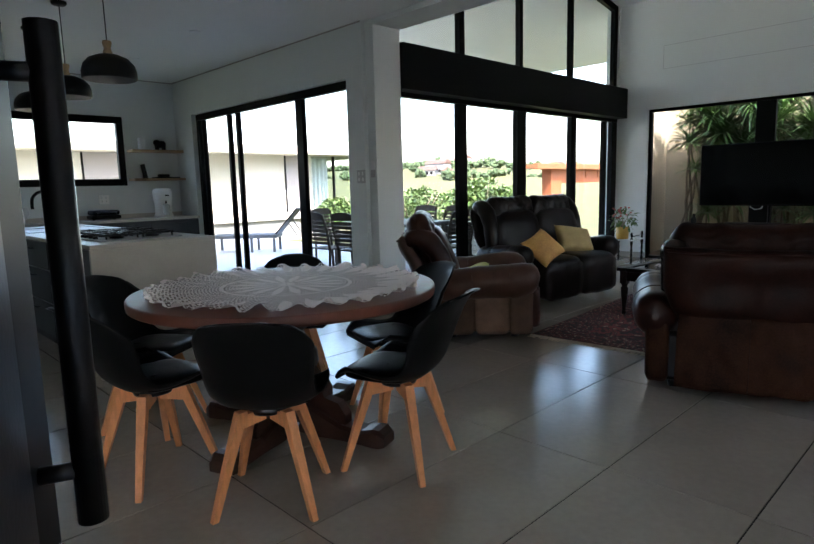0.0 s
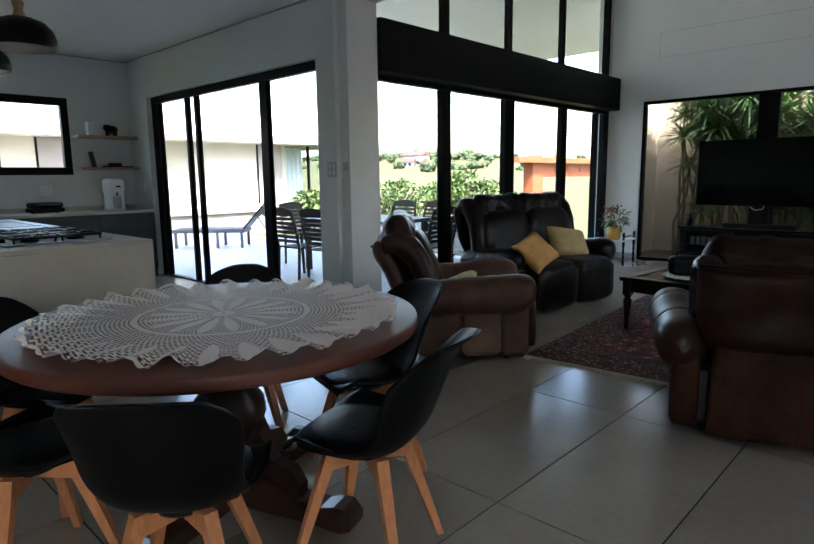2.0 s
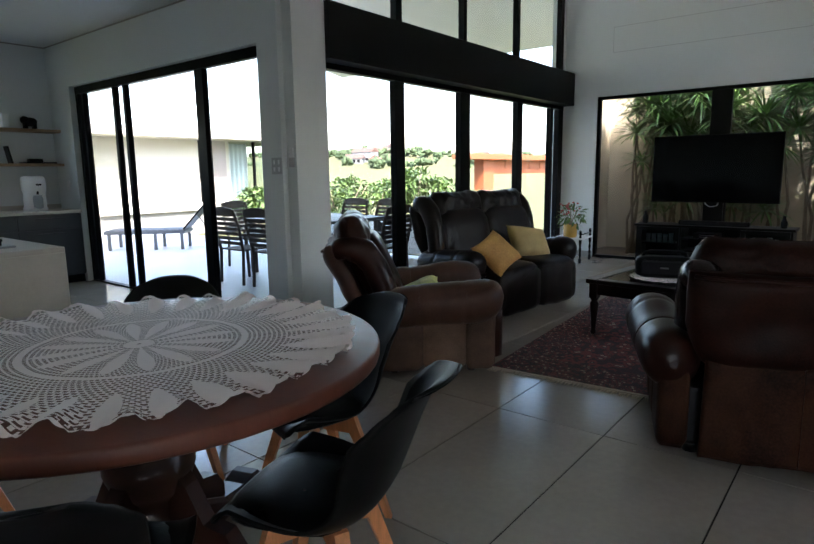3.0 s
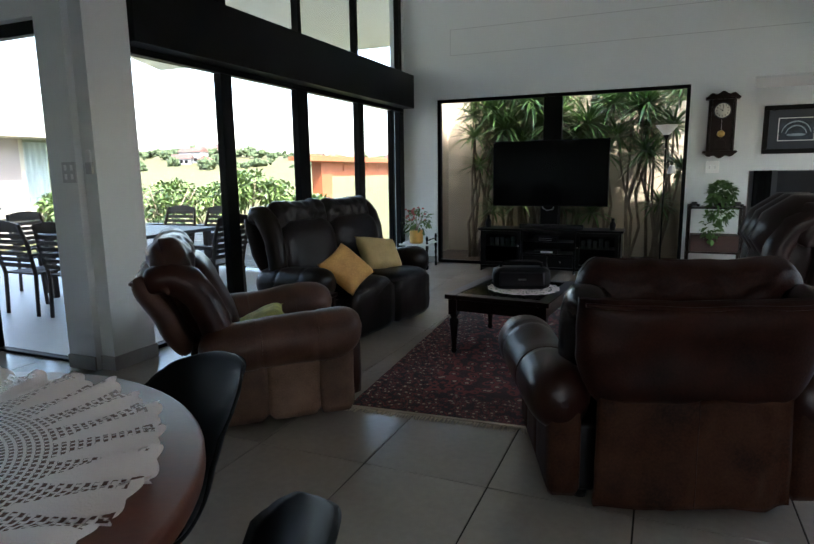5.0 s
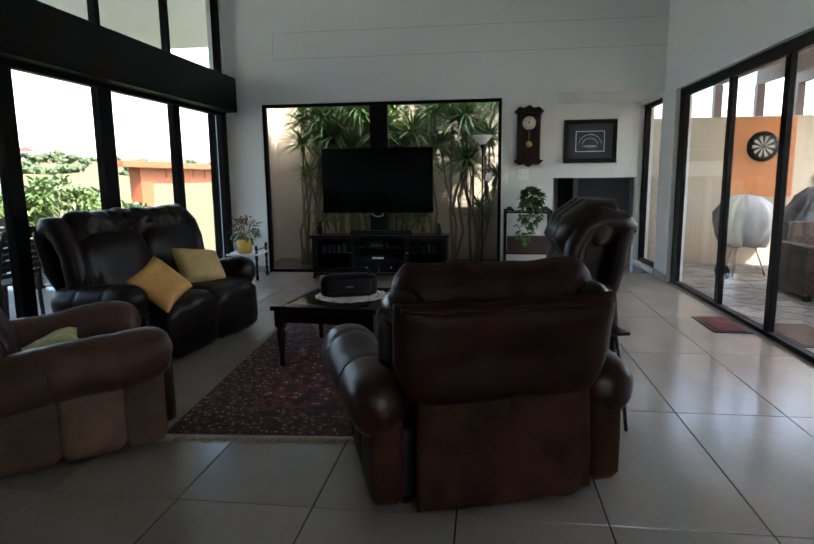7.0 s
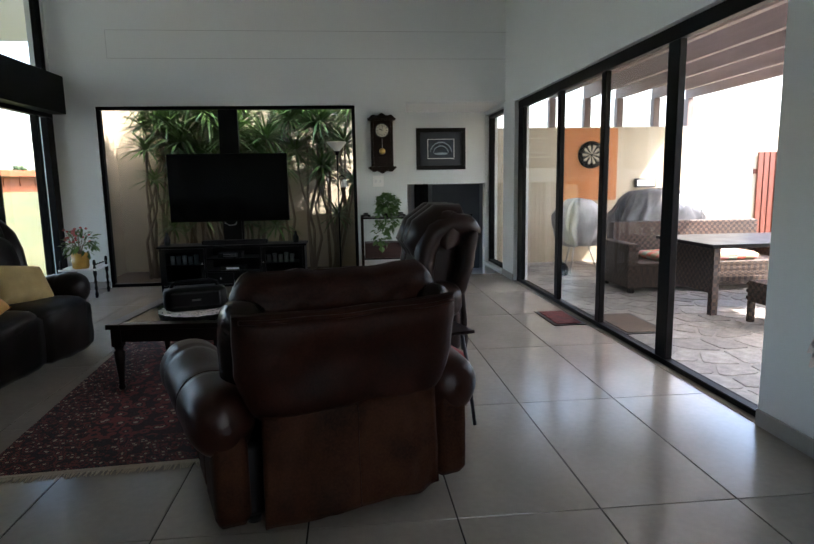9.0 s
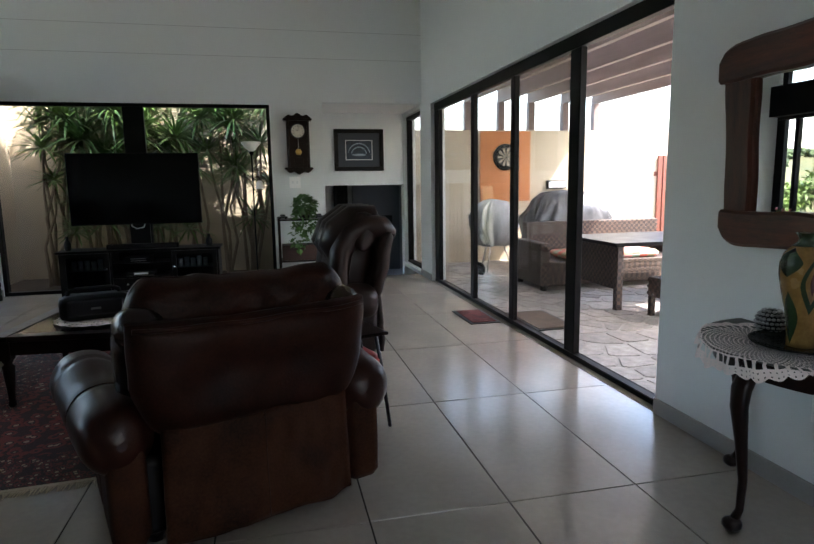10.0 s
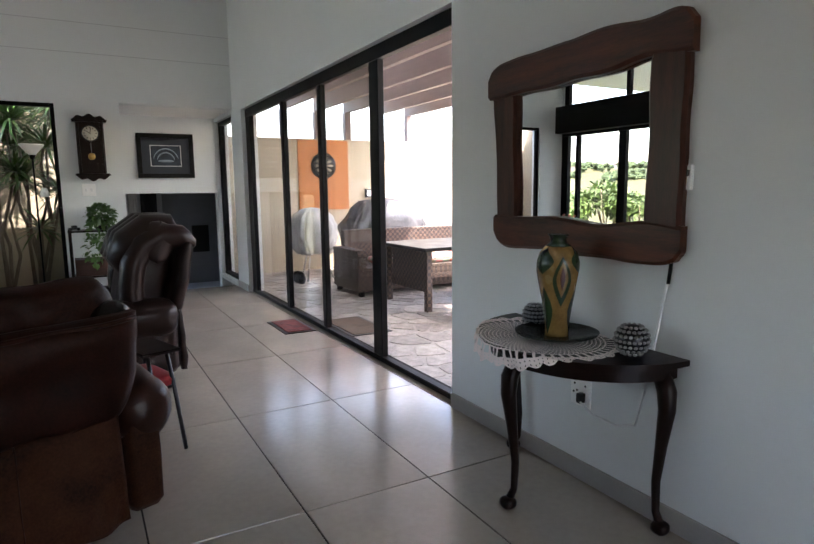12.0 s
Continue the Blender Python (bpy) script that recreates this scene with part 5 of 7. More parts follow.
part("crown", cresting(2.20, 1, 0.085), M_DARKWOOD, ck)
part("lower_crest", cresting(1.56, -1, 0.085), M_DARKWOOD, ck)
for z in (2.185, 1.55):
    part("moulding", box(B(), -0.185, 0.0, z, 0.185, 0.14, z + 0.022, bev=0.006), M_DARKWOOD, ck)
for sx in (-1, 1):
    part("side_column", lathe(B(), [(0, 1.575), (0.014, 1.575), (0.017, 1.62), (0.010, 1.66), (0.012, 2.08), (0.017, 2.14), (0.012, 2.185), (0, 2.185)], 14, (sx * 0.128, 0.128, 0)), M_DARKWOOD, ck)
part("dial", lathe(B(), [(0, 0), (0.084, 0), (0.084, 0.0145), (0, 0.0147)], 40, m=pose(0, 0.12, 2.05, -90, 0, 0)), mat("cream_dial", (0.62, 0.60, 0.52), 0.5, var=0.05), ck, "pale round clock dial")
part("dial_ring", lathe(B(), [(0.086, 0), (0.098, 0), (0.098, 0.012), (0.086, 0.012)], 40, m=pose(0, 0.12, 2.05, -90, 0, 0)), M_GUN, ck)
for a in range(12):
    part("hour_mark", box(B(), -0.004, 0.1345, 0.056, 0.004, 0.136, 0.074, m=pose(0, 0, 2.05, 0, 30 * a, 0)), M_BLACKWOOD, ck)
for a, l in ((-58, 0.045), (8, 0.066)):
    part("pointer", box(B(), -0.003, 0.136, -0.008, 0.003, 0.1375, l, m=pose(0, 0, 2.05, 0, -a, 0)), M_BLACKWOOD, ck)
part("pendulum_rod", cyl(B(), (0, 0.126, 1.80), (0, 0.126, 1.94), 0.003), M_STEEL, ck)
part("pendulum_bob", lathe(B(), [(0, 0), (0.042, 0.002), (0.040, 0.010), (0, 0.016)], 28, m=pose(0, 0.122, 1.775, -90, 0, 0)), mat("brass", (0.55, 0.37, 0.12), 0.3, 1.0, var=0.1), ck, "round brass pendulum bob")
part("plaque", box(B(), -0.06, 0.12, 1.61, 0.06, 0.126, 1.70, bev=0.003), M_DARKWOOD, ck)
wall_plate("light_switch", "square white light switch under the clock", facing(XTV, 0.59, 1, 0, 1.375), 0.15, 0.15, ((-0.03, 0), (0.03, 0)), material=M_BRIGHT)

# ---- plant stand ----
ps = thing("plant_stand", "dark wooden three-tier plant stand", "plant stand", facing(9.42, 0.545, -1, 0, 0))
for sx in (-1, 1):
    for sy in (-1, 1):
        part("post", box(B(), sx * 0.29 - 0.016, sy * 0.15 - 0.016, 0, sx * 0.29 + 0.016, sy * 0.15 + 0.016, 0.92, bev=0.003), M_DARKWOOD, ps)
for z in (0.12, 0.34, 0.88):
    part("shelf", box(B(), -0.31, -0.17, z, 0.31, 0.17, z + 0.02, bev=0.003), M_DARKWOOD, ps)
part("crate", box(B(), -0.26, -0.13, 0.36, 0.26, 0.155, 0.56, bev=0.004), mat("red_brown_crate", (0.05, 0.018, 0.012), 0.5, var=0.2, stretch=(1, 8, 8)), ps)
pl = thing("newspaper_pile", "pile of folded newspapers on the stand", "newspapers", facing(9.40, 0.55, -1, 0, 0.14))
for k in range(5):
    part("paper", box(B(), -0.22, -0.12, 0.012 * k, 0.2 - 0.01 * k, 0.13, 0.012 * k + 0.01, bev=0.003, m=pose(0, 0, 0, 0, 0, 4 * math.sin(k * 2))), M_FRINGE if k % 2 else M_WHITE, pl)


def leaf_blade(bm, base, way, up, length, width, droop=0.3, n=5, fold=0.25):
    """One leaf: a pointed blade with a folded midrib."""
    side = way.cross(up).normalized()
    rows = []
    for k in range(n + 1):
        u = k / n
        c = base + way * (length * u) + up * (-droop * length * u * u)
        w = width * (math.sin(math.pi * min(0.97, 0.12 + 0.86 * u)) ** 0.8) * 0.5
        rows.append([c - side * w + up * (fold * w), c, c + side * w + up * (fold * w)])
    rings(bm, rows, close=False, cap=False)


def bushy(bm, c, spread, count, size, seed, wide=0.75, up_bias=0.3):
    r = random.Random(seed)
    for _ in range(count):
        d = Vector((r.gauss(0, 1), r.gauss(0, 1), r.gauss(0, 1) + up_bias)).normalized()
        p = Vector(c) + Vector((d.x * spread[0], d.y * spread[1], d.z * spread[2])) * r.uniform(0.25, 1.0) ** 0.5
        w = (d + Vector((r.gauss(0, 0.5), r.gauss(0, 0.5), r.gauss(0, 0.4)))).normalized()
        u = (Vector((0, 0, 1)) + 0.5 * Vector((r.gauss(0, 1), r.gauss(0, 1), 0))).normalized()
        if abs(w.dot(u)) > 0.95:
            u = Vector((1, 0, 0.2)).normalized()
        leaf_blade(bm, p, w, u, size * r.uniform(0.7, 1.3), size * wide * r.uniform(0.7, 1.2), 0.4, 3)


pp = thing("potted_plant", "trailing heart-leaved plant in a small dark pot", "plant", pose(9.36, 0.50, 0.90))
part("pot", lathe(B(), [(0, 0), (0.06, 0), (0.08, 0.11), (0.085, 0.12), (0.07, 0.12), (0, 0.10)], 20), M_DARKWOOD, pp)
bm = B()
bushy(bm, (0, 0, 0.17), (0.13, 0.15, 0.13), 300, 0.06, 3)
bushy(bm, (-0.13, 0.02, -0.02), (0.06, 0.15, 0.18), 130, 0.055, 4, up_bias=-0.3)
bushy(bm, (-0.17, 0.10, -0.22), (0.03, 0.12, 0.18), 70, 0.05, 5, up_bias=-0.4)
part("foliage", bm, M_LEAF, pp)
for y, s in ((0.78, 1), (0.31, -1)):
    fg = thing("model_ornament", "small dark metal ornament on the stand", "ornament", facing(9.38, y, -1, 0, 0.90))
    bm = B()
    box(bm, -0.06, -0.03, 0.012, 0.06, 0.03, 0.035, bev=0.006)
    box(bm, -0.03, -0.025, 0.035, 0.035, 0.025, 0.06, bev=0.008)
    part("body", bm, M_GUN, fg)
    for wx in (-0.038, 0.038):
        for wy in (-0.03, 0.03):
            part("wheel", cyl(B(), (wx, wy - 0.006, 0.014), (wx, wy + 0.006, 0.014), 0.014), M_BLACKWOOD, fg)

# ---- framed picture in the nook ----
pic = thing("framed_picture", "dark framed picture of a pale arch on blue", "picture", facing(10.95, -0.48, -1, 0, 1.87))
bm = B()
for b in ((-0.395, -0.325, 0.395, -0.26), (-0.395, 0.26, 0.395, 0.325), (-0.395, -0.26, -0.33, 0.26), (0.33, -0.26, 0.395, 0.26)):
    box(bm, b[0], 0, b[1], b[2], 0.035, b[3], bev=0.006)
part("frame", bm, M_BLACKWOOD, pic)
part("mount", box(B(), -0.33, 0.002, -0.26, 0.33, 0.016, 0.26), mat("slate_mount", (0.035, 0.042, 0.055), 0.7, var=0.08), pic)
bm = B()
for b in ((-0.215, -0.155, 0.215, -0.145), (-0.215, 0.145, 0.215, 0.155), (-0.215, -0.145, -0.205, 0.145), (0.205, -0.145, 0.215, 0.145)):
    box(bm, b[0], 0.016, b[1], b[2], 0.019, b[3])
part("white_line", bm, M_WHITE, pic)
part("print", box(B(), -0.205, 0.016, -0.145, 0.205, 0.018, 0.145), mat("blue_print", (0.03, 0.045, 0.07), 0.5, var=0.4, scale=14), pic)
bm = B()
for r0, z0 in ((0.15, -0.07), (0.105, -0.075)):
    tube(bm, [(r0 * 1.15 * math.cos(a), 0.0185, z0 + r0 * 1.15 * math.sin(a)) for a in np.linspace(0.15, math.pi - 0.15, 24)], [0.004 + 0.006 * math.sin(a) for a in np.linspace(0.15, math.pi - 0.15, 24)], 6)
puff(bm, (0.0, 0.0185, -0.075), (0.11, 0.0015, 0.018), 0.8, 0.8)
part("arch", bm, mat("pale_blue_ink", (0.32, 0.40, 0.48), 0.6, var=0.3, scale=30), pic)

# ---- side table with the flower pot ----
st = thing("side_table", "low dark wooden stand with turned spindles", "side table", pose(9.20, 4.36, 0, 0, 0, 4))
part("top", box(B(), -0.25, -0.22, 0.34, 0.25, 0.22, 0.365, bev=0.006), M_WHITE, st, "pale painted top")
for sx in (-1, 1):
    for sy in (-1, 1):
        part("spindle", lathe(B(), [(0, 0), (0.018, 0), (0.022, 0.05), (0.012, 0.08), (0.02, 0.12), (0.012, 0.16), (0.02, 0.20), (0.012, 0.24), (0.022, 0.30), (0.018, 0.37), (0.012, 0.40), (0.02, 0.43), (0.014, 0.47), (0, 0.475)], 14, (sx * 0.22, sy * 0.19, 0)), M_BLACKWOOD, st)
part("rail", cyl(B(), (0.22, -0.19, 0.41), (-0.22, -0.19, 0.41), 0.008), M_BLACKWOOD, st)
fp = thing("flower_pot", "flowering plant in a mustard glazed pot", "plant", pose(9.06, 4.34, 0.365))
part("pot", lathe(B(), [(0, 0), (0.085, 0), (0.095, 0.02), (0.10, 0.19), (0.09, 0.19), (0.085, 0.16), (0, 0.16)], 28), M_POT, fp)
bm = B()
rb = random.Random(12)
for k in range(9):
    a = rb.uniform(0, 6.28)
    tube(bm, [(0, 0, 0.15), (0.06 * math.cos(a), 0.06 * math.sin(a), 0.28), (0.14 * math.cos(a), 0.14 * math.sin(a), rb.uniform(0.33, 0.46))], [0.006, 0.005, 0.003], 5)
part("stem", bm, M_TRUNK, fp)
bm = B()
bushy(bm, (0, 0, 0.31), (0.20, 0.20, 0.15), 120, 0.075, 21, 0.42)
part("foliage", bm, M_LEAF2, fp)
bm = B()
for k in range(26):
    a, h = rb.uniform(0, 6.28), rb.uniform(0.33, 0.50)
    puff(bm, (0.17 * rb.random() * math.cos(a), 0.17 * rb.random() * math.sin(a), h), (0.017, 0.017, 0.013), 0.8, 0.8, nu=8, nv=5)
part("blossom", bm, mat("pink_blossom", (0.50, 0.12, 0.12), 0.6, var=0.2), fp, "small pink blossoms")
et = thing("end_table", "small dark wooden end table between the seats", "side table", pose(4.98, 3.62, 0))
part("top", box(B(), -0.2, -0.2, 0.43, 0.2, 0.2, 0.46, bev=0.006), M_DARKWOOD, et)
for sx in (-0.17, 0.17):
    for sy in (-0.17, 0.17):
        part("leg", box(B(), sx - 0.018, sy - 0.018, 0, sx + 0.018, sy + 0.018, 0.43), M_DARKWOOD, et)
solid("coaster", "white round coaster on the end table", "coaster", lathe(B(), [(0, 0), (0.045, 0), (0.048, 0.008), (0, 0.012)], 20), M_WHITE, m=pose(5.0, 3.56, 0.46))

# ---- stool beside the armchair ----
fc = thing("folding_stool", "small dark tubular stool with red seat and wooden tray", "stool", facing(4.72, 0.475, -0.30, 0.95))
for sy in (-1, 1):
    part("leg_frame", tube(B(), [(-0.24, sy * 0.07, 0), (-0.18, sy * 0.055, 0.34), (-0.13, sy * 0.05, 0.50), (0.13, sy * 0.05, 0.50), (0.18, sy * 0.055, 0.34), (0.24, sy * 0.07, 0)], 0.011, 10), M_GUN, fc)
bm = B()
puff(bm, (0, 0, 0.36), (0.18, 0.08, 0.035), 0.5, 0.35)
part("seat", bm, mat("red_vinyl", (0.34, 0.03, 0.035), 0.4, var=0.15), fc, "red padded seat")
for sx in (-0.17, 0.17):
    part("cross_tube", cyl(B(), (sx, -0.06, 0.33), (sx, 0.06, 0.33), 0.009), M_GUN, fc)
part("tray", box(B(), -0.19, -0.10, 0.511, 0.19, 0.10, 0.53, bev=0.005), M_DARKWOOD, fc, "dark wooden tray top")

# ---- door mats ----
M_MAT = mat("red_brown_mat", (0.15, 0.030, 0.026), 0.95, var=0.4, scale=14, bump=0.6, fine=150)
def door_mat(label, x0, y0, x1, y1, material, z=0.0):
    ob = thing("doormat", label, "doormat", pose((x0 + x1) / 2, (y0 + y1) / 2, z))
    w, d = (x1 - x0) / 2, (y1 - y0) / 2
    part("border", box(B(), -w, -d, 0.001, w, d, 0.008, bev=0.003), M_BLACKWOOD, ob)
    part("pile", box(B(), -w + 0.035, -d + 0.035, 0.008, w - 0.035, d - 0.035, 0.014, bev=0.003), material, ob)


door_mat("red-brown doormat inside the patio door", 6.65, -1.185, 7.26, -0.875, M_MAT)
door_mat("grey-brown doormat outside the patio door", 6.35, -1.85, 7.15, -1.42, mat("brown_coir", (0.12, 0.085, 0.06), 0.95, var=0.3, scale=14, bump=0.6), -0.03)

# ---- half-moon console ----
CX, CZ = 3.20, 0.70
co = thing("console_table", "dark half-moon console table on cabriole legs", "console table", pose(CX, YR + 0.014, 0))


def half_moon(rx, ry, z0, z1, n=36):
    bm = B()
    top = [Vector((rx * math.cos(a), ry * math.sin(a), 0)) for a in np.linspace(0, math.pi, n)]
    lo = [bm.verts.new((p.x, p.y, z0)) for p in top]
    hi = [bm.verts.new((p.x, p.y, z1)) for p in top]
    for i in range(n):
        j = (i + 1) % n
        bm.faces.new((lo[i], lo[j], hi[j], hi[i]))
    bm.faces.new(lo[::-1])
    bm.faces.new(hi)
    return bm


part("tabletop", half_moon(0.50, 0.47, CZ - 0.022, CZ, 96), M_DARKWOOD, co)
part("apron", half_moon(0.45, 0.42, CZ - 0.082, CZ - 0.022, 96), M_DARKWOOD, co)
part("moulding", half_moon(0.475, 0.445, CZ - 0.034, CZ - 0.0225, 96), M_DARKWOOD, co)
for lx, ly, ox, oy in ((0.41, 0.04, 1, 0.2), (0.0, 0.40, 0, 1), (-0.41, 0.04, -1, 0.2)):
    o = Vector((ox, oy, 0)).normalized()
    pts = [(0.0, CZ - 0.06), (0.035, CZ - 0.13), (0.04, CZ - 0.20), (0.02, CZ - 0.34), (0.0, CZ - 0.50), (0.005, 0.08), (0.025, 0.045)]
    bm = B()
    tube(bm, [Vector((lx, ly, z)) + o * d for d, z in pts], [0.034, 0.036, 0.032, 0.023, 0.017, 0.015, 0.018], 12)
    leg = part("leg", bm, M_DARKWOOD, co, "carved cabriole leg")
    bm = B()
    puff(bm, Vector((lx, ly, 0.026)) + o * 0.035, (0.032, 0.032, 0.026), 0.7, 0.6, nu=14, nv=8)
    part("claw_foot", bm, M_DARKWOOD, leg)
DX = 0.05
dl = solid("lace_doily", "white crochet doily hanging over the console edge", "doily", B(), M_LACE)
bm = bmesh.new()
loops, flat = [], []
DN = 360
for q in np.linspace(0.02, 1, 22):
    lp = []
    for i in range(DN):
        a = 2 * math.pi * i / DN
        e = max(0, (q - 0.88) / 0.12)
        rad = 1 + 0.05 * e * abs(math.sin(16 * a)) + 0.02 * e * math.sin(7 * a)
        flat.append((0.31 * q * math.cos(a), 0.31 * q * math.sin(a)))
        wx, wy = 0.37 * q * rad * math.cos(a) + DX, max(0.004, 0.31 * q * rad * math.sin(a) + 0.24)
        over = (wx / 0.503) ** 2 + (max(wy, 0) / 0.473) ** 2
        z = 0.004 + 0.003 * e * (1 + math.sin(19 * a))
        # where the round cloth passes the half-moon's edge it hangs down
        if over > 1:
            k = 1 / math.sqrt(over)
            d = math.hypot(wx, wy) * (1 - k)
            n = Vector((wx / 0.503 ** 2, wy / 0.473 ** 2, 0)).normalized()
            out = 0.004 + 0.10 * d + 0.010 * min(1, d / 0.05) * math.sin(16 * a)
            wx, wy = wx * k + n.x * out, wy * k + n.y * out
            z = 0.004 - 0.93 * d
        lp.append((wx, wy, z))
    loops.append(lp)
rings(bm, loops, cap=False)
bm.verts.index_update()
uv = bm.loops.layers.uv.new("UVMap")
for f in bm.faces:
    for c in f.loops:
        c[uv].uv = flat[c.vert.index]
bm.to_mesh(dl.data)
bm.free()
for p in dl.data.polygons:
    p.use_smooth = True
dl.data.materials.clear()
M_DOILY = lace_material("crochet_doily", 20, 84, 0.31, eyelets=52)
dl.data.materials.append(M_DOILY)
dl.location = (CX, YR + 0.014, CZ)
VX, VY = 3.20, -1.00
solid("round_tray", "dark glossy round tray under the vase", "tray", lathe(B(), [(0, 0.008), (0.09, 0.008), (0.17, 0.022), (0.175, 0.026), (0.17, 0.018), (0.10, 0.002), (0, 0.002)], 48), mat("lacquered_tray", (0.03, 0.03, 0.025), 0.15, var=0.3, scale=8), m=pose(VX, VY, CZ + 0.008))
vase = thing("painted_vase", "tall painted vase in gold, green and brown", "vase", pose(VX, VY, CZ + 0.017, 0, 0, 0))
VP = [(0, 0), (0.050, 0), (0.049, 0.02), (0.051, 0.06), (0.059, 0.12), (0.073, 0.20), (0.085, 0.27), (0.087, 0.31), (0.077, 0.35), (0.052, 0.378), (0.034, 0.392), (0.030, 0.404), (0.040, 0.422), (0.044, 0.426), (0.034, 0.422), (0.024, 0.404), (0, 0.394)]
part("body", lathe(B(), VP, 40), mat("gold_glaze", (0.25, 0.15, 0.045), 0.25, var=0.3, scale=14, tint=(0.14, 0.08, 0.025)), vase)


def on_vase(a, z, lift):
    for (r0, z0), (r1, z1) in zip(VP[1:10], VP[2:11]):
        if z0 <= z <= z1 + 1e-6:
            r = r0 + (r1 - r0) * (z - z0) / max(1e-6, z1 - z0)
            return Vector(((r + lift) * math.cos(a), (r + lift) * math.sin(a), z))
    return Vector((0.06 * math.cos(a), 0.06 * math.sin(a), z))


def patch(a0, zc, wa, hz, lift):
    """A pointed oval laid on the vase."""
    bm = B()
    rows = []
    for i in range(17):
        v = -1 + 2 * i / 16
        half = wa * max(0.02, (1 - abs(v) ** 1.6))
        rows.append([on_vase(a0 + half * u, zc + hz * v, lift) for u in (-1, -0.6, -0.2, 0.2, 0.6, 1)])
    return rings(bm, rows, close=False, cap=False)


M_VGREEN = mat("green_glaze", (0.022, 0.045, 0.018), 0.25, var=0.25)
M_VBROWN = mat("brown_glaze", (0.10, 0.03, 0.015), 0.25, var=0.25)
part("shoulder", lathe(B(), [(r + 0.0012, z) for r, z in VP[9:14]], 40), M_VGREEN, vase, "dark green shoulder and neck")
for k in range(3):
    a0 = radians(150 + 120 * k)
    part("oval", patch(a0, 0.235, 0.48, 0.105, 0.0015), M_VGREEN, vase, "pointed green oval")
    part("oval", patch(a0, 0.245, 0.29, 0.075, 0.003), bpy.data.materials["gold_glaze"], vase)
    part("oval", patch(a0, 0.25, 0.12, 0.05, 0.0045), M_VBROWN, vase, "brown seed shape")
    part("oval", patch(a0 + radians(60), 0.11, 0.5, 0.10, 0.0015), M_VGREEN, vase)
    part("oval", patch(a0 + radians(60), 0.32, 0.62, 0.054, 0.0015), M_VGREEN, vase)
for x, y, r in ((3.40, -1.06, 0.058), (2.85, -1.05, 0.064)):
    ball = thing("candle_ball", "silver studded ball candle holder", "candle holder", pose(x, y, CZ + 0.006), group="studded balls on the console")
    bm = B()
    puff(bm, (0, 0, r * 0.92), (r, r, r * 0.92), 1, 1, nu=28, nv=16)
    part("globe", bm, M_GUN, ball)
    bm = B()
    for j in range(7):
        ph = -0.95 + 1.9 * j / 6
        n = max(8, int(22 * math.cos(ph)))
        for i in range(n):
            a = 2 * math.pi * (i + 0.5 * (j % 2)) / n
            d = Vector((math.cos(ph) * math.cos(a), math.cos(ph) * math.sin(a), math.sin(ph)))
            puff(bm, Vector((0, 0, r * 0.92)) + d * r * 0.97, (0.0085, 0.0085, 0.0065), 1, 1, nu=6, nv=4)
    part("studs", bm, M_STEEL, ball, "rows of small silver studs")
wall_plate("wall_socket", "white wall socket with a plug under the console", facing(3.24, YR, 0, -1, 0.42), 0.12, 0.14, ((0.03, -0.04),), ((-0.035, 0.03), (-0.02, 0.0), (-0.04, -0.01), (0.03, 0.03)), material=M_BRIGHT)
cb = thing("power_cord", "grey plug and cord looping to the wall light", "cord")
part("plug", box(B(), 3.205, YR + 0.010, 0.375, 3.235, YR + 0.045, 0.42, bev=0.006), M_GUN, cb)
part("cable", tube(B(), [(3.21, YR + 0.04, 0.385), (3.15, YR + 0.03, 0.345), (3.02, YR + 0.02, 0.335), (2.93, YR + 0.018, 0.37), (2.90, YR + 0.012, 0.50), (2.86, YR + 0.01, 0.72), (2.83, YR + 0.01, 0.90), (2.81, YR + 0.01, 1.0)], 0.0055, 6), M_WHITE, cb)
part("connector", cyl(B(), (2.81, YR + 0.012, 0.97), (2.80, YR + 0.012, 1.06), 0.007), M_BLACKWOOD, cb)
part("upper_cable", tube(B(), [(2.80, YR + 0.012, 1.05), (2.765, YR + 0.012, 1.2), (2.752, YR + 0.012, 1.36), (2.75, YR + 0.012, 1.43)], 0.004, 6), M_WHITE, cb)
wl = thing("cord_switch", "small white cord switch beside the mirror", "switch", pose(2.745, YR + 0.008, 1.38))
part("case", box(B(), -0.012, -0.007, -0.06, 0.012, 0.012, 0.03, bev=0.004), M_WHITE, wl)
part("button", box(B(), -0.006, 0.012, -0.01, 0.006, 0.018, 0.012), M_GUN, wl)

# ---- mirror in a live-edge frame ----
mir = thing("wall_mirror", "mirror in a wavy live-edge red-brown wooden frame", "mirror", facing(3.345, YR, 0, 1, 0))
M_SLAB = mat("polished_slab_wood", (0.088, 0.0245, 0.0122), 0.34, var=0.42, scale=3.0, bump=0.04, fine=26, stretch=(1.0, 4, 9), spec=0.28)
M_SLABV = mat("polished_upright_slab", (0.060, 0.0175, 0.0098), 0.34, var=0.42, scale=3.0, bump=0.04, fine=26, stretch=(9, 4, 1.0), spec=0.28)


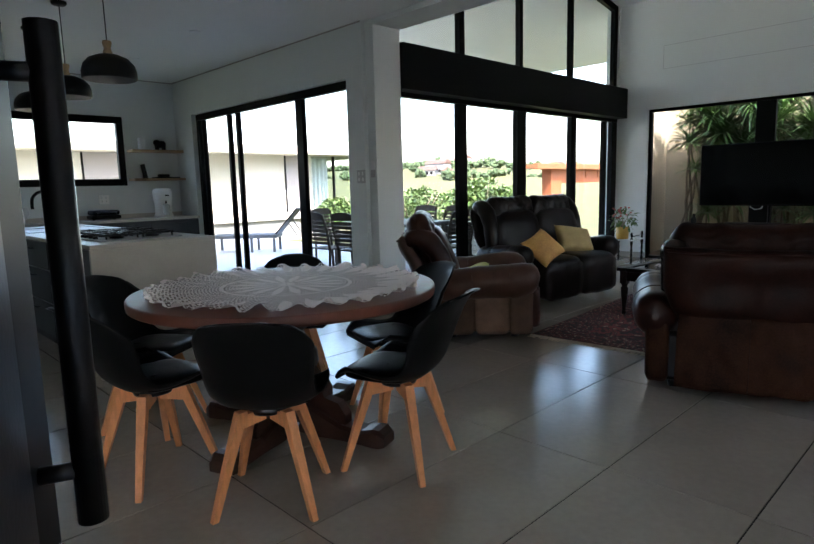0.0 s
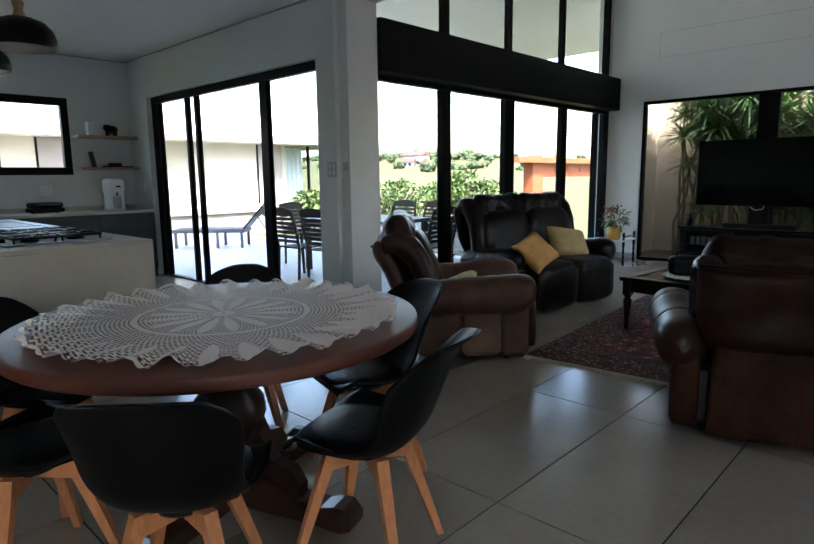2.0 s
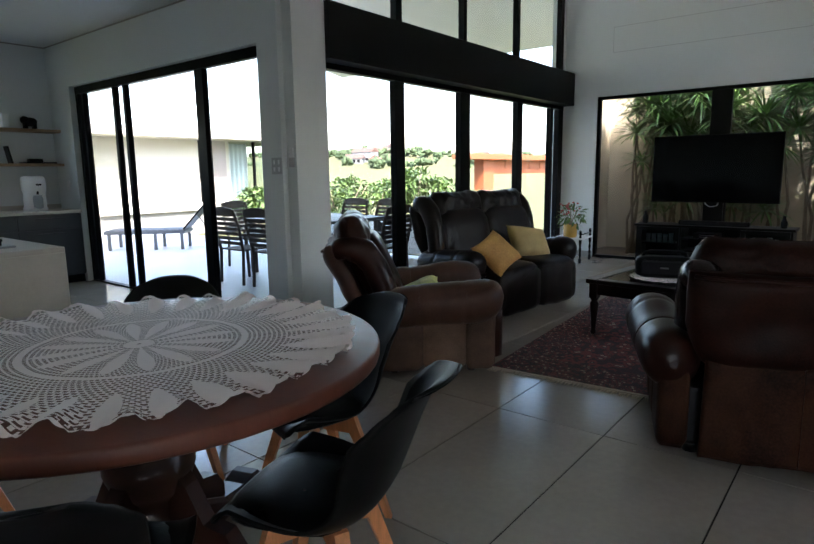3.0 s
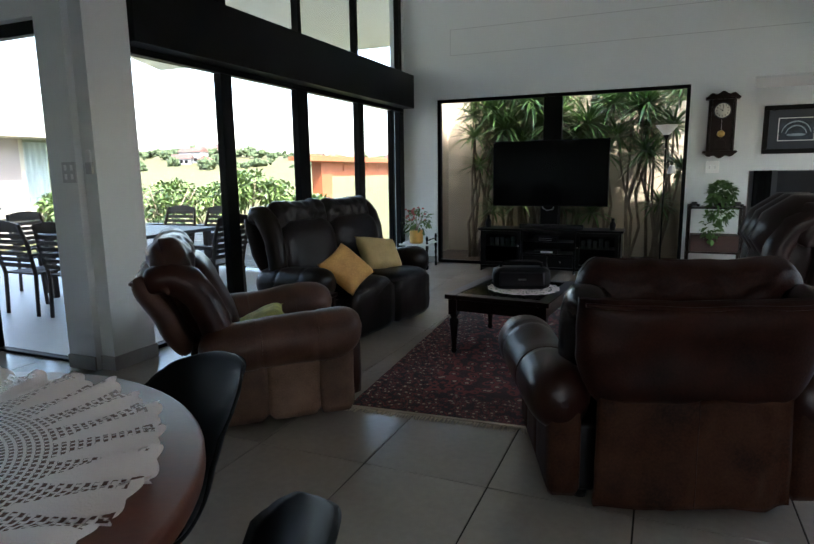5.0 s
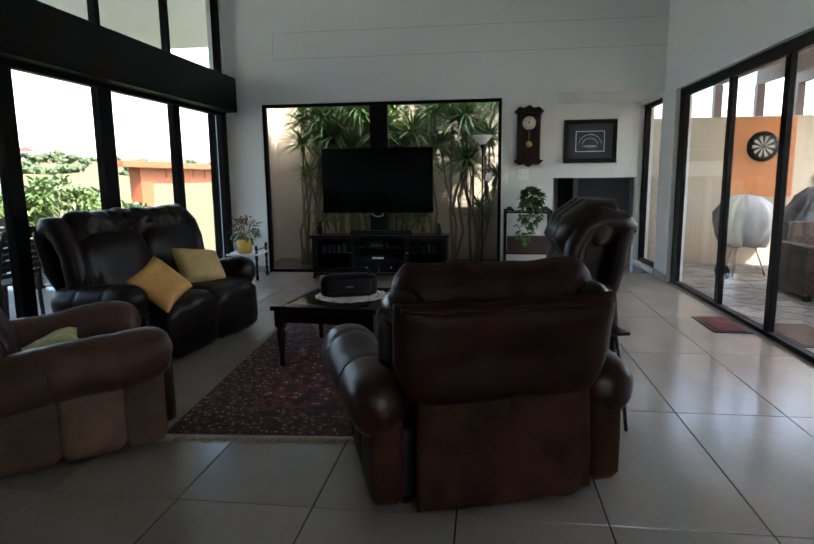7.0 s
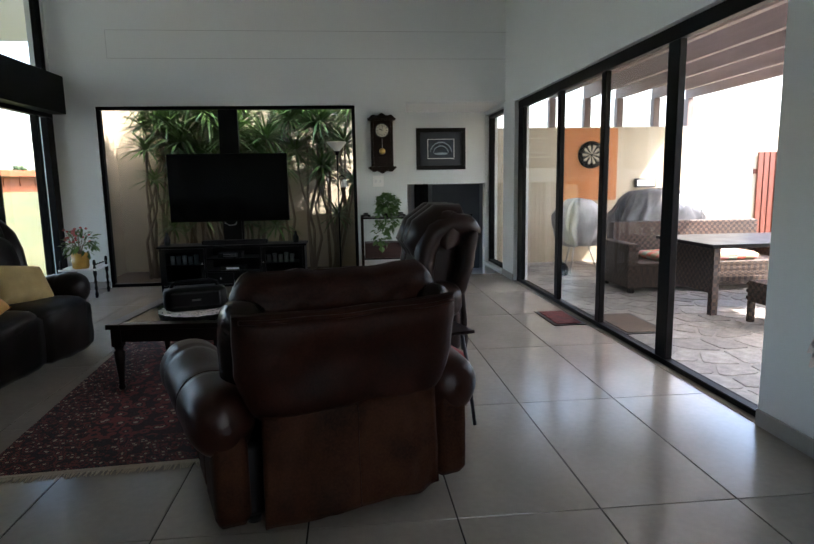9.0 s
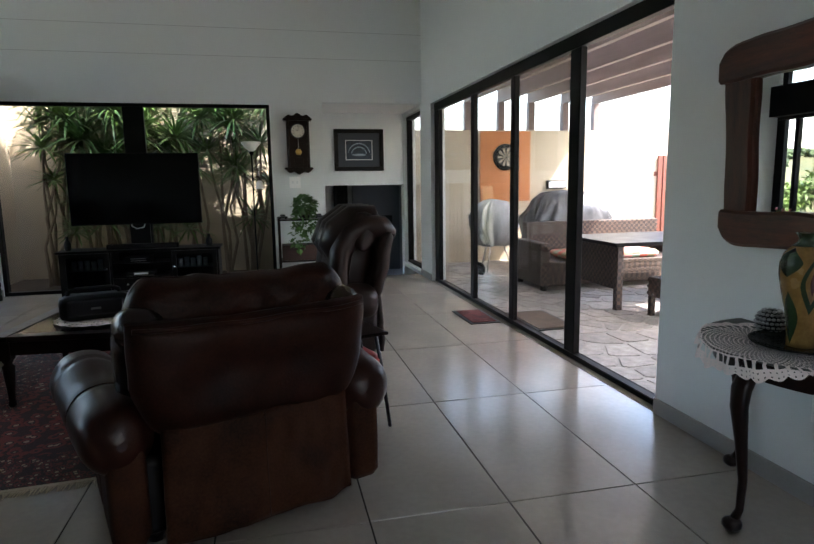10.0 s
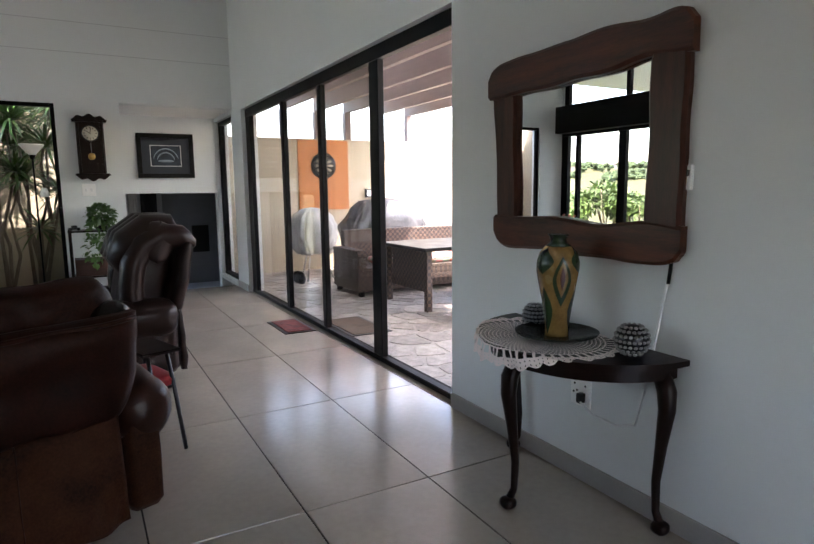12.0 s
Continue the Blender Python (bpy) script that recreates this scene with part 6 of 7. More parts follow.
def plank(p0, p1, w_out, w_in, t0, t1, seed, amp=0.014):
    """A live-edge plank from p0 to p1 in the wall's plane, its two long edges wavy and its face rounded."""
    bm = B()
    p0, p1 = Vector((p0[0], 0, p0[1])), Vector((p1[0], 0, p1[1]))
    d = (p1 - p0).normalized()
    nrm = Vector((d.z, 0, -d.x))
    loops = []
    L = (p1 - p0).length
    for i in range(41):
        u = i / 40
        s = noise.noise(Vector((u * L * 3.6, seed, 0)))
        s2 = noise.noise(Vector((u * L * 3.6, seed + 7, 0)))
        endc = min(1, 0.05 + 0.95 * math.sqrt(max(0, 1 - max(0, 1 - u * L / 0.12) ** 2))) * min(1, 0.05 + 0.95 * math.sqrt(max(0, 1 - max(0, 1 - (1 - u) * L / 0.12) ** 2)))
        a, b = w_out * (0.20 + 0.80 * endc) + amp * s, w_in + amp * 1.3 * s2
        c = p0 + d * (L * u)
        loops.append([c + nrm * a + Vector((0, t0, 0)), c + nrm * a + Vector((0, t1 - 0.012, 0)), c + nrm * (a - 0.014) + Vector((0, t1, 0)), c - nrm * (b - 0.014) + Vector((0, t1, 0)), c - nrm * b + Vector((0, t1 - 0.012, 0)), c - nrm * b + Vector((0, t0, 0))])
    return rings(bm, loops, smooth=False)


part("side_plank", plank((-0.530, 1.08), (-0.530, 1.90), 0.098, 0.066, 0.012, 0.046, 3, 0.016), M_SLABV, mir)
part("side_plank", plank((0.445, 1.88), (0.405, 1.10), 0.085, 0.080, 0.012, 0.040, 5, 0.016), M_SLABV, mir)
part("top_plank", plank((0.545, 1.865), (-0.615, 1.885), 0.085, 0.085, 0.014, 0.054, 8, 0.022), M_SLAB, mir)
part("bottom_plank", plank((-0.605, 1.115), (0.495, 1.125), 0.080, 0.075, 0.014, 0.052, 11, 0.018), M_SLAB, mir)
mm = bpy.data.materials.new("silvered_mirror")
mm.use_nodes = True
pb = mm.node_tree.nodes["Principled BSDF"]
pb.inputs["Base Color"].default_value = (0.9, 0.92, 0.92, 1)
pb.inputs["Metallic"].default_value, pb.inputs["Roughness"].default_value = 1.0, 0.0
part("glass", box(B(), -0.52, 0.002, 1.10, 0.44, 0.010, 1.88), mm, mir)

# ---- pergola and patio ----
M_BEAM = mat("brown_painted_beam", (0.17, 0.125, 0.115), 0.6, var=0.12, scale=2, stretch=(1, 8, 8))
perg = thing("pergola", "brown timber pergola with pale translucent sheeting", "pergola")
for y in (-1.75, -2.4, -3.0, -3.56, -4.2, -4.8):
    part("beam", box(B(), 2.2, y - 0.035, 2.68, 11.35, y + 0.035, 2.92, bev=0.004, seg=1), M_BEAM, perg)
for y in (-1.75, -2.4, -3.0, -3.56, -4.2, -4.8):
    part("post", box(B(), 11.22, y - 0.055, 2.21, 11.34, y + 0.055, 2.68, bev=0.004, seg=1), M_BEAM, perg)
tm = bpy.data.materials.new("translucent_sheet")
tm.use_nodes = True
tn = tm.node_tree
tl, df, mx = tn.nodes.new("ShaderNodeBsdfTranslucent"), tn.nodes.new("ShaderNodeBsdfDiffuse"), tn.nodes.new("ShaderNodeMixShader")
tl.inputs["Color"].default_value = (0.8, 0.8, 0.8, 1)
df.inputs["Color"].default_value = (0.8, 0.8, 0.8, 1)
mx.inputs[0].default_value = 0.72
tn.links.new(tl.outputs[0], mx.inputs[1])
tn.links.new(df.outputs[0], mx.inputs[2])
tn.links.new(mx.outputs[0], tn.nodes["Material Output"].inputs["Surface"])
part("sheet", box(B(), 2.2, -5.0, 2.93, 11.4, YR - 0.2, 2.945), tm, perg, "pale translucent roof sheet")

solid("orange_board", "bright orange dartboard backing board", "board", box(B(), 11.175, -3.52, 1.0, 11.2, -2.6, 2.19, bev=0.003), M_ORANGE)
dart = thing("dartboard", "black round dartboard with pale segments", "dartboard", facing(11.175, -3.055, -1, 0, 1.755))
part("board", lathe(B(), [(0, 0), (0.225, 0), (0.228, 0.015), (0.22, 0.035), (0, 0.036)], 40, m=pose(0, 0, 0, -90, 0, 0)), M_BLACKWOOD, dart)
M_SEG = mat("pale_sisal", (0.40, 0.36, 0.28), 0.9, var=0.15)
for k in range(20):
    if k % 2:
        continue
    a0, a1 = radians(18 * k - 9), radians(18 * k + 9)
    bm = B()
    v = [bm.verts.new((r * math.cos(a), 0.0382, r * math.sin(a))) for r, a in ((0.02, a0), (0.155, a0), (0.157, (a0 + a1) / 2), (0.155, a1), (0.02, a1))]
    bm.faces.new(v)
    part("segment", bm, M_SEG, dart)
wlamp = thing("wall_lamp", "rectangular pale bulkhead wall lamp", "wall lamp", facing(11.2, -4.02, -1, 0, 1.275))
part("frame", box(B(), -0.18, 0, -0.075, 0.18, 0.06, 0.075, bev=0.008), M_GUN, wlamp)
part("lens", box(B(), -0.155, 0.06, -0.05, 0.155, 0.068, 0.05, bev=0.004), M_WHITE, wlamp)
M_GATE = mat("red_brown_gate", (0.13, 0.034, 0.018), 0.6, var=0.15, scale=3, stretch=(6, 6, 1))
gate = thing("slatted_gate", "red-brown vertical slatted gate in the wall", "gate")
for k in range(9):
    part("slat", box(B(), 11.44, -6.34 - 0.11 * k, 0.05, 11.48, -6.25 - 0.11 * k, 1.78, bev=0.004, seg=1), M_GATE, gate)
for z in (0.4, 1.4):
    part("rail", box(B(), 11.48, -7.3, z, 11.498, -6.2, z + 0.08), M_GATE, gate)


def draped(bm, prof, n, fold, seed):
    """A hanging cover over a rounded plan: prof gives (half x, half y, z)."""
    loops = []
    for k, (hx, hy, z) in enumerate(prof):
        lp = []
        for i in range(n):
            a = 2 * math.pi * i / n
            c, s = math.cos(a), math.sin(a)
            f = 1 + fold * (0.25 + k / len(prof)) * noise.noise(Vector((c * 4.5, s * 4.5, seed + z * 4))) + 0.075 * noise.noise(Vector((c * 7 + z * 3, s * 7 - z * 2, z * 9 + seed)))
            lp.append((hx * f * math.copysign(abs(c) ** 0.6, c), hy * f * math.copysign(abs(s) ** 0.6, s), z + 0.02 * noise.noise(Vector((c * 4, s * 4, seed)))))
        loops.append(lp)
    return rings(bm, loops, smooth=True)


ket = thing("kettle_barbecue", "kettle barbecue under a pale grey cover", "barbecue", pose(10.05, -2.42, -0.05))
part("cover", draped(B(), [(0.03, 0.03, 1.12), (0.16, 0.16, 1.10), (0.28, 0.28, 1.0), (0.33, 0.33, 0.86), (0.335, 0.335, 0.72), (0.31, 0.31, 0.60), (0.27, 0.27, 0.50), (0.22, 0.22, 0.42)], 72, 0.30, 2), M_COVER2, ket)
for k in range(3):
    a = radians(20 + 120 * k)
    part("leg", cyl(B(), (0.13 * math.cos(a), 0.13 * math.sin(a), 0.5), (0.3 * math.cos(a), 0.3 * math.sin(a), 0.02), 0.012), M_STEEL, ket)
for s in (-0.06, 0.06):
    a = radians(140)
    wh = part("wheel", lathe(B(), [(0.03, -0.02), (0.095, -0.02), (0.10, 0), (0.095, 0.02), (0.03, 0.02)], 24, m=pose(0.33 * math.cos(a) + s, 0.33 * math.sin(a) + 0.12, 0.10, 90, 0, 20)), M_BLACKWOOD, ket)
gas = thing("gas_barbecue", "large barbecue under a dark grey cover", "barbecue", pose(10.3, -3.75, -0.05))
part("cover", draped(B(), [(0.03, 0.05, 1.24), (0.17, 0.42, 1.20), (0.27, 0.56, 1.08), (0.30, 0.66, 0.92), (0.31, 0.72, 0.80), (0.30, 0.70, 0.5), (0.31, 0.71, 0.25), (0.32, 0.72, 0.02)], 110, 0.22, 6), M_COVER, gas)


def wicker(name, parent, x0, y0, z0, x1, y1, z1):
    """A woven panel: a rounded body with proud woven bands."""
    p = part(name, box(B(), x0, y0, z0, x1, y1, z1, bev=0.012), M_WICKER, parent)
    rows = max(2, int((z1 - z0) / 0.05))
    for k in range(rows):
        z = z0 + (k + 0.5) * (z1 - z0) / rows
        part("woven_band", box(B(), x0 - 0.005, y0 - 0.005, z - 0.015, x1 + 0.005, y1 + 0.005, z + 0.015), M_WICKER, p)
    return p


wkn = M_WICKER.node_tree
wkc, wkt, wkm, wkb = wkn.nodes.new("ShaderNodeTexChecker"), wkn.nodes.new("ShaderNodeTexCoord"), wkn.nodes.new("ShaderNodeMixRGB"), wkn.nodes["Principled BSDF"]
wkc.inputs["Scale"].default_value = 26
wkc.inputs["Color1"].default_value, wkc.inputs["Color2"].default_value = (1, 1, 1, 1), (0.28, 0.26, 0.25, 1)
wkn.links.new(wkt.outputs["Object"], wkc.inputs["Vector"])
wkm.blend_type = "MULTIPLY"
wkm.inputs[0].default_value = 1.0
wkn.links.new(wkb.inputs["Base Color"].links[0].from_socket, wkm.inputs[1])
wkn.links.new(wkc.outputs[0], wkm.inputs[2])
wkn.links.new(wkm.outputs[0], wkb.inputs["Base Color"])
ws = thing("wicker_sofa", "brown woven wicker patio sofa", "sofa", pose(8.60, -3.45, -0.05))
wicker("seat_base", ws, -0.38, -1.0, 0.08, 0.30, 1.0, 0.38)
wicker("backrest", ws, 0.30, -1.0, 0.10, 0.42, 1.0, 0.84)
for s in (-1, 1):
    wicker("arm", ws, -0.40, min(s * 1.0, s * 1.12), 0.08, 0.42, max(s * 1.0, s * 1.12), 0.62)
    for x in (-0.36, 0.36):
        part("foot", box(B(), x - 0.03, s * 1.06 - 0.03, 0, x + 0.03, s * 1.06 + 0.03, 0.09), M_BLACKWOOD, ws)
pc = mat("plaid_fabric", (0.45, 0.06, 0.05), 0.9, var=0.15)
nt = pc.node_tree
chk = nt.nodes.new("ShaderNodeTexChecker")
chk.inputs["Scale"].default_value = 9
chk.inputs["Color1"].default_value, chk.inputs["Color2"].default_value = (0.48, 0.05, 0.04, 1), (0.10, 0.22, 0.12, 1)
chk2 = nt.nodes.new("ShaderNodeTexChecker")
chk2.inputs["Scale"].default_value = 4
chk2.inputs["Color2"].default_value = (0.75, 0.35, 0.25, 1)
mxx = nt.nodes.new("ShaderNodeMixRGB")
mxx.inputs[0].default_value = 0.3
tcx = nt.nodes.new("ShaderNodeTexCoord")
for c in (chk, chk2):
    nt.links.new(tcx.outputs["Object"], c.inputs["Vector"])
nt.links.new(chk.outputs[0], mxx.inputs[1])
nt.links.new(chk2.outputs[0], mxx.inputs[2])
nt.links.new(mxx.outputs[0], nt.nodes["Principled BSDF"].inputs["Base Color"])
for y in (-3.05, -3.75):
    bm = B()
    puff(bm, (0, 0, 0), (0.30, 0.33, 0.055), 0.5, 0.3, wob=0.01, seed=y)
    solid("seat_cushion", "red and green plaid seat cushion on the wicker sofa", "cushion", bm, pc, m=pose(8.54, y, 0.38), group="plaid cushions on the wicker sofa")
wt2 = thing("wicker_table", "dark patio table with woven wicker sides", "table", pose(7.45, -3.45, -0.05))
part("tabletop", box(B(), -0.55, -0.90, 0.70, 0.55, 0.90, 0.74, bev=0.006), M_BLACKWOOD, wt2)
for sx in (-1, 1):
    for sy in (-1, 1):
        part("leg", box(B(), sx * 0.48 - 0.035, sy * 0.82 - 0.035, 0, sx * 0.48 + 0.035, sy * 0.82 + 0.035, 0.70, bev=0.006), M_WICKER, wt2)
wicker("side_panel", wt2, -0.42, -0.80, 0.30, 0.42, -0.77, 0.70)
wicker("side_panel", wt2, -0.42, 0.77, 0.22, 0.42, 0.80, 0.70)
stl = thing("wicker_stool", "dark woven wicker stool beside the patio table", "stool", pose(6.45, -3.0, -0.05))
wicker("seat", stl, -0.22, -0.22, 0.22, 0.22, 0.22, 0.42)
for sx in (-0.19, 0.19):
    for sy in (-0.19, 0.19):
        part("leg", box(B(), sx - 0.025, sy - 0.025, 0, sx + 0.025, sy + 0.025, 0.22), M_WICKER, stl)

# ---- terrace furniture ----
def slat_chair(m):
    ob = thing("garden_chair", "weathered slatted wooden garden chair", "chair", m, group="chairs round the terrace table")
    for s in (-1, 1):
        part("back_post", tube(B(), [(s * 0.23, -0.20, 0.0), (s * 0.23, -0.18, 0.42), (s * 0.25, -0.24, 0.72), (s * 0.22, -0.30, 0.94)], 0.02, 8), M_TEAK, ob)
        part("front_leg", tube(B(), [(s * 0.24, 0.24, 0.0), (s * 0.24, 0.20, 0.62)], 0.02, 8), M_TEAK, ob)
        part("armrest", box(B(), s * 0.25 - 0.03, -0.24, 0.62, s * 0.25 + 0.03, 0.26, 0.645, bev=0.006), M_TEAK, ob)
    for k in range(7):
        z = 0.50 + 0.06 * k
        y = -0.20 - 0.10 * max(0, (z - 0.42) / 0.52)
        part("back_slat", box(B(), -0.23, y - 0.008, z, 0.23, y + 0.008, z + 0.042, bev=0.003, seg=1), M_TEAK, ob)
    bm = B()
    rings(bm, [[Vector((x, -0.31, 0.90)), Vector((x, -0.285, 0.90)), Vector((x, -0.285, 0.94 + 0.035 * math.cos(x / 0.23 * 1.5))), Vector((x, -0.31, 0.94 + 0.035 * math.cos(x / 0.23 * 1.5)))] for x in np.linspace(-0.23, 0.23, 11)], smooth=False)
    part("top_rail", bm, M_TEAK, ob)
    for k in range(6):
        part("seat_slat", box(B(), -0.23, -0.18 + 0.07 * k, 0.42, 0.23, -0.125 + 0.07 * k, 0.44, bev=0.003, seg=1), M_TEAK, ob)
    return ob


gc = slat_chair(facing(5.40, 7.15, 1, 0.0, -0.03))
for x, y, fx, fy in ((5.43, 6.52, 1, 0.06), (6.30, 8.25, 0.1, -1), (6.48, 5.72, 0.05, 1), (7.50, 7.40, -1, -0.08), (7.56, 6.76, -1, 0.0)):
    copy_thing(gc, facing(x, y, fx, fy, -0.03))
tt = thing("terrace_table", "pale topped terrace dining table", "table", pose(6.48, 6.98, -0.03, 0, 0, 90))
part("tabletop", box(B(), -0.75, -0.65, 0.72, 0.75, 0.65, 0.76, bev=0.006), mat("grey_table_top", (0.13, 0.135, 0.14), 0.5, var=0.1), tt)
for sx in (-1, 1):
    for sy in (-1, 1):
        part("leg", box(B(), sx * 0.66 - 0.035, sy * 0.56 - 0.035, 0, sx * 0.66 + 0.035, sy * 0.56 + 0.035, 0.72), M_TEAK, tt)
lg = thing("sun_lounger", "grey sun lounger with a raised dark backrest", "sun lounger", facing(6.75, 11.45, 0.70, -0.71, -0.03))
M_LOUNGE = mat("grey_lounger", (0.085, 0.085, 0.09), 0.5, var=0.1)
part("frame", box(B(), -0.32, -1.0, 0.30, 0.32, 0.45, 0.36, bev=0.01), M_LOUNGE, lg)
for k in range(12):
    part("slat", box(B(), -0.30, -0.98 + 0.118 * k, 0.36, 0.30, -0.88 + 0.118 * k, 0.375), M_LOUNGE, lg)
part("backrest", box(B(), -0.30, 0.0, -0.015, 0.30, 0.72, 0.015, bev=0.006, m=pose(0, 0.42, 0.38, 48, 0, 0)), M_BLACKWOOD, lg)
for sx in (-0.28, 0.28):
    for sy in (-0.92, -0.1, 0.38):
        part("leg", box(B(), sx - 0.025, sy - 0.025, 0, sx + 0.025, sy + 0.025, 0.30), M_LOUNGE, lg)
    part("strut", cyl(B(), (sx, 0.90, 0.32), (sx, 0.68, 0.66), 0.012), M_LOUNGE, lg)
bal = thing("slatted_parapet", "low white slatted parapet with a dark cap", "parapet")
for k in range(5):
    y0 = 5.0 + 0.95 * k
    for z in range(6):
        part("board", box(B(), 8.36, y0 + 0.05, 0.02 + 0.09 * z, 8.39, y0 + 0.90, 0.102 + 0.09 * z), M_WHITE, bal)
    part("post", box(B(), 8.32, y0 - 0.04, -0.03, 8.42, y0 + 0.05, 0.57), M_ALU, bal)
    part("cap", box(B(), 8.30, y0 - 0.04, 0.57, 8.44, y0 + 0.91, 0.62), M_ALU, bal)
for k in range(4):
    part("fence_post", cyl(B(), (10.4 + 0.2 * k, 8.0 - 0.9 * k, -0.42), (10.4 + 0.2 * k, 8.0 - 0.9 * k, 0.5), 0.012), M_GUN, bal)

# ---- the neighbouring house ----
nb = thing("neighbour_house", "low flat-roofed house with pale rendered walls", "house")
part("wall", box(B(), 0.0, 18.0, -0.45, 12.9, 22, 2.46), M_CREAM, nb)
part("roof", box(B(), -0.5, 17.15, 2.46, 16.0, 23, 2.72, bev=0.01, seg=1), M_CREAM, nb)
for x0, x1 in ((11.8, 12.75), (5.3, 6.3)):
    w = part("window", box(B(), x0, 17.97, 0.55, x1, 18.02, 2.44), mat("shaded_blind", (0.22, 0.20, 0.19), 0.7, var=0.05), nb, "tall window with a closed blind")
    part("frame", box(B(), x0 - 0.05, 17.96, 0.50, x0, 18.0, 2.45), M_ALU, w)
part("corner_glass", box(B(), 12.9, 18.05, 0.2, 16.0, 18.07, 2.46), M_DARKGLASS, nb)
for x in (13.9, 15.0, 15.95):
    part("post", box(B(), x, 18.0, 0.2, x + 0.06, 18.1, 2.46), M_ALU, nb)
bm = B()
rings(bm, [[Vector((13.0 + 0.9 * k / 24, 18.4 + 0.05 * math.sin(k * 1.3), z)) for z in (0.2, 2.4)] for k in range(25)], close=False, cap=False)
part("curtain", bm, M_WHITE, nb)
part("plinth_wall", box(B(), -0.5, 17.0, -0.45, 12.9, 17.2, 0.30), M_GREYR, nb)
part("coping", box(B(), -0.5, 16.9, 0.30, 12.9, 18.0, 0.48, bev=0.01, seg=1), M_CREAM, nb)

# ---- orange pergola shelter down the slope ----
op = thing("timber_shelter", "orange timber shelter with a flat roof", "shelter")
part("fascia", box(B(), 18.4, 12.0, 1.78, 30.0, 12.2, 1.98, bev=0.01, seg=1), M_RUST, op)
part("roof", box(B(), 18.6, 12.2, 1.82, 30.0, 12.9, 1.95), M_RUST, op)
for x in (19.75, 29.2):
    bm = B()
    rings(bm, [[(x, 12.3, 1.80), (x + 0.75, 12.3, 1.80), (x + 0.75, 12.7, 1.80), (x, 12.7, 1.80)], [(x + 0.1, 12.3, -2.5), (x + 0.65, 12.3, -2.5), (x + 0.65, 12.7, -2.5), (x + 0.1, 12.7, -2.5)]], smooth=False)
    part("post", bm, M_RUST, op)
part("beam", box(B(), 20.5, 12.35, 1.25, 30.0, 12.6, 1.45), M_RUST, op)
for k in range(9):
    part("infill_board", box(B(), 20.55 + 1.0 * k, 12.4, 1.45, 21.48 + 1.0 * k, 12.5, 1.78), M_RUST, op)


# ---- garden court plants ----
def rosette(bm, c, count, length, width, r, tilt=(0, 0)):
    for k in range(count):
        a = 2.39996 * k + r.uniform(-0.2, 0.2)
        e = 1.25 * (1 - k / count) ** 0.9 + r.uniform(-0.15, 0.15) - 0.25
        w = Vector((math.cos(a) * math.cos(e) + tilt[0], math.sin(a) * math.cos(e) + tilt[1], math.sin(e))).normalized()
        s = w.cross(Vector((0, 0, 1)))
        u = s.cross(w).normalized() if s.length > 0.05 else Vector((1, 0, 0))
        leaf_blade(bm, Vector(c), w, u, length * r.uniform(0.75, 1.15), width, r.uniform(0.15, 0.5), 5, 0.3)


def dracaena(x, y, stems, seed):
    r = random.Random(seed)
    ob = thing("dracaena", "slim branching dracaena with strap-leaved heads", "plant", pose(x, y, -0.10), group="dracaenas in the garden court")
    tr, lf = B(), B()
    for dx, dy, z, L in stems:
        b = Vector((r.uniform(-0.05, 0.05), r.uniform(-0.05, 0.05), 0))
        top = Vector((dx, dy, z + 0.1))
        m1 = b.lerp(top, 0.35) + Vector((r.uniform(-0.12, 0.12), r.uniform(-0.12, 0.12), 0.05))
        m2 = b.lerp(top, 0.7) + Vector((r.uniform(-0.1, 0.1), r.uniform(-0.1, 0.1), 0))
        tube(tr, [b, m1, m2, top], [0.026, 0.021, 0.017, 0.012], 7)
        rosette(lf, top, int(74 * L / 0.45), L * 1.12, 0.034, r)
    part("trunk", tr, M_TRUNK, ob)
    part("crown", lf, M_LEAF2, ob)


dracaena(11.08, 4.06, [(-0.05, 0.04, 2.25, 0.34), (0.02, -0.30, 1.62, 0.34), (0.10, -0.10, 2.62, 0.40)], 1)
dracaena(10.88, 3.62, [(0.0, 0.08, 0.70, 0.30)], 2)
dracaena(11.03, 3.30, [(-0.05, 0.40, 2.30, 0.56), (0.10, 0.12, 2.52, 0.58), (-0.15, 0.20, 2.02, 0.56), (0.10, -0.22, 2.35, 0.56), (0.0, -0.05, 1.82, 0.54)], 3)
dracaena(10.88, 3.00, [(0.0, 0.12, 1.30, 0.46), (0.10, -0.05, 1.62, 0.50), (-0.10, 0.22, 0.85, 0.42), (0.0, -0.2, 2.05, 0.54), (0.05, 0.1, 2.42, 0.54), (0.1, 0.3, 1.05, 0.40)], 4)
dracaena(11.18, 2.62, [(0.0, 0.12, 2.22, 0.52), (0.10, -0.15, 1.9, 0.52), (0.1, 0.1, 2.6, 0.52), (-0.1, 0.0, 0.75, 0.40), (0.0, 0.25, 0.55, 0.38)], 5)
dracaena(10.98, 2.05, [(0.0, 0.20, 2.05, 0.52), (0.1, -0.15, 2.35, 0.54), (-0.15, 0.02, 1.62, 0.48), (0.0, 0.1, 0.70, 0.40)], 6)
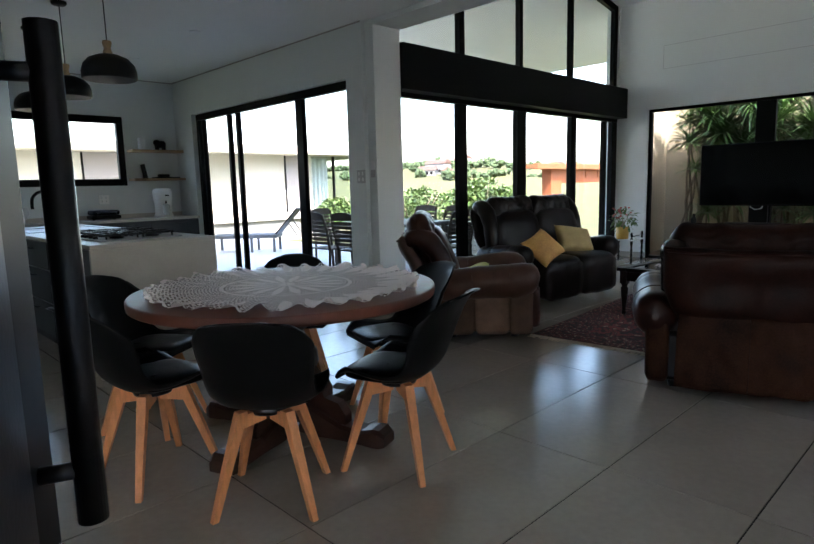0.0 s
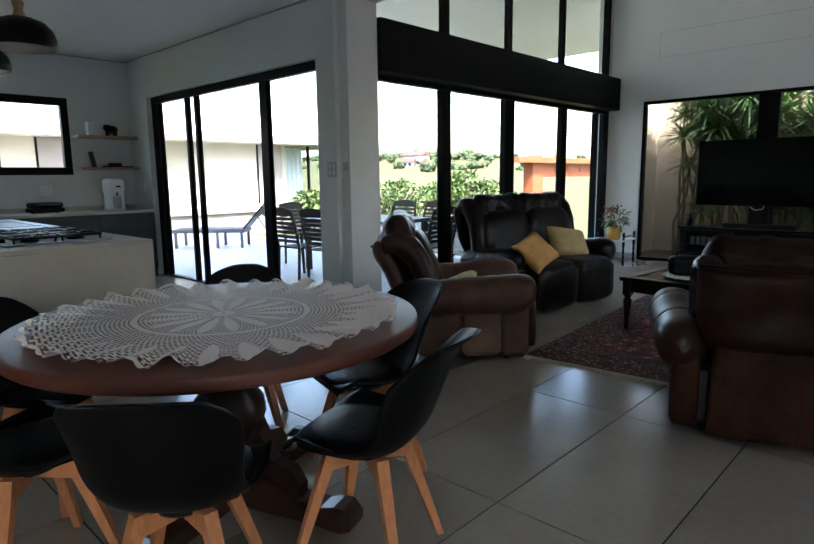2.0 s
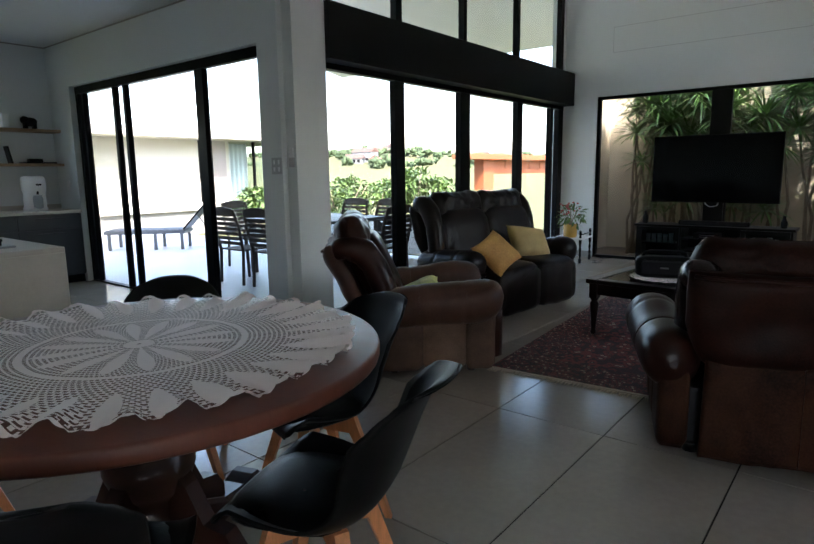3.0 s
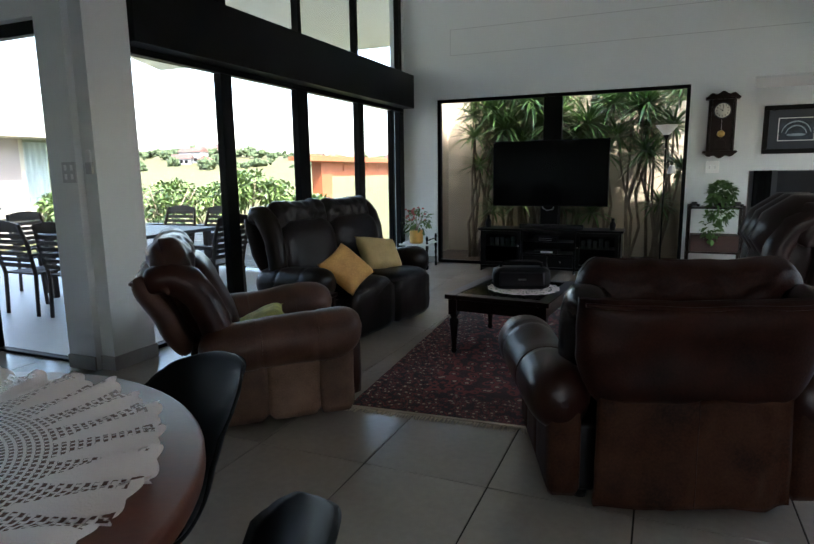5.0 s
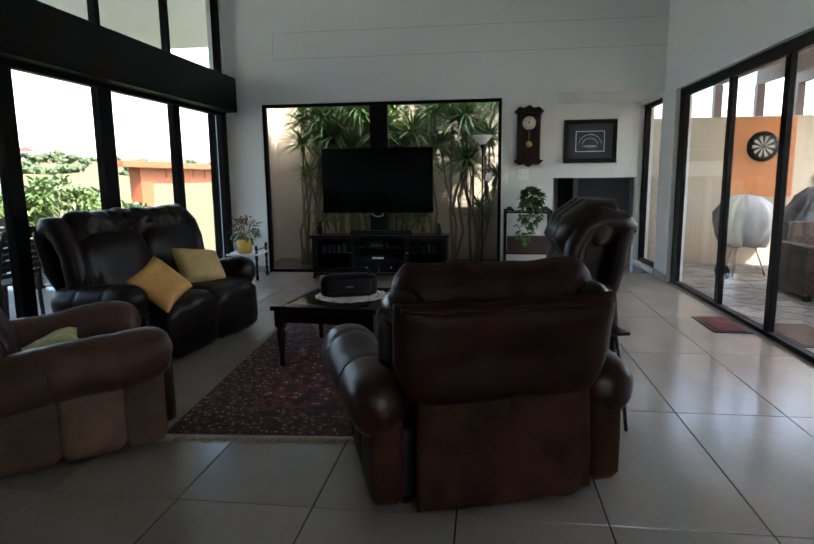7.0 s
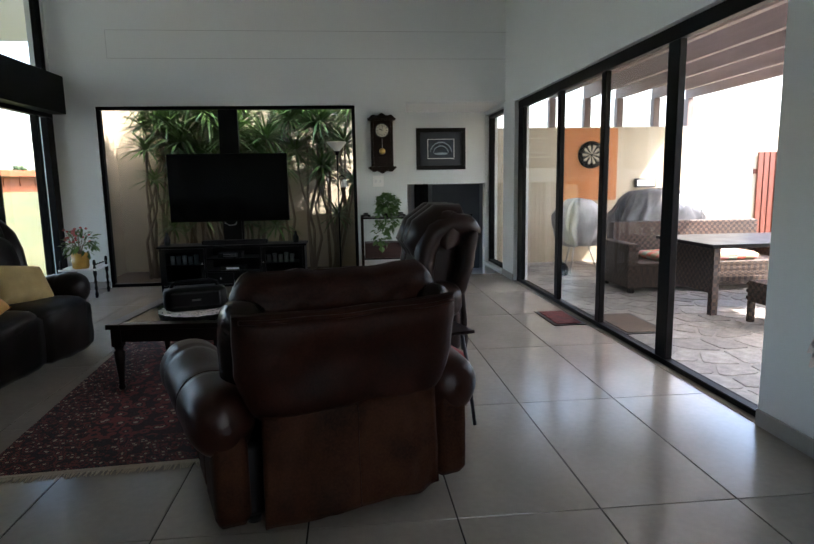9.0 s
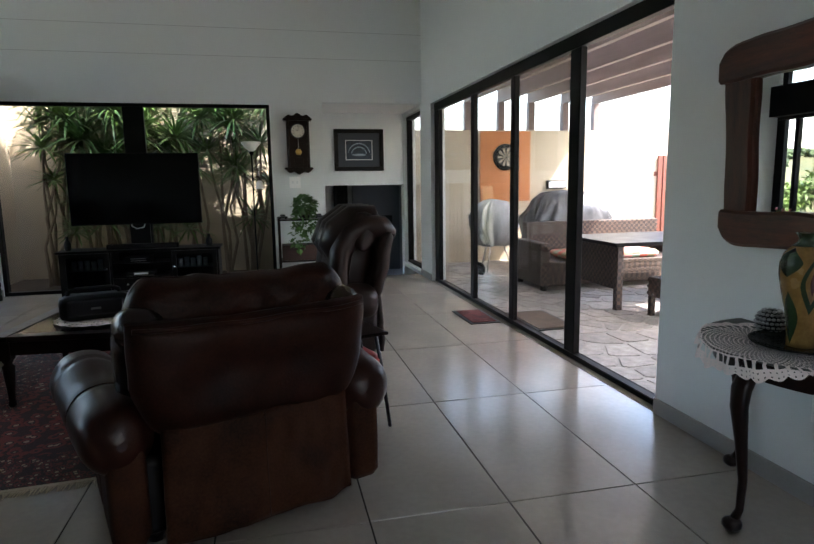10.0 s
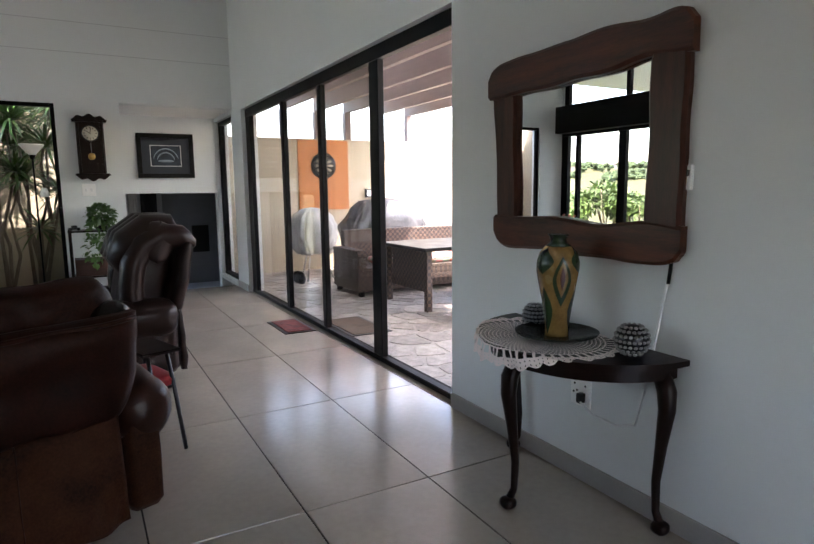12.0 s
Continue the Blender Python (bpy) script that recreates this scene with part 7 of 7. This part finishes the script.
dracaena(10.88, 1.62, [(0.1, 0.2, 1.85, 0.50), (-0.05, -0.15, 2.18, 0.52), (0.1, 0.02, 2.52, 0.52), (0.05, -0.25, 1.50, 0.46)], 7)
dracaena(10.78, 1.20, [(0.1, -0.16, 1.95, 0.52), (-0.05, 0.20, 2.30, 0.50), (0.15, -0.25, 2.50, 0.48), (0.0, -0.28, 1.35, 0.44), (0.0, 0.2, 1.62, 0.42), (0.05, -0.02, 0.85, 0.40)], 8)
dracaena(11.38, 2.30, [(0.1, 0.4, 2.66, 0.52), (0.05, -0.4, 2.66, 0.52), (0.0, 0.0, 1.3, 0.42)], 9)
dracaena(11.43, 1.35, [(0.1, 0.3, 2.66, 0.52), (0.05, -0.4, 2.45, 0.52), (-0.1, 0.1, 1.95, 0.46)], 10)
dracaena(11.20, 3.58, [(-0.1, 0.05, 1.9, 0.52), (0.0, 0.2, 2.15, 0.54), (0.0, -0.1, 1.45, 0.48)], 12)
dracaena(11.25, 3.88, [(-0.1, 0.0, 2.35, 0.54), (0.0, -0.15, 2.08, 0.52), (-0.1, 0.2, 2.55, 0.50)], 13)
dracaena(11.0, 4.10, [(0.05, -0.12, 1.45, 0.34), (-0.05, -0.05, 1.90, 0.40), (0.1, -0.4, 0.80, 0.32), (0.1, -0.35, 1.15, 0.34)], 14)
dracaena(11.33, 3.05, [(0.0, 0.35, 2.62, 0.54), (0.05, -0.1, 2.64, 0.54)], 11)


# ---- shrubs, far trees and houses ----
def shrub(x, y, z, w, h, count, size, seed, label="bushy green shrub at the edge of the terrace"):
    ob = thing("shrub", label, "shrub", pose(x, y, z), group="shrubs beyond the terrace")
    r = random.Random(seed)
    bm = B()
    for k in range(6):
        a = r.uniform(0, 6.28)
        tube(bm, [(0, 0, 0), (0.2 * w * math.cos(a), 0.2 * w * math.sin(a), 0.4 * h), (0.42 * w * math.cos(a), 0.42 * w * math.sin(a), r.uniform(0.7, 0.95) * h)], [0.04, 0.025, 0.01], 6)
    part("trunk", bm, M_TRUNK, ob)
    bm = B()
    for k in range(9):
        a, q = r.uniform(0, 6.28), r.uniform(0.1, 0.45)
        bushy(bm, (q * w * math.cos(a), q * w * math.sin(a), h * r.uniform(0.45, 0.85)), (w * 0.22, w * 0.22, h * 0.2), count // 9, size, seed * 10 + k, 0.5)
    part("crown", bm, M_LEAFY, ob)


M_LEAFY = mat("sunlit_shrub_leaf", (0.080, 0.135, 0.028), 0.5, var=0.35, scale=2, bump=0.05, per=0.2)
rs = random.Random(31)
for k, (x, y, w, h) in enumerate(((13.2, 15.0, 2.6, 1.60), (14.1, 14.1, 2.6, 1.72), (14.9, 13.2, 2.4, 1.62), (15.55, 12.35, 1.7, 1.90), (16.1, 11.5, 1.6, 1.62), (16.6, 10.75, 1.2, 1.22), (16.9, 10.2, 0.9, 0.95), (12.5, 15.8, 1.7, 1.30))):
    shrub(x, y, -0.42, w, h, 1100, 0.15, 40 + k)

M_FAR = mat("far_foliage", (0.050, 0.078, 0.032), 0.9, var=0.3, scale=0.2, bump=0)
M_ROOF = mat("far_roof", (0.13, 0.07, 0.055), 0.8, var=0.2, scale=0.3, per=0.4)
M_FWALL = mat("far_wall", (0.22, 0.22, 0.23), 0.8, var=0.1, scale=0.3, per=0.45)
for k in range(34):
    a, r = radians(rs.uniform(8, 66)), rs.uniform(260, 520)
    x, y = 5 + r * math.cos(a), 3 + r * math.sin(a)
    w, d, h = rs.uniform(8, 14), rs.uniform(6, 9), rs.choice((3.0, 3.2, 5.6))
    h_ob = thing("far_house", "distant house on the hillside", "house", pose(x, y, land(x, y) - 0.6, 0, 0, rs.uniform(0, 180)), group="houses on the hills")
    part("wall", box(B(), -w / 2, -d / 2, 0, w / 2, d / 2, h), M_FWALL, h_ob)
    bm = B()
    if k % 3:
        rings(bm, [[(x2, -d / 2 - 0.5, h), (x2, d / 2 + 0.5, h), (x2, 0, h + 2.2)] for x2 in (-w / 2 - 0.4, w / 2 + 0.4)], smooth=False)
    else:
        box(bm, -w / 2 - 0.5, -d / 2 - 0.5, h, w / 2 + 0.5, d / 2 + 0.5, h + 0.4)
    part("roof", bm, M_ROOF, h_ob)
    for s in (-1, 1):
        for q in range(3):
            part("window", box(B(), -w / 2 + (q + 0.6) * w / 4, s * d / 2 - 0.06, 1.0, -w / 2 + (q + 1.2) * w / 4, s * d / 2 + 0.06, 2.5), M_ALU, h_ob)
bm = B()
for k in range(520):
    a, r = radians(rs.uniform(4, 72)), rs.uniform(270, 620)
    x, y = 5 + r * math.cos(a), 3 + r * math.sin(a)
    s = rs.uniform(1.3, 3.2)
    for q in range(8):
        puff(bm, (x + rs.uniform(-s, s), y + rs.uniform(-s, s), land(x, y) + s * rs.uniform(0.3, 1.1)), (s * rs.uniform(0.25, 0.6), s * rs.uniform(0.25, 0.6), s * rs.uniform(0.2, 0.45)), 0.9, 0.9, nu=10, nv=7, wob=0.9 * s, seed=k)
solid("far_woods", "scattered trees and scrub on the far slopes", "trees", bm, M_FAR, kind="stuff")

# ---- patio paving: irregular stones ----
slab = bpy.data.objects["patio_slab"]
rp = random.Random(77)


def clip(poly, p, q):
    """The part of a polygon that lies nearer to p than to q."""
    mid, d = (p + q) / 2, q - p
    res = []
    for k, a in enumerate(poly):
        b = poly[(k + 1) % len(poly)]
        da, db = (a - mid).dot(d), (b - mid).dot(d)
        if da <= 0:
            res.append(a)
        if da * db < 0:
            res.append(a.lerp(b, da / (da - db)))
    return res


X0, X1, Y0, Y1 = 4.2, 11.15, -5.0, YR - 0.20
seeds = [Vector((X0 + (X1 - X0) * (i + rp.uniform(0.05, 0.95)) / 22, Y0 + (Y1 - Y0) * (j + rp.uniform(0.05, 0.95)) / 13)) for i in range(22) for j in range(13)]
for p in seeds:
    cell = [Vector((X0, Y0)), Vector((X1, Y0)), Vector((X1, Y1)), Vector((X0, Y1))]
    for q in seeds:
        if q is not p and (q - p).length < 1.1:
            cell = clip(cell, p, q)
    c = sum(cell, Vector((0, 0))) / len(cell)
    pts = []
    for k, a in enumerate(cell):
        b = cell[(k + 1) % len(cell)]
        if (b - a).length < 0.03:
            continue
        pts += [a.lerp(b, 0.14) - c, a.lerp(b, 0.86) - c]
    pts = [v * max(0.5, 1 - 0.018 / max(0.03, v.length)) for v in pts]
    if len(pts) < 6:
        continue
    bm = B()
    rings(bm, [[(v.x, v.y, -0.012) for v in pts], [(v.x, v.y, 0.003) for v in pts], [(v.x * 0.97, v.y * 0.97, 0.006) for v in pts]], smooth=False)
    st_ob = part("paving_stone", bm, M_PAVE, slab)
    st_ob.location = (c.x, c.y, -0.038 + rp.uniform(-0.001, 0.001))

# ---- floor tiles, 1.2 x 0.6 m, each a piece of the floor ----
floor_ob = bpy.data.objects["floor"]
tile_meshes = {}


def tile(x0, y0, x1, y1):
    g = 0.0034
    key = (round(x1 - x0, 3), round(y1 - y0, 3))
    if key not in tile_meshes:
        bm = B()
        w, h = key[0] / 2 - g, key[1] / 2 - g
        rings(bm, [[(-w, -h, -0.012), (w, -h, -0.012), (w, h, -0.012), (-w, h, -0.012)], [(-w, -h, -0.0015), (w, -h, -0.0015), (w, h, -0.0015), (-w, h, -0.0015)],
                   [(-w + 0.0006, -h + 0.0006, 0), (w - 0.0006, -h + 0.0006, 0), (w - 0.0006, h - 0.0006, 0), (-w + 0.0006, h - 0.0006, 0)]], smooth=False)
        bmesh.ops.recalc_face_normals(bm, faces=bm.faces)
        me = bpy.data.meshes.new("tile")
        bm.to_mesh(me)
        bm.free()
        me.materials.append(M_TILE)
        tile_meshes[key] = me
    ob = new("tile", tile_meshes[key])
    ob.location = ((x0 + x1) / 2, (y0 + y1) / 2, 0)
    ob.parent = floor_ob


for i in range(-3, 7):
    for j in range(-3, 16):
        x0, x1, y0, y1 = 2.4 + 1.2 * i, 3.6 + 1.2 * i, 0.6 * j, 0.6 * j + 0.6
        ymax = YL + 0.1 if x0 > XK - 0.1 else YK + 0.02
        xmax = 9.92 if y0 < YL - 0.1 else XK + 0.1
        if y0 < YL < y1 and x0 < XK < x1:
            tile(x0, y0, x1, YL + 0.1)
            tile(x0, YL + 0.1, XK + 0.1, y1)
            continue
        x0, x1, y0, y1 = max(x0, XW - 0.1), min(x1, xmax), max(y0, YR - 0.16), min(y1, ymax)
        if x1 - x0 > 0.03 and y1 - y0 > 0.03:
            tile(x0, y0, x1, y1)
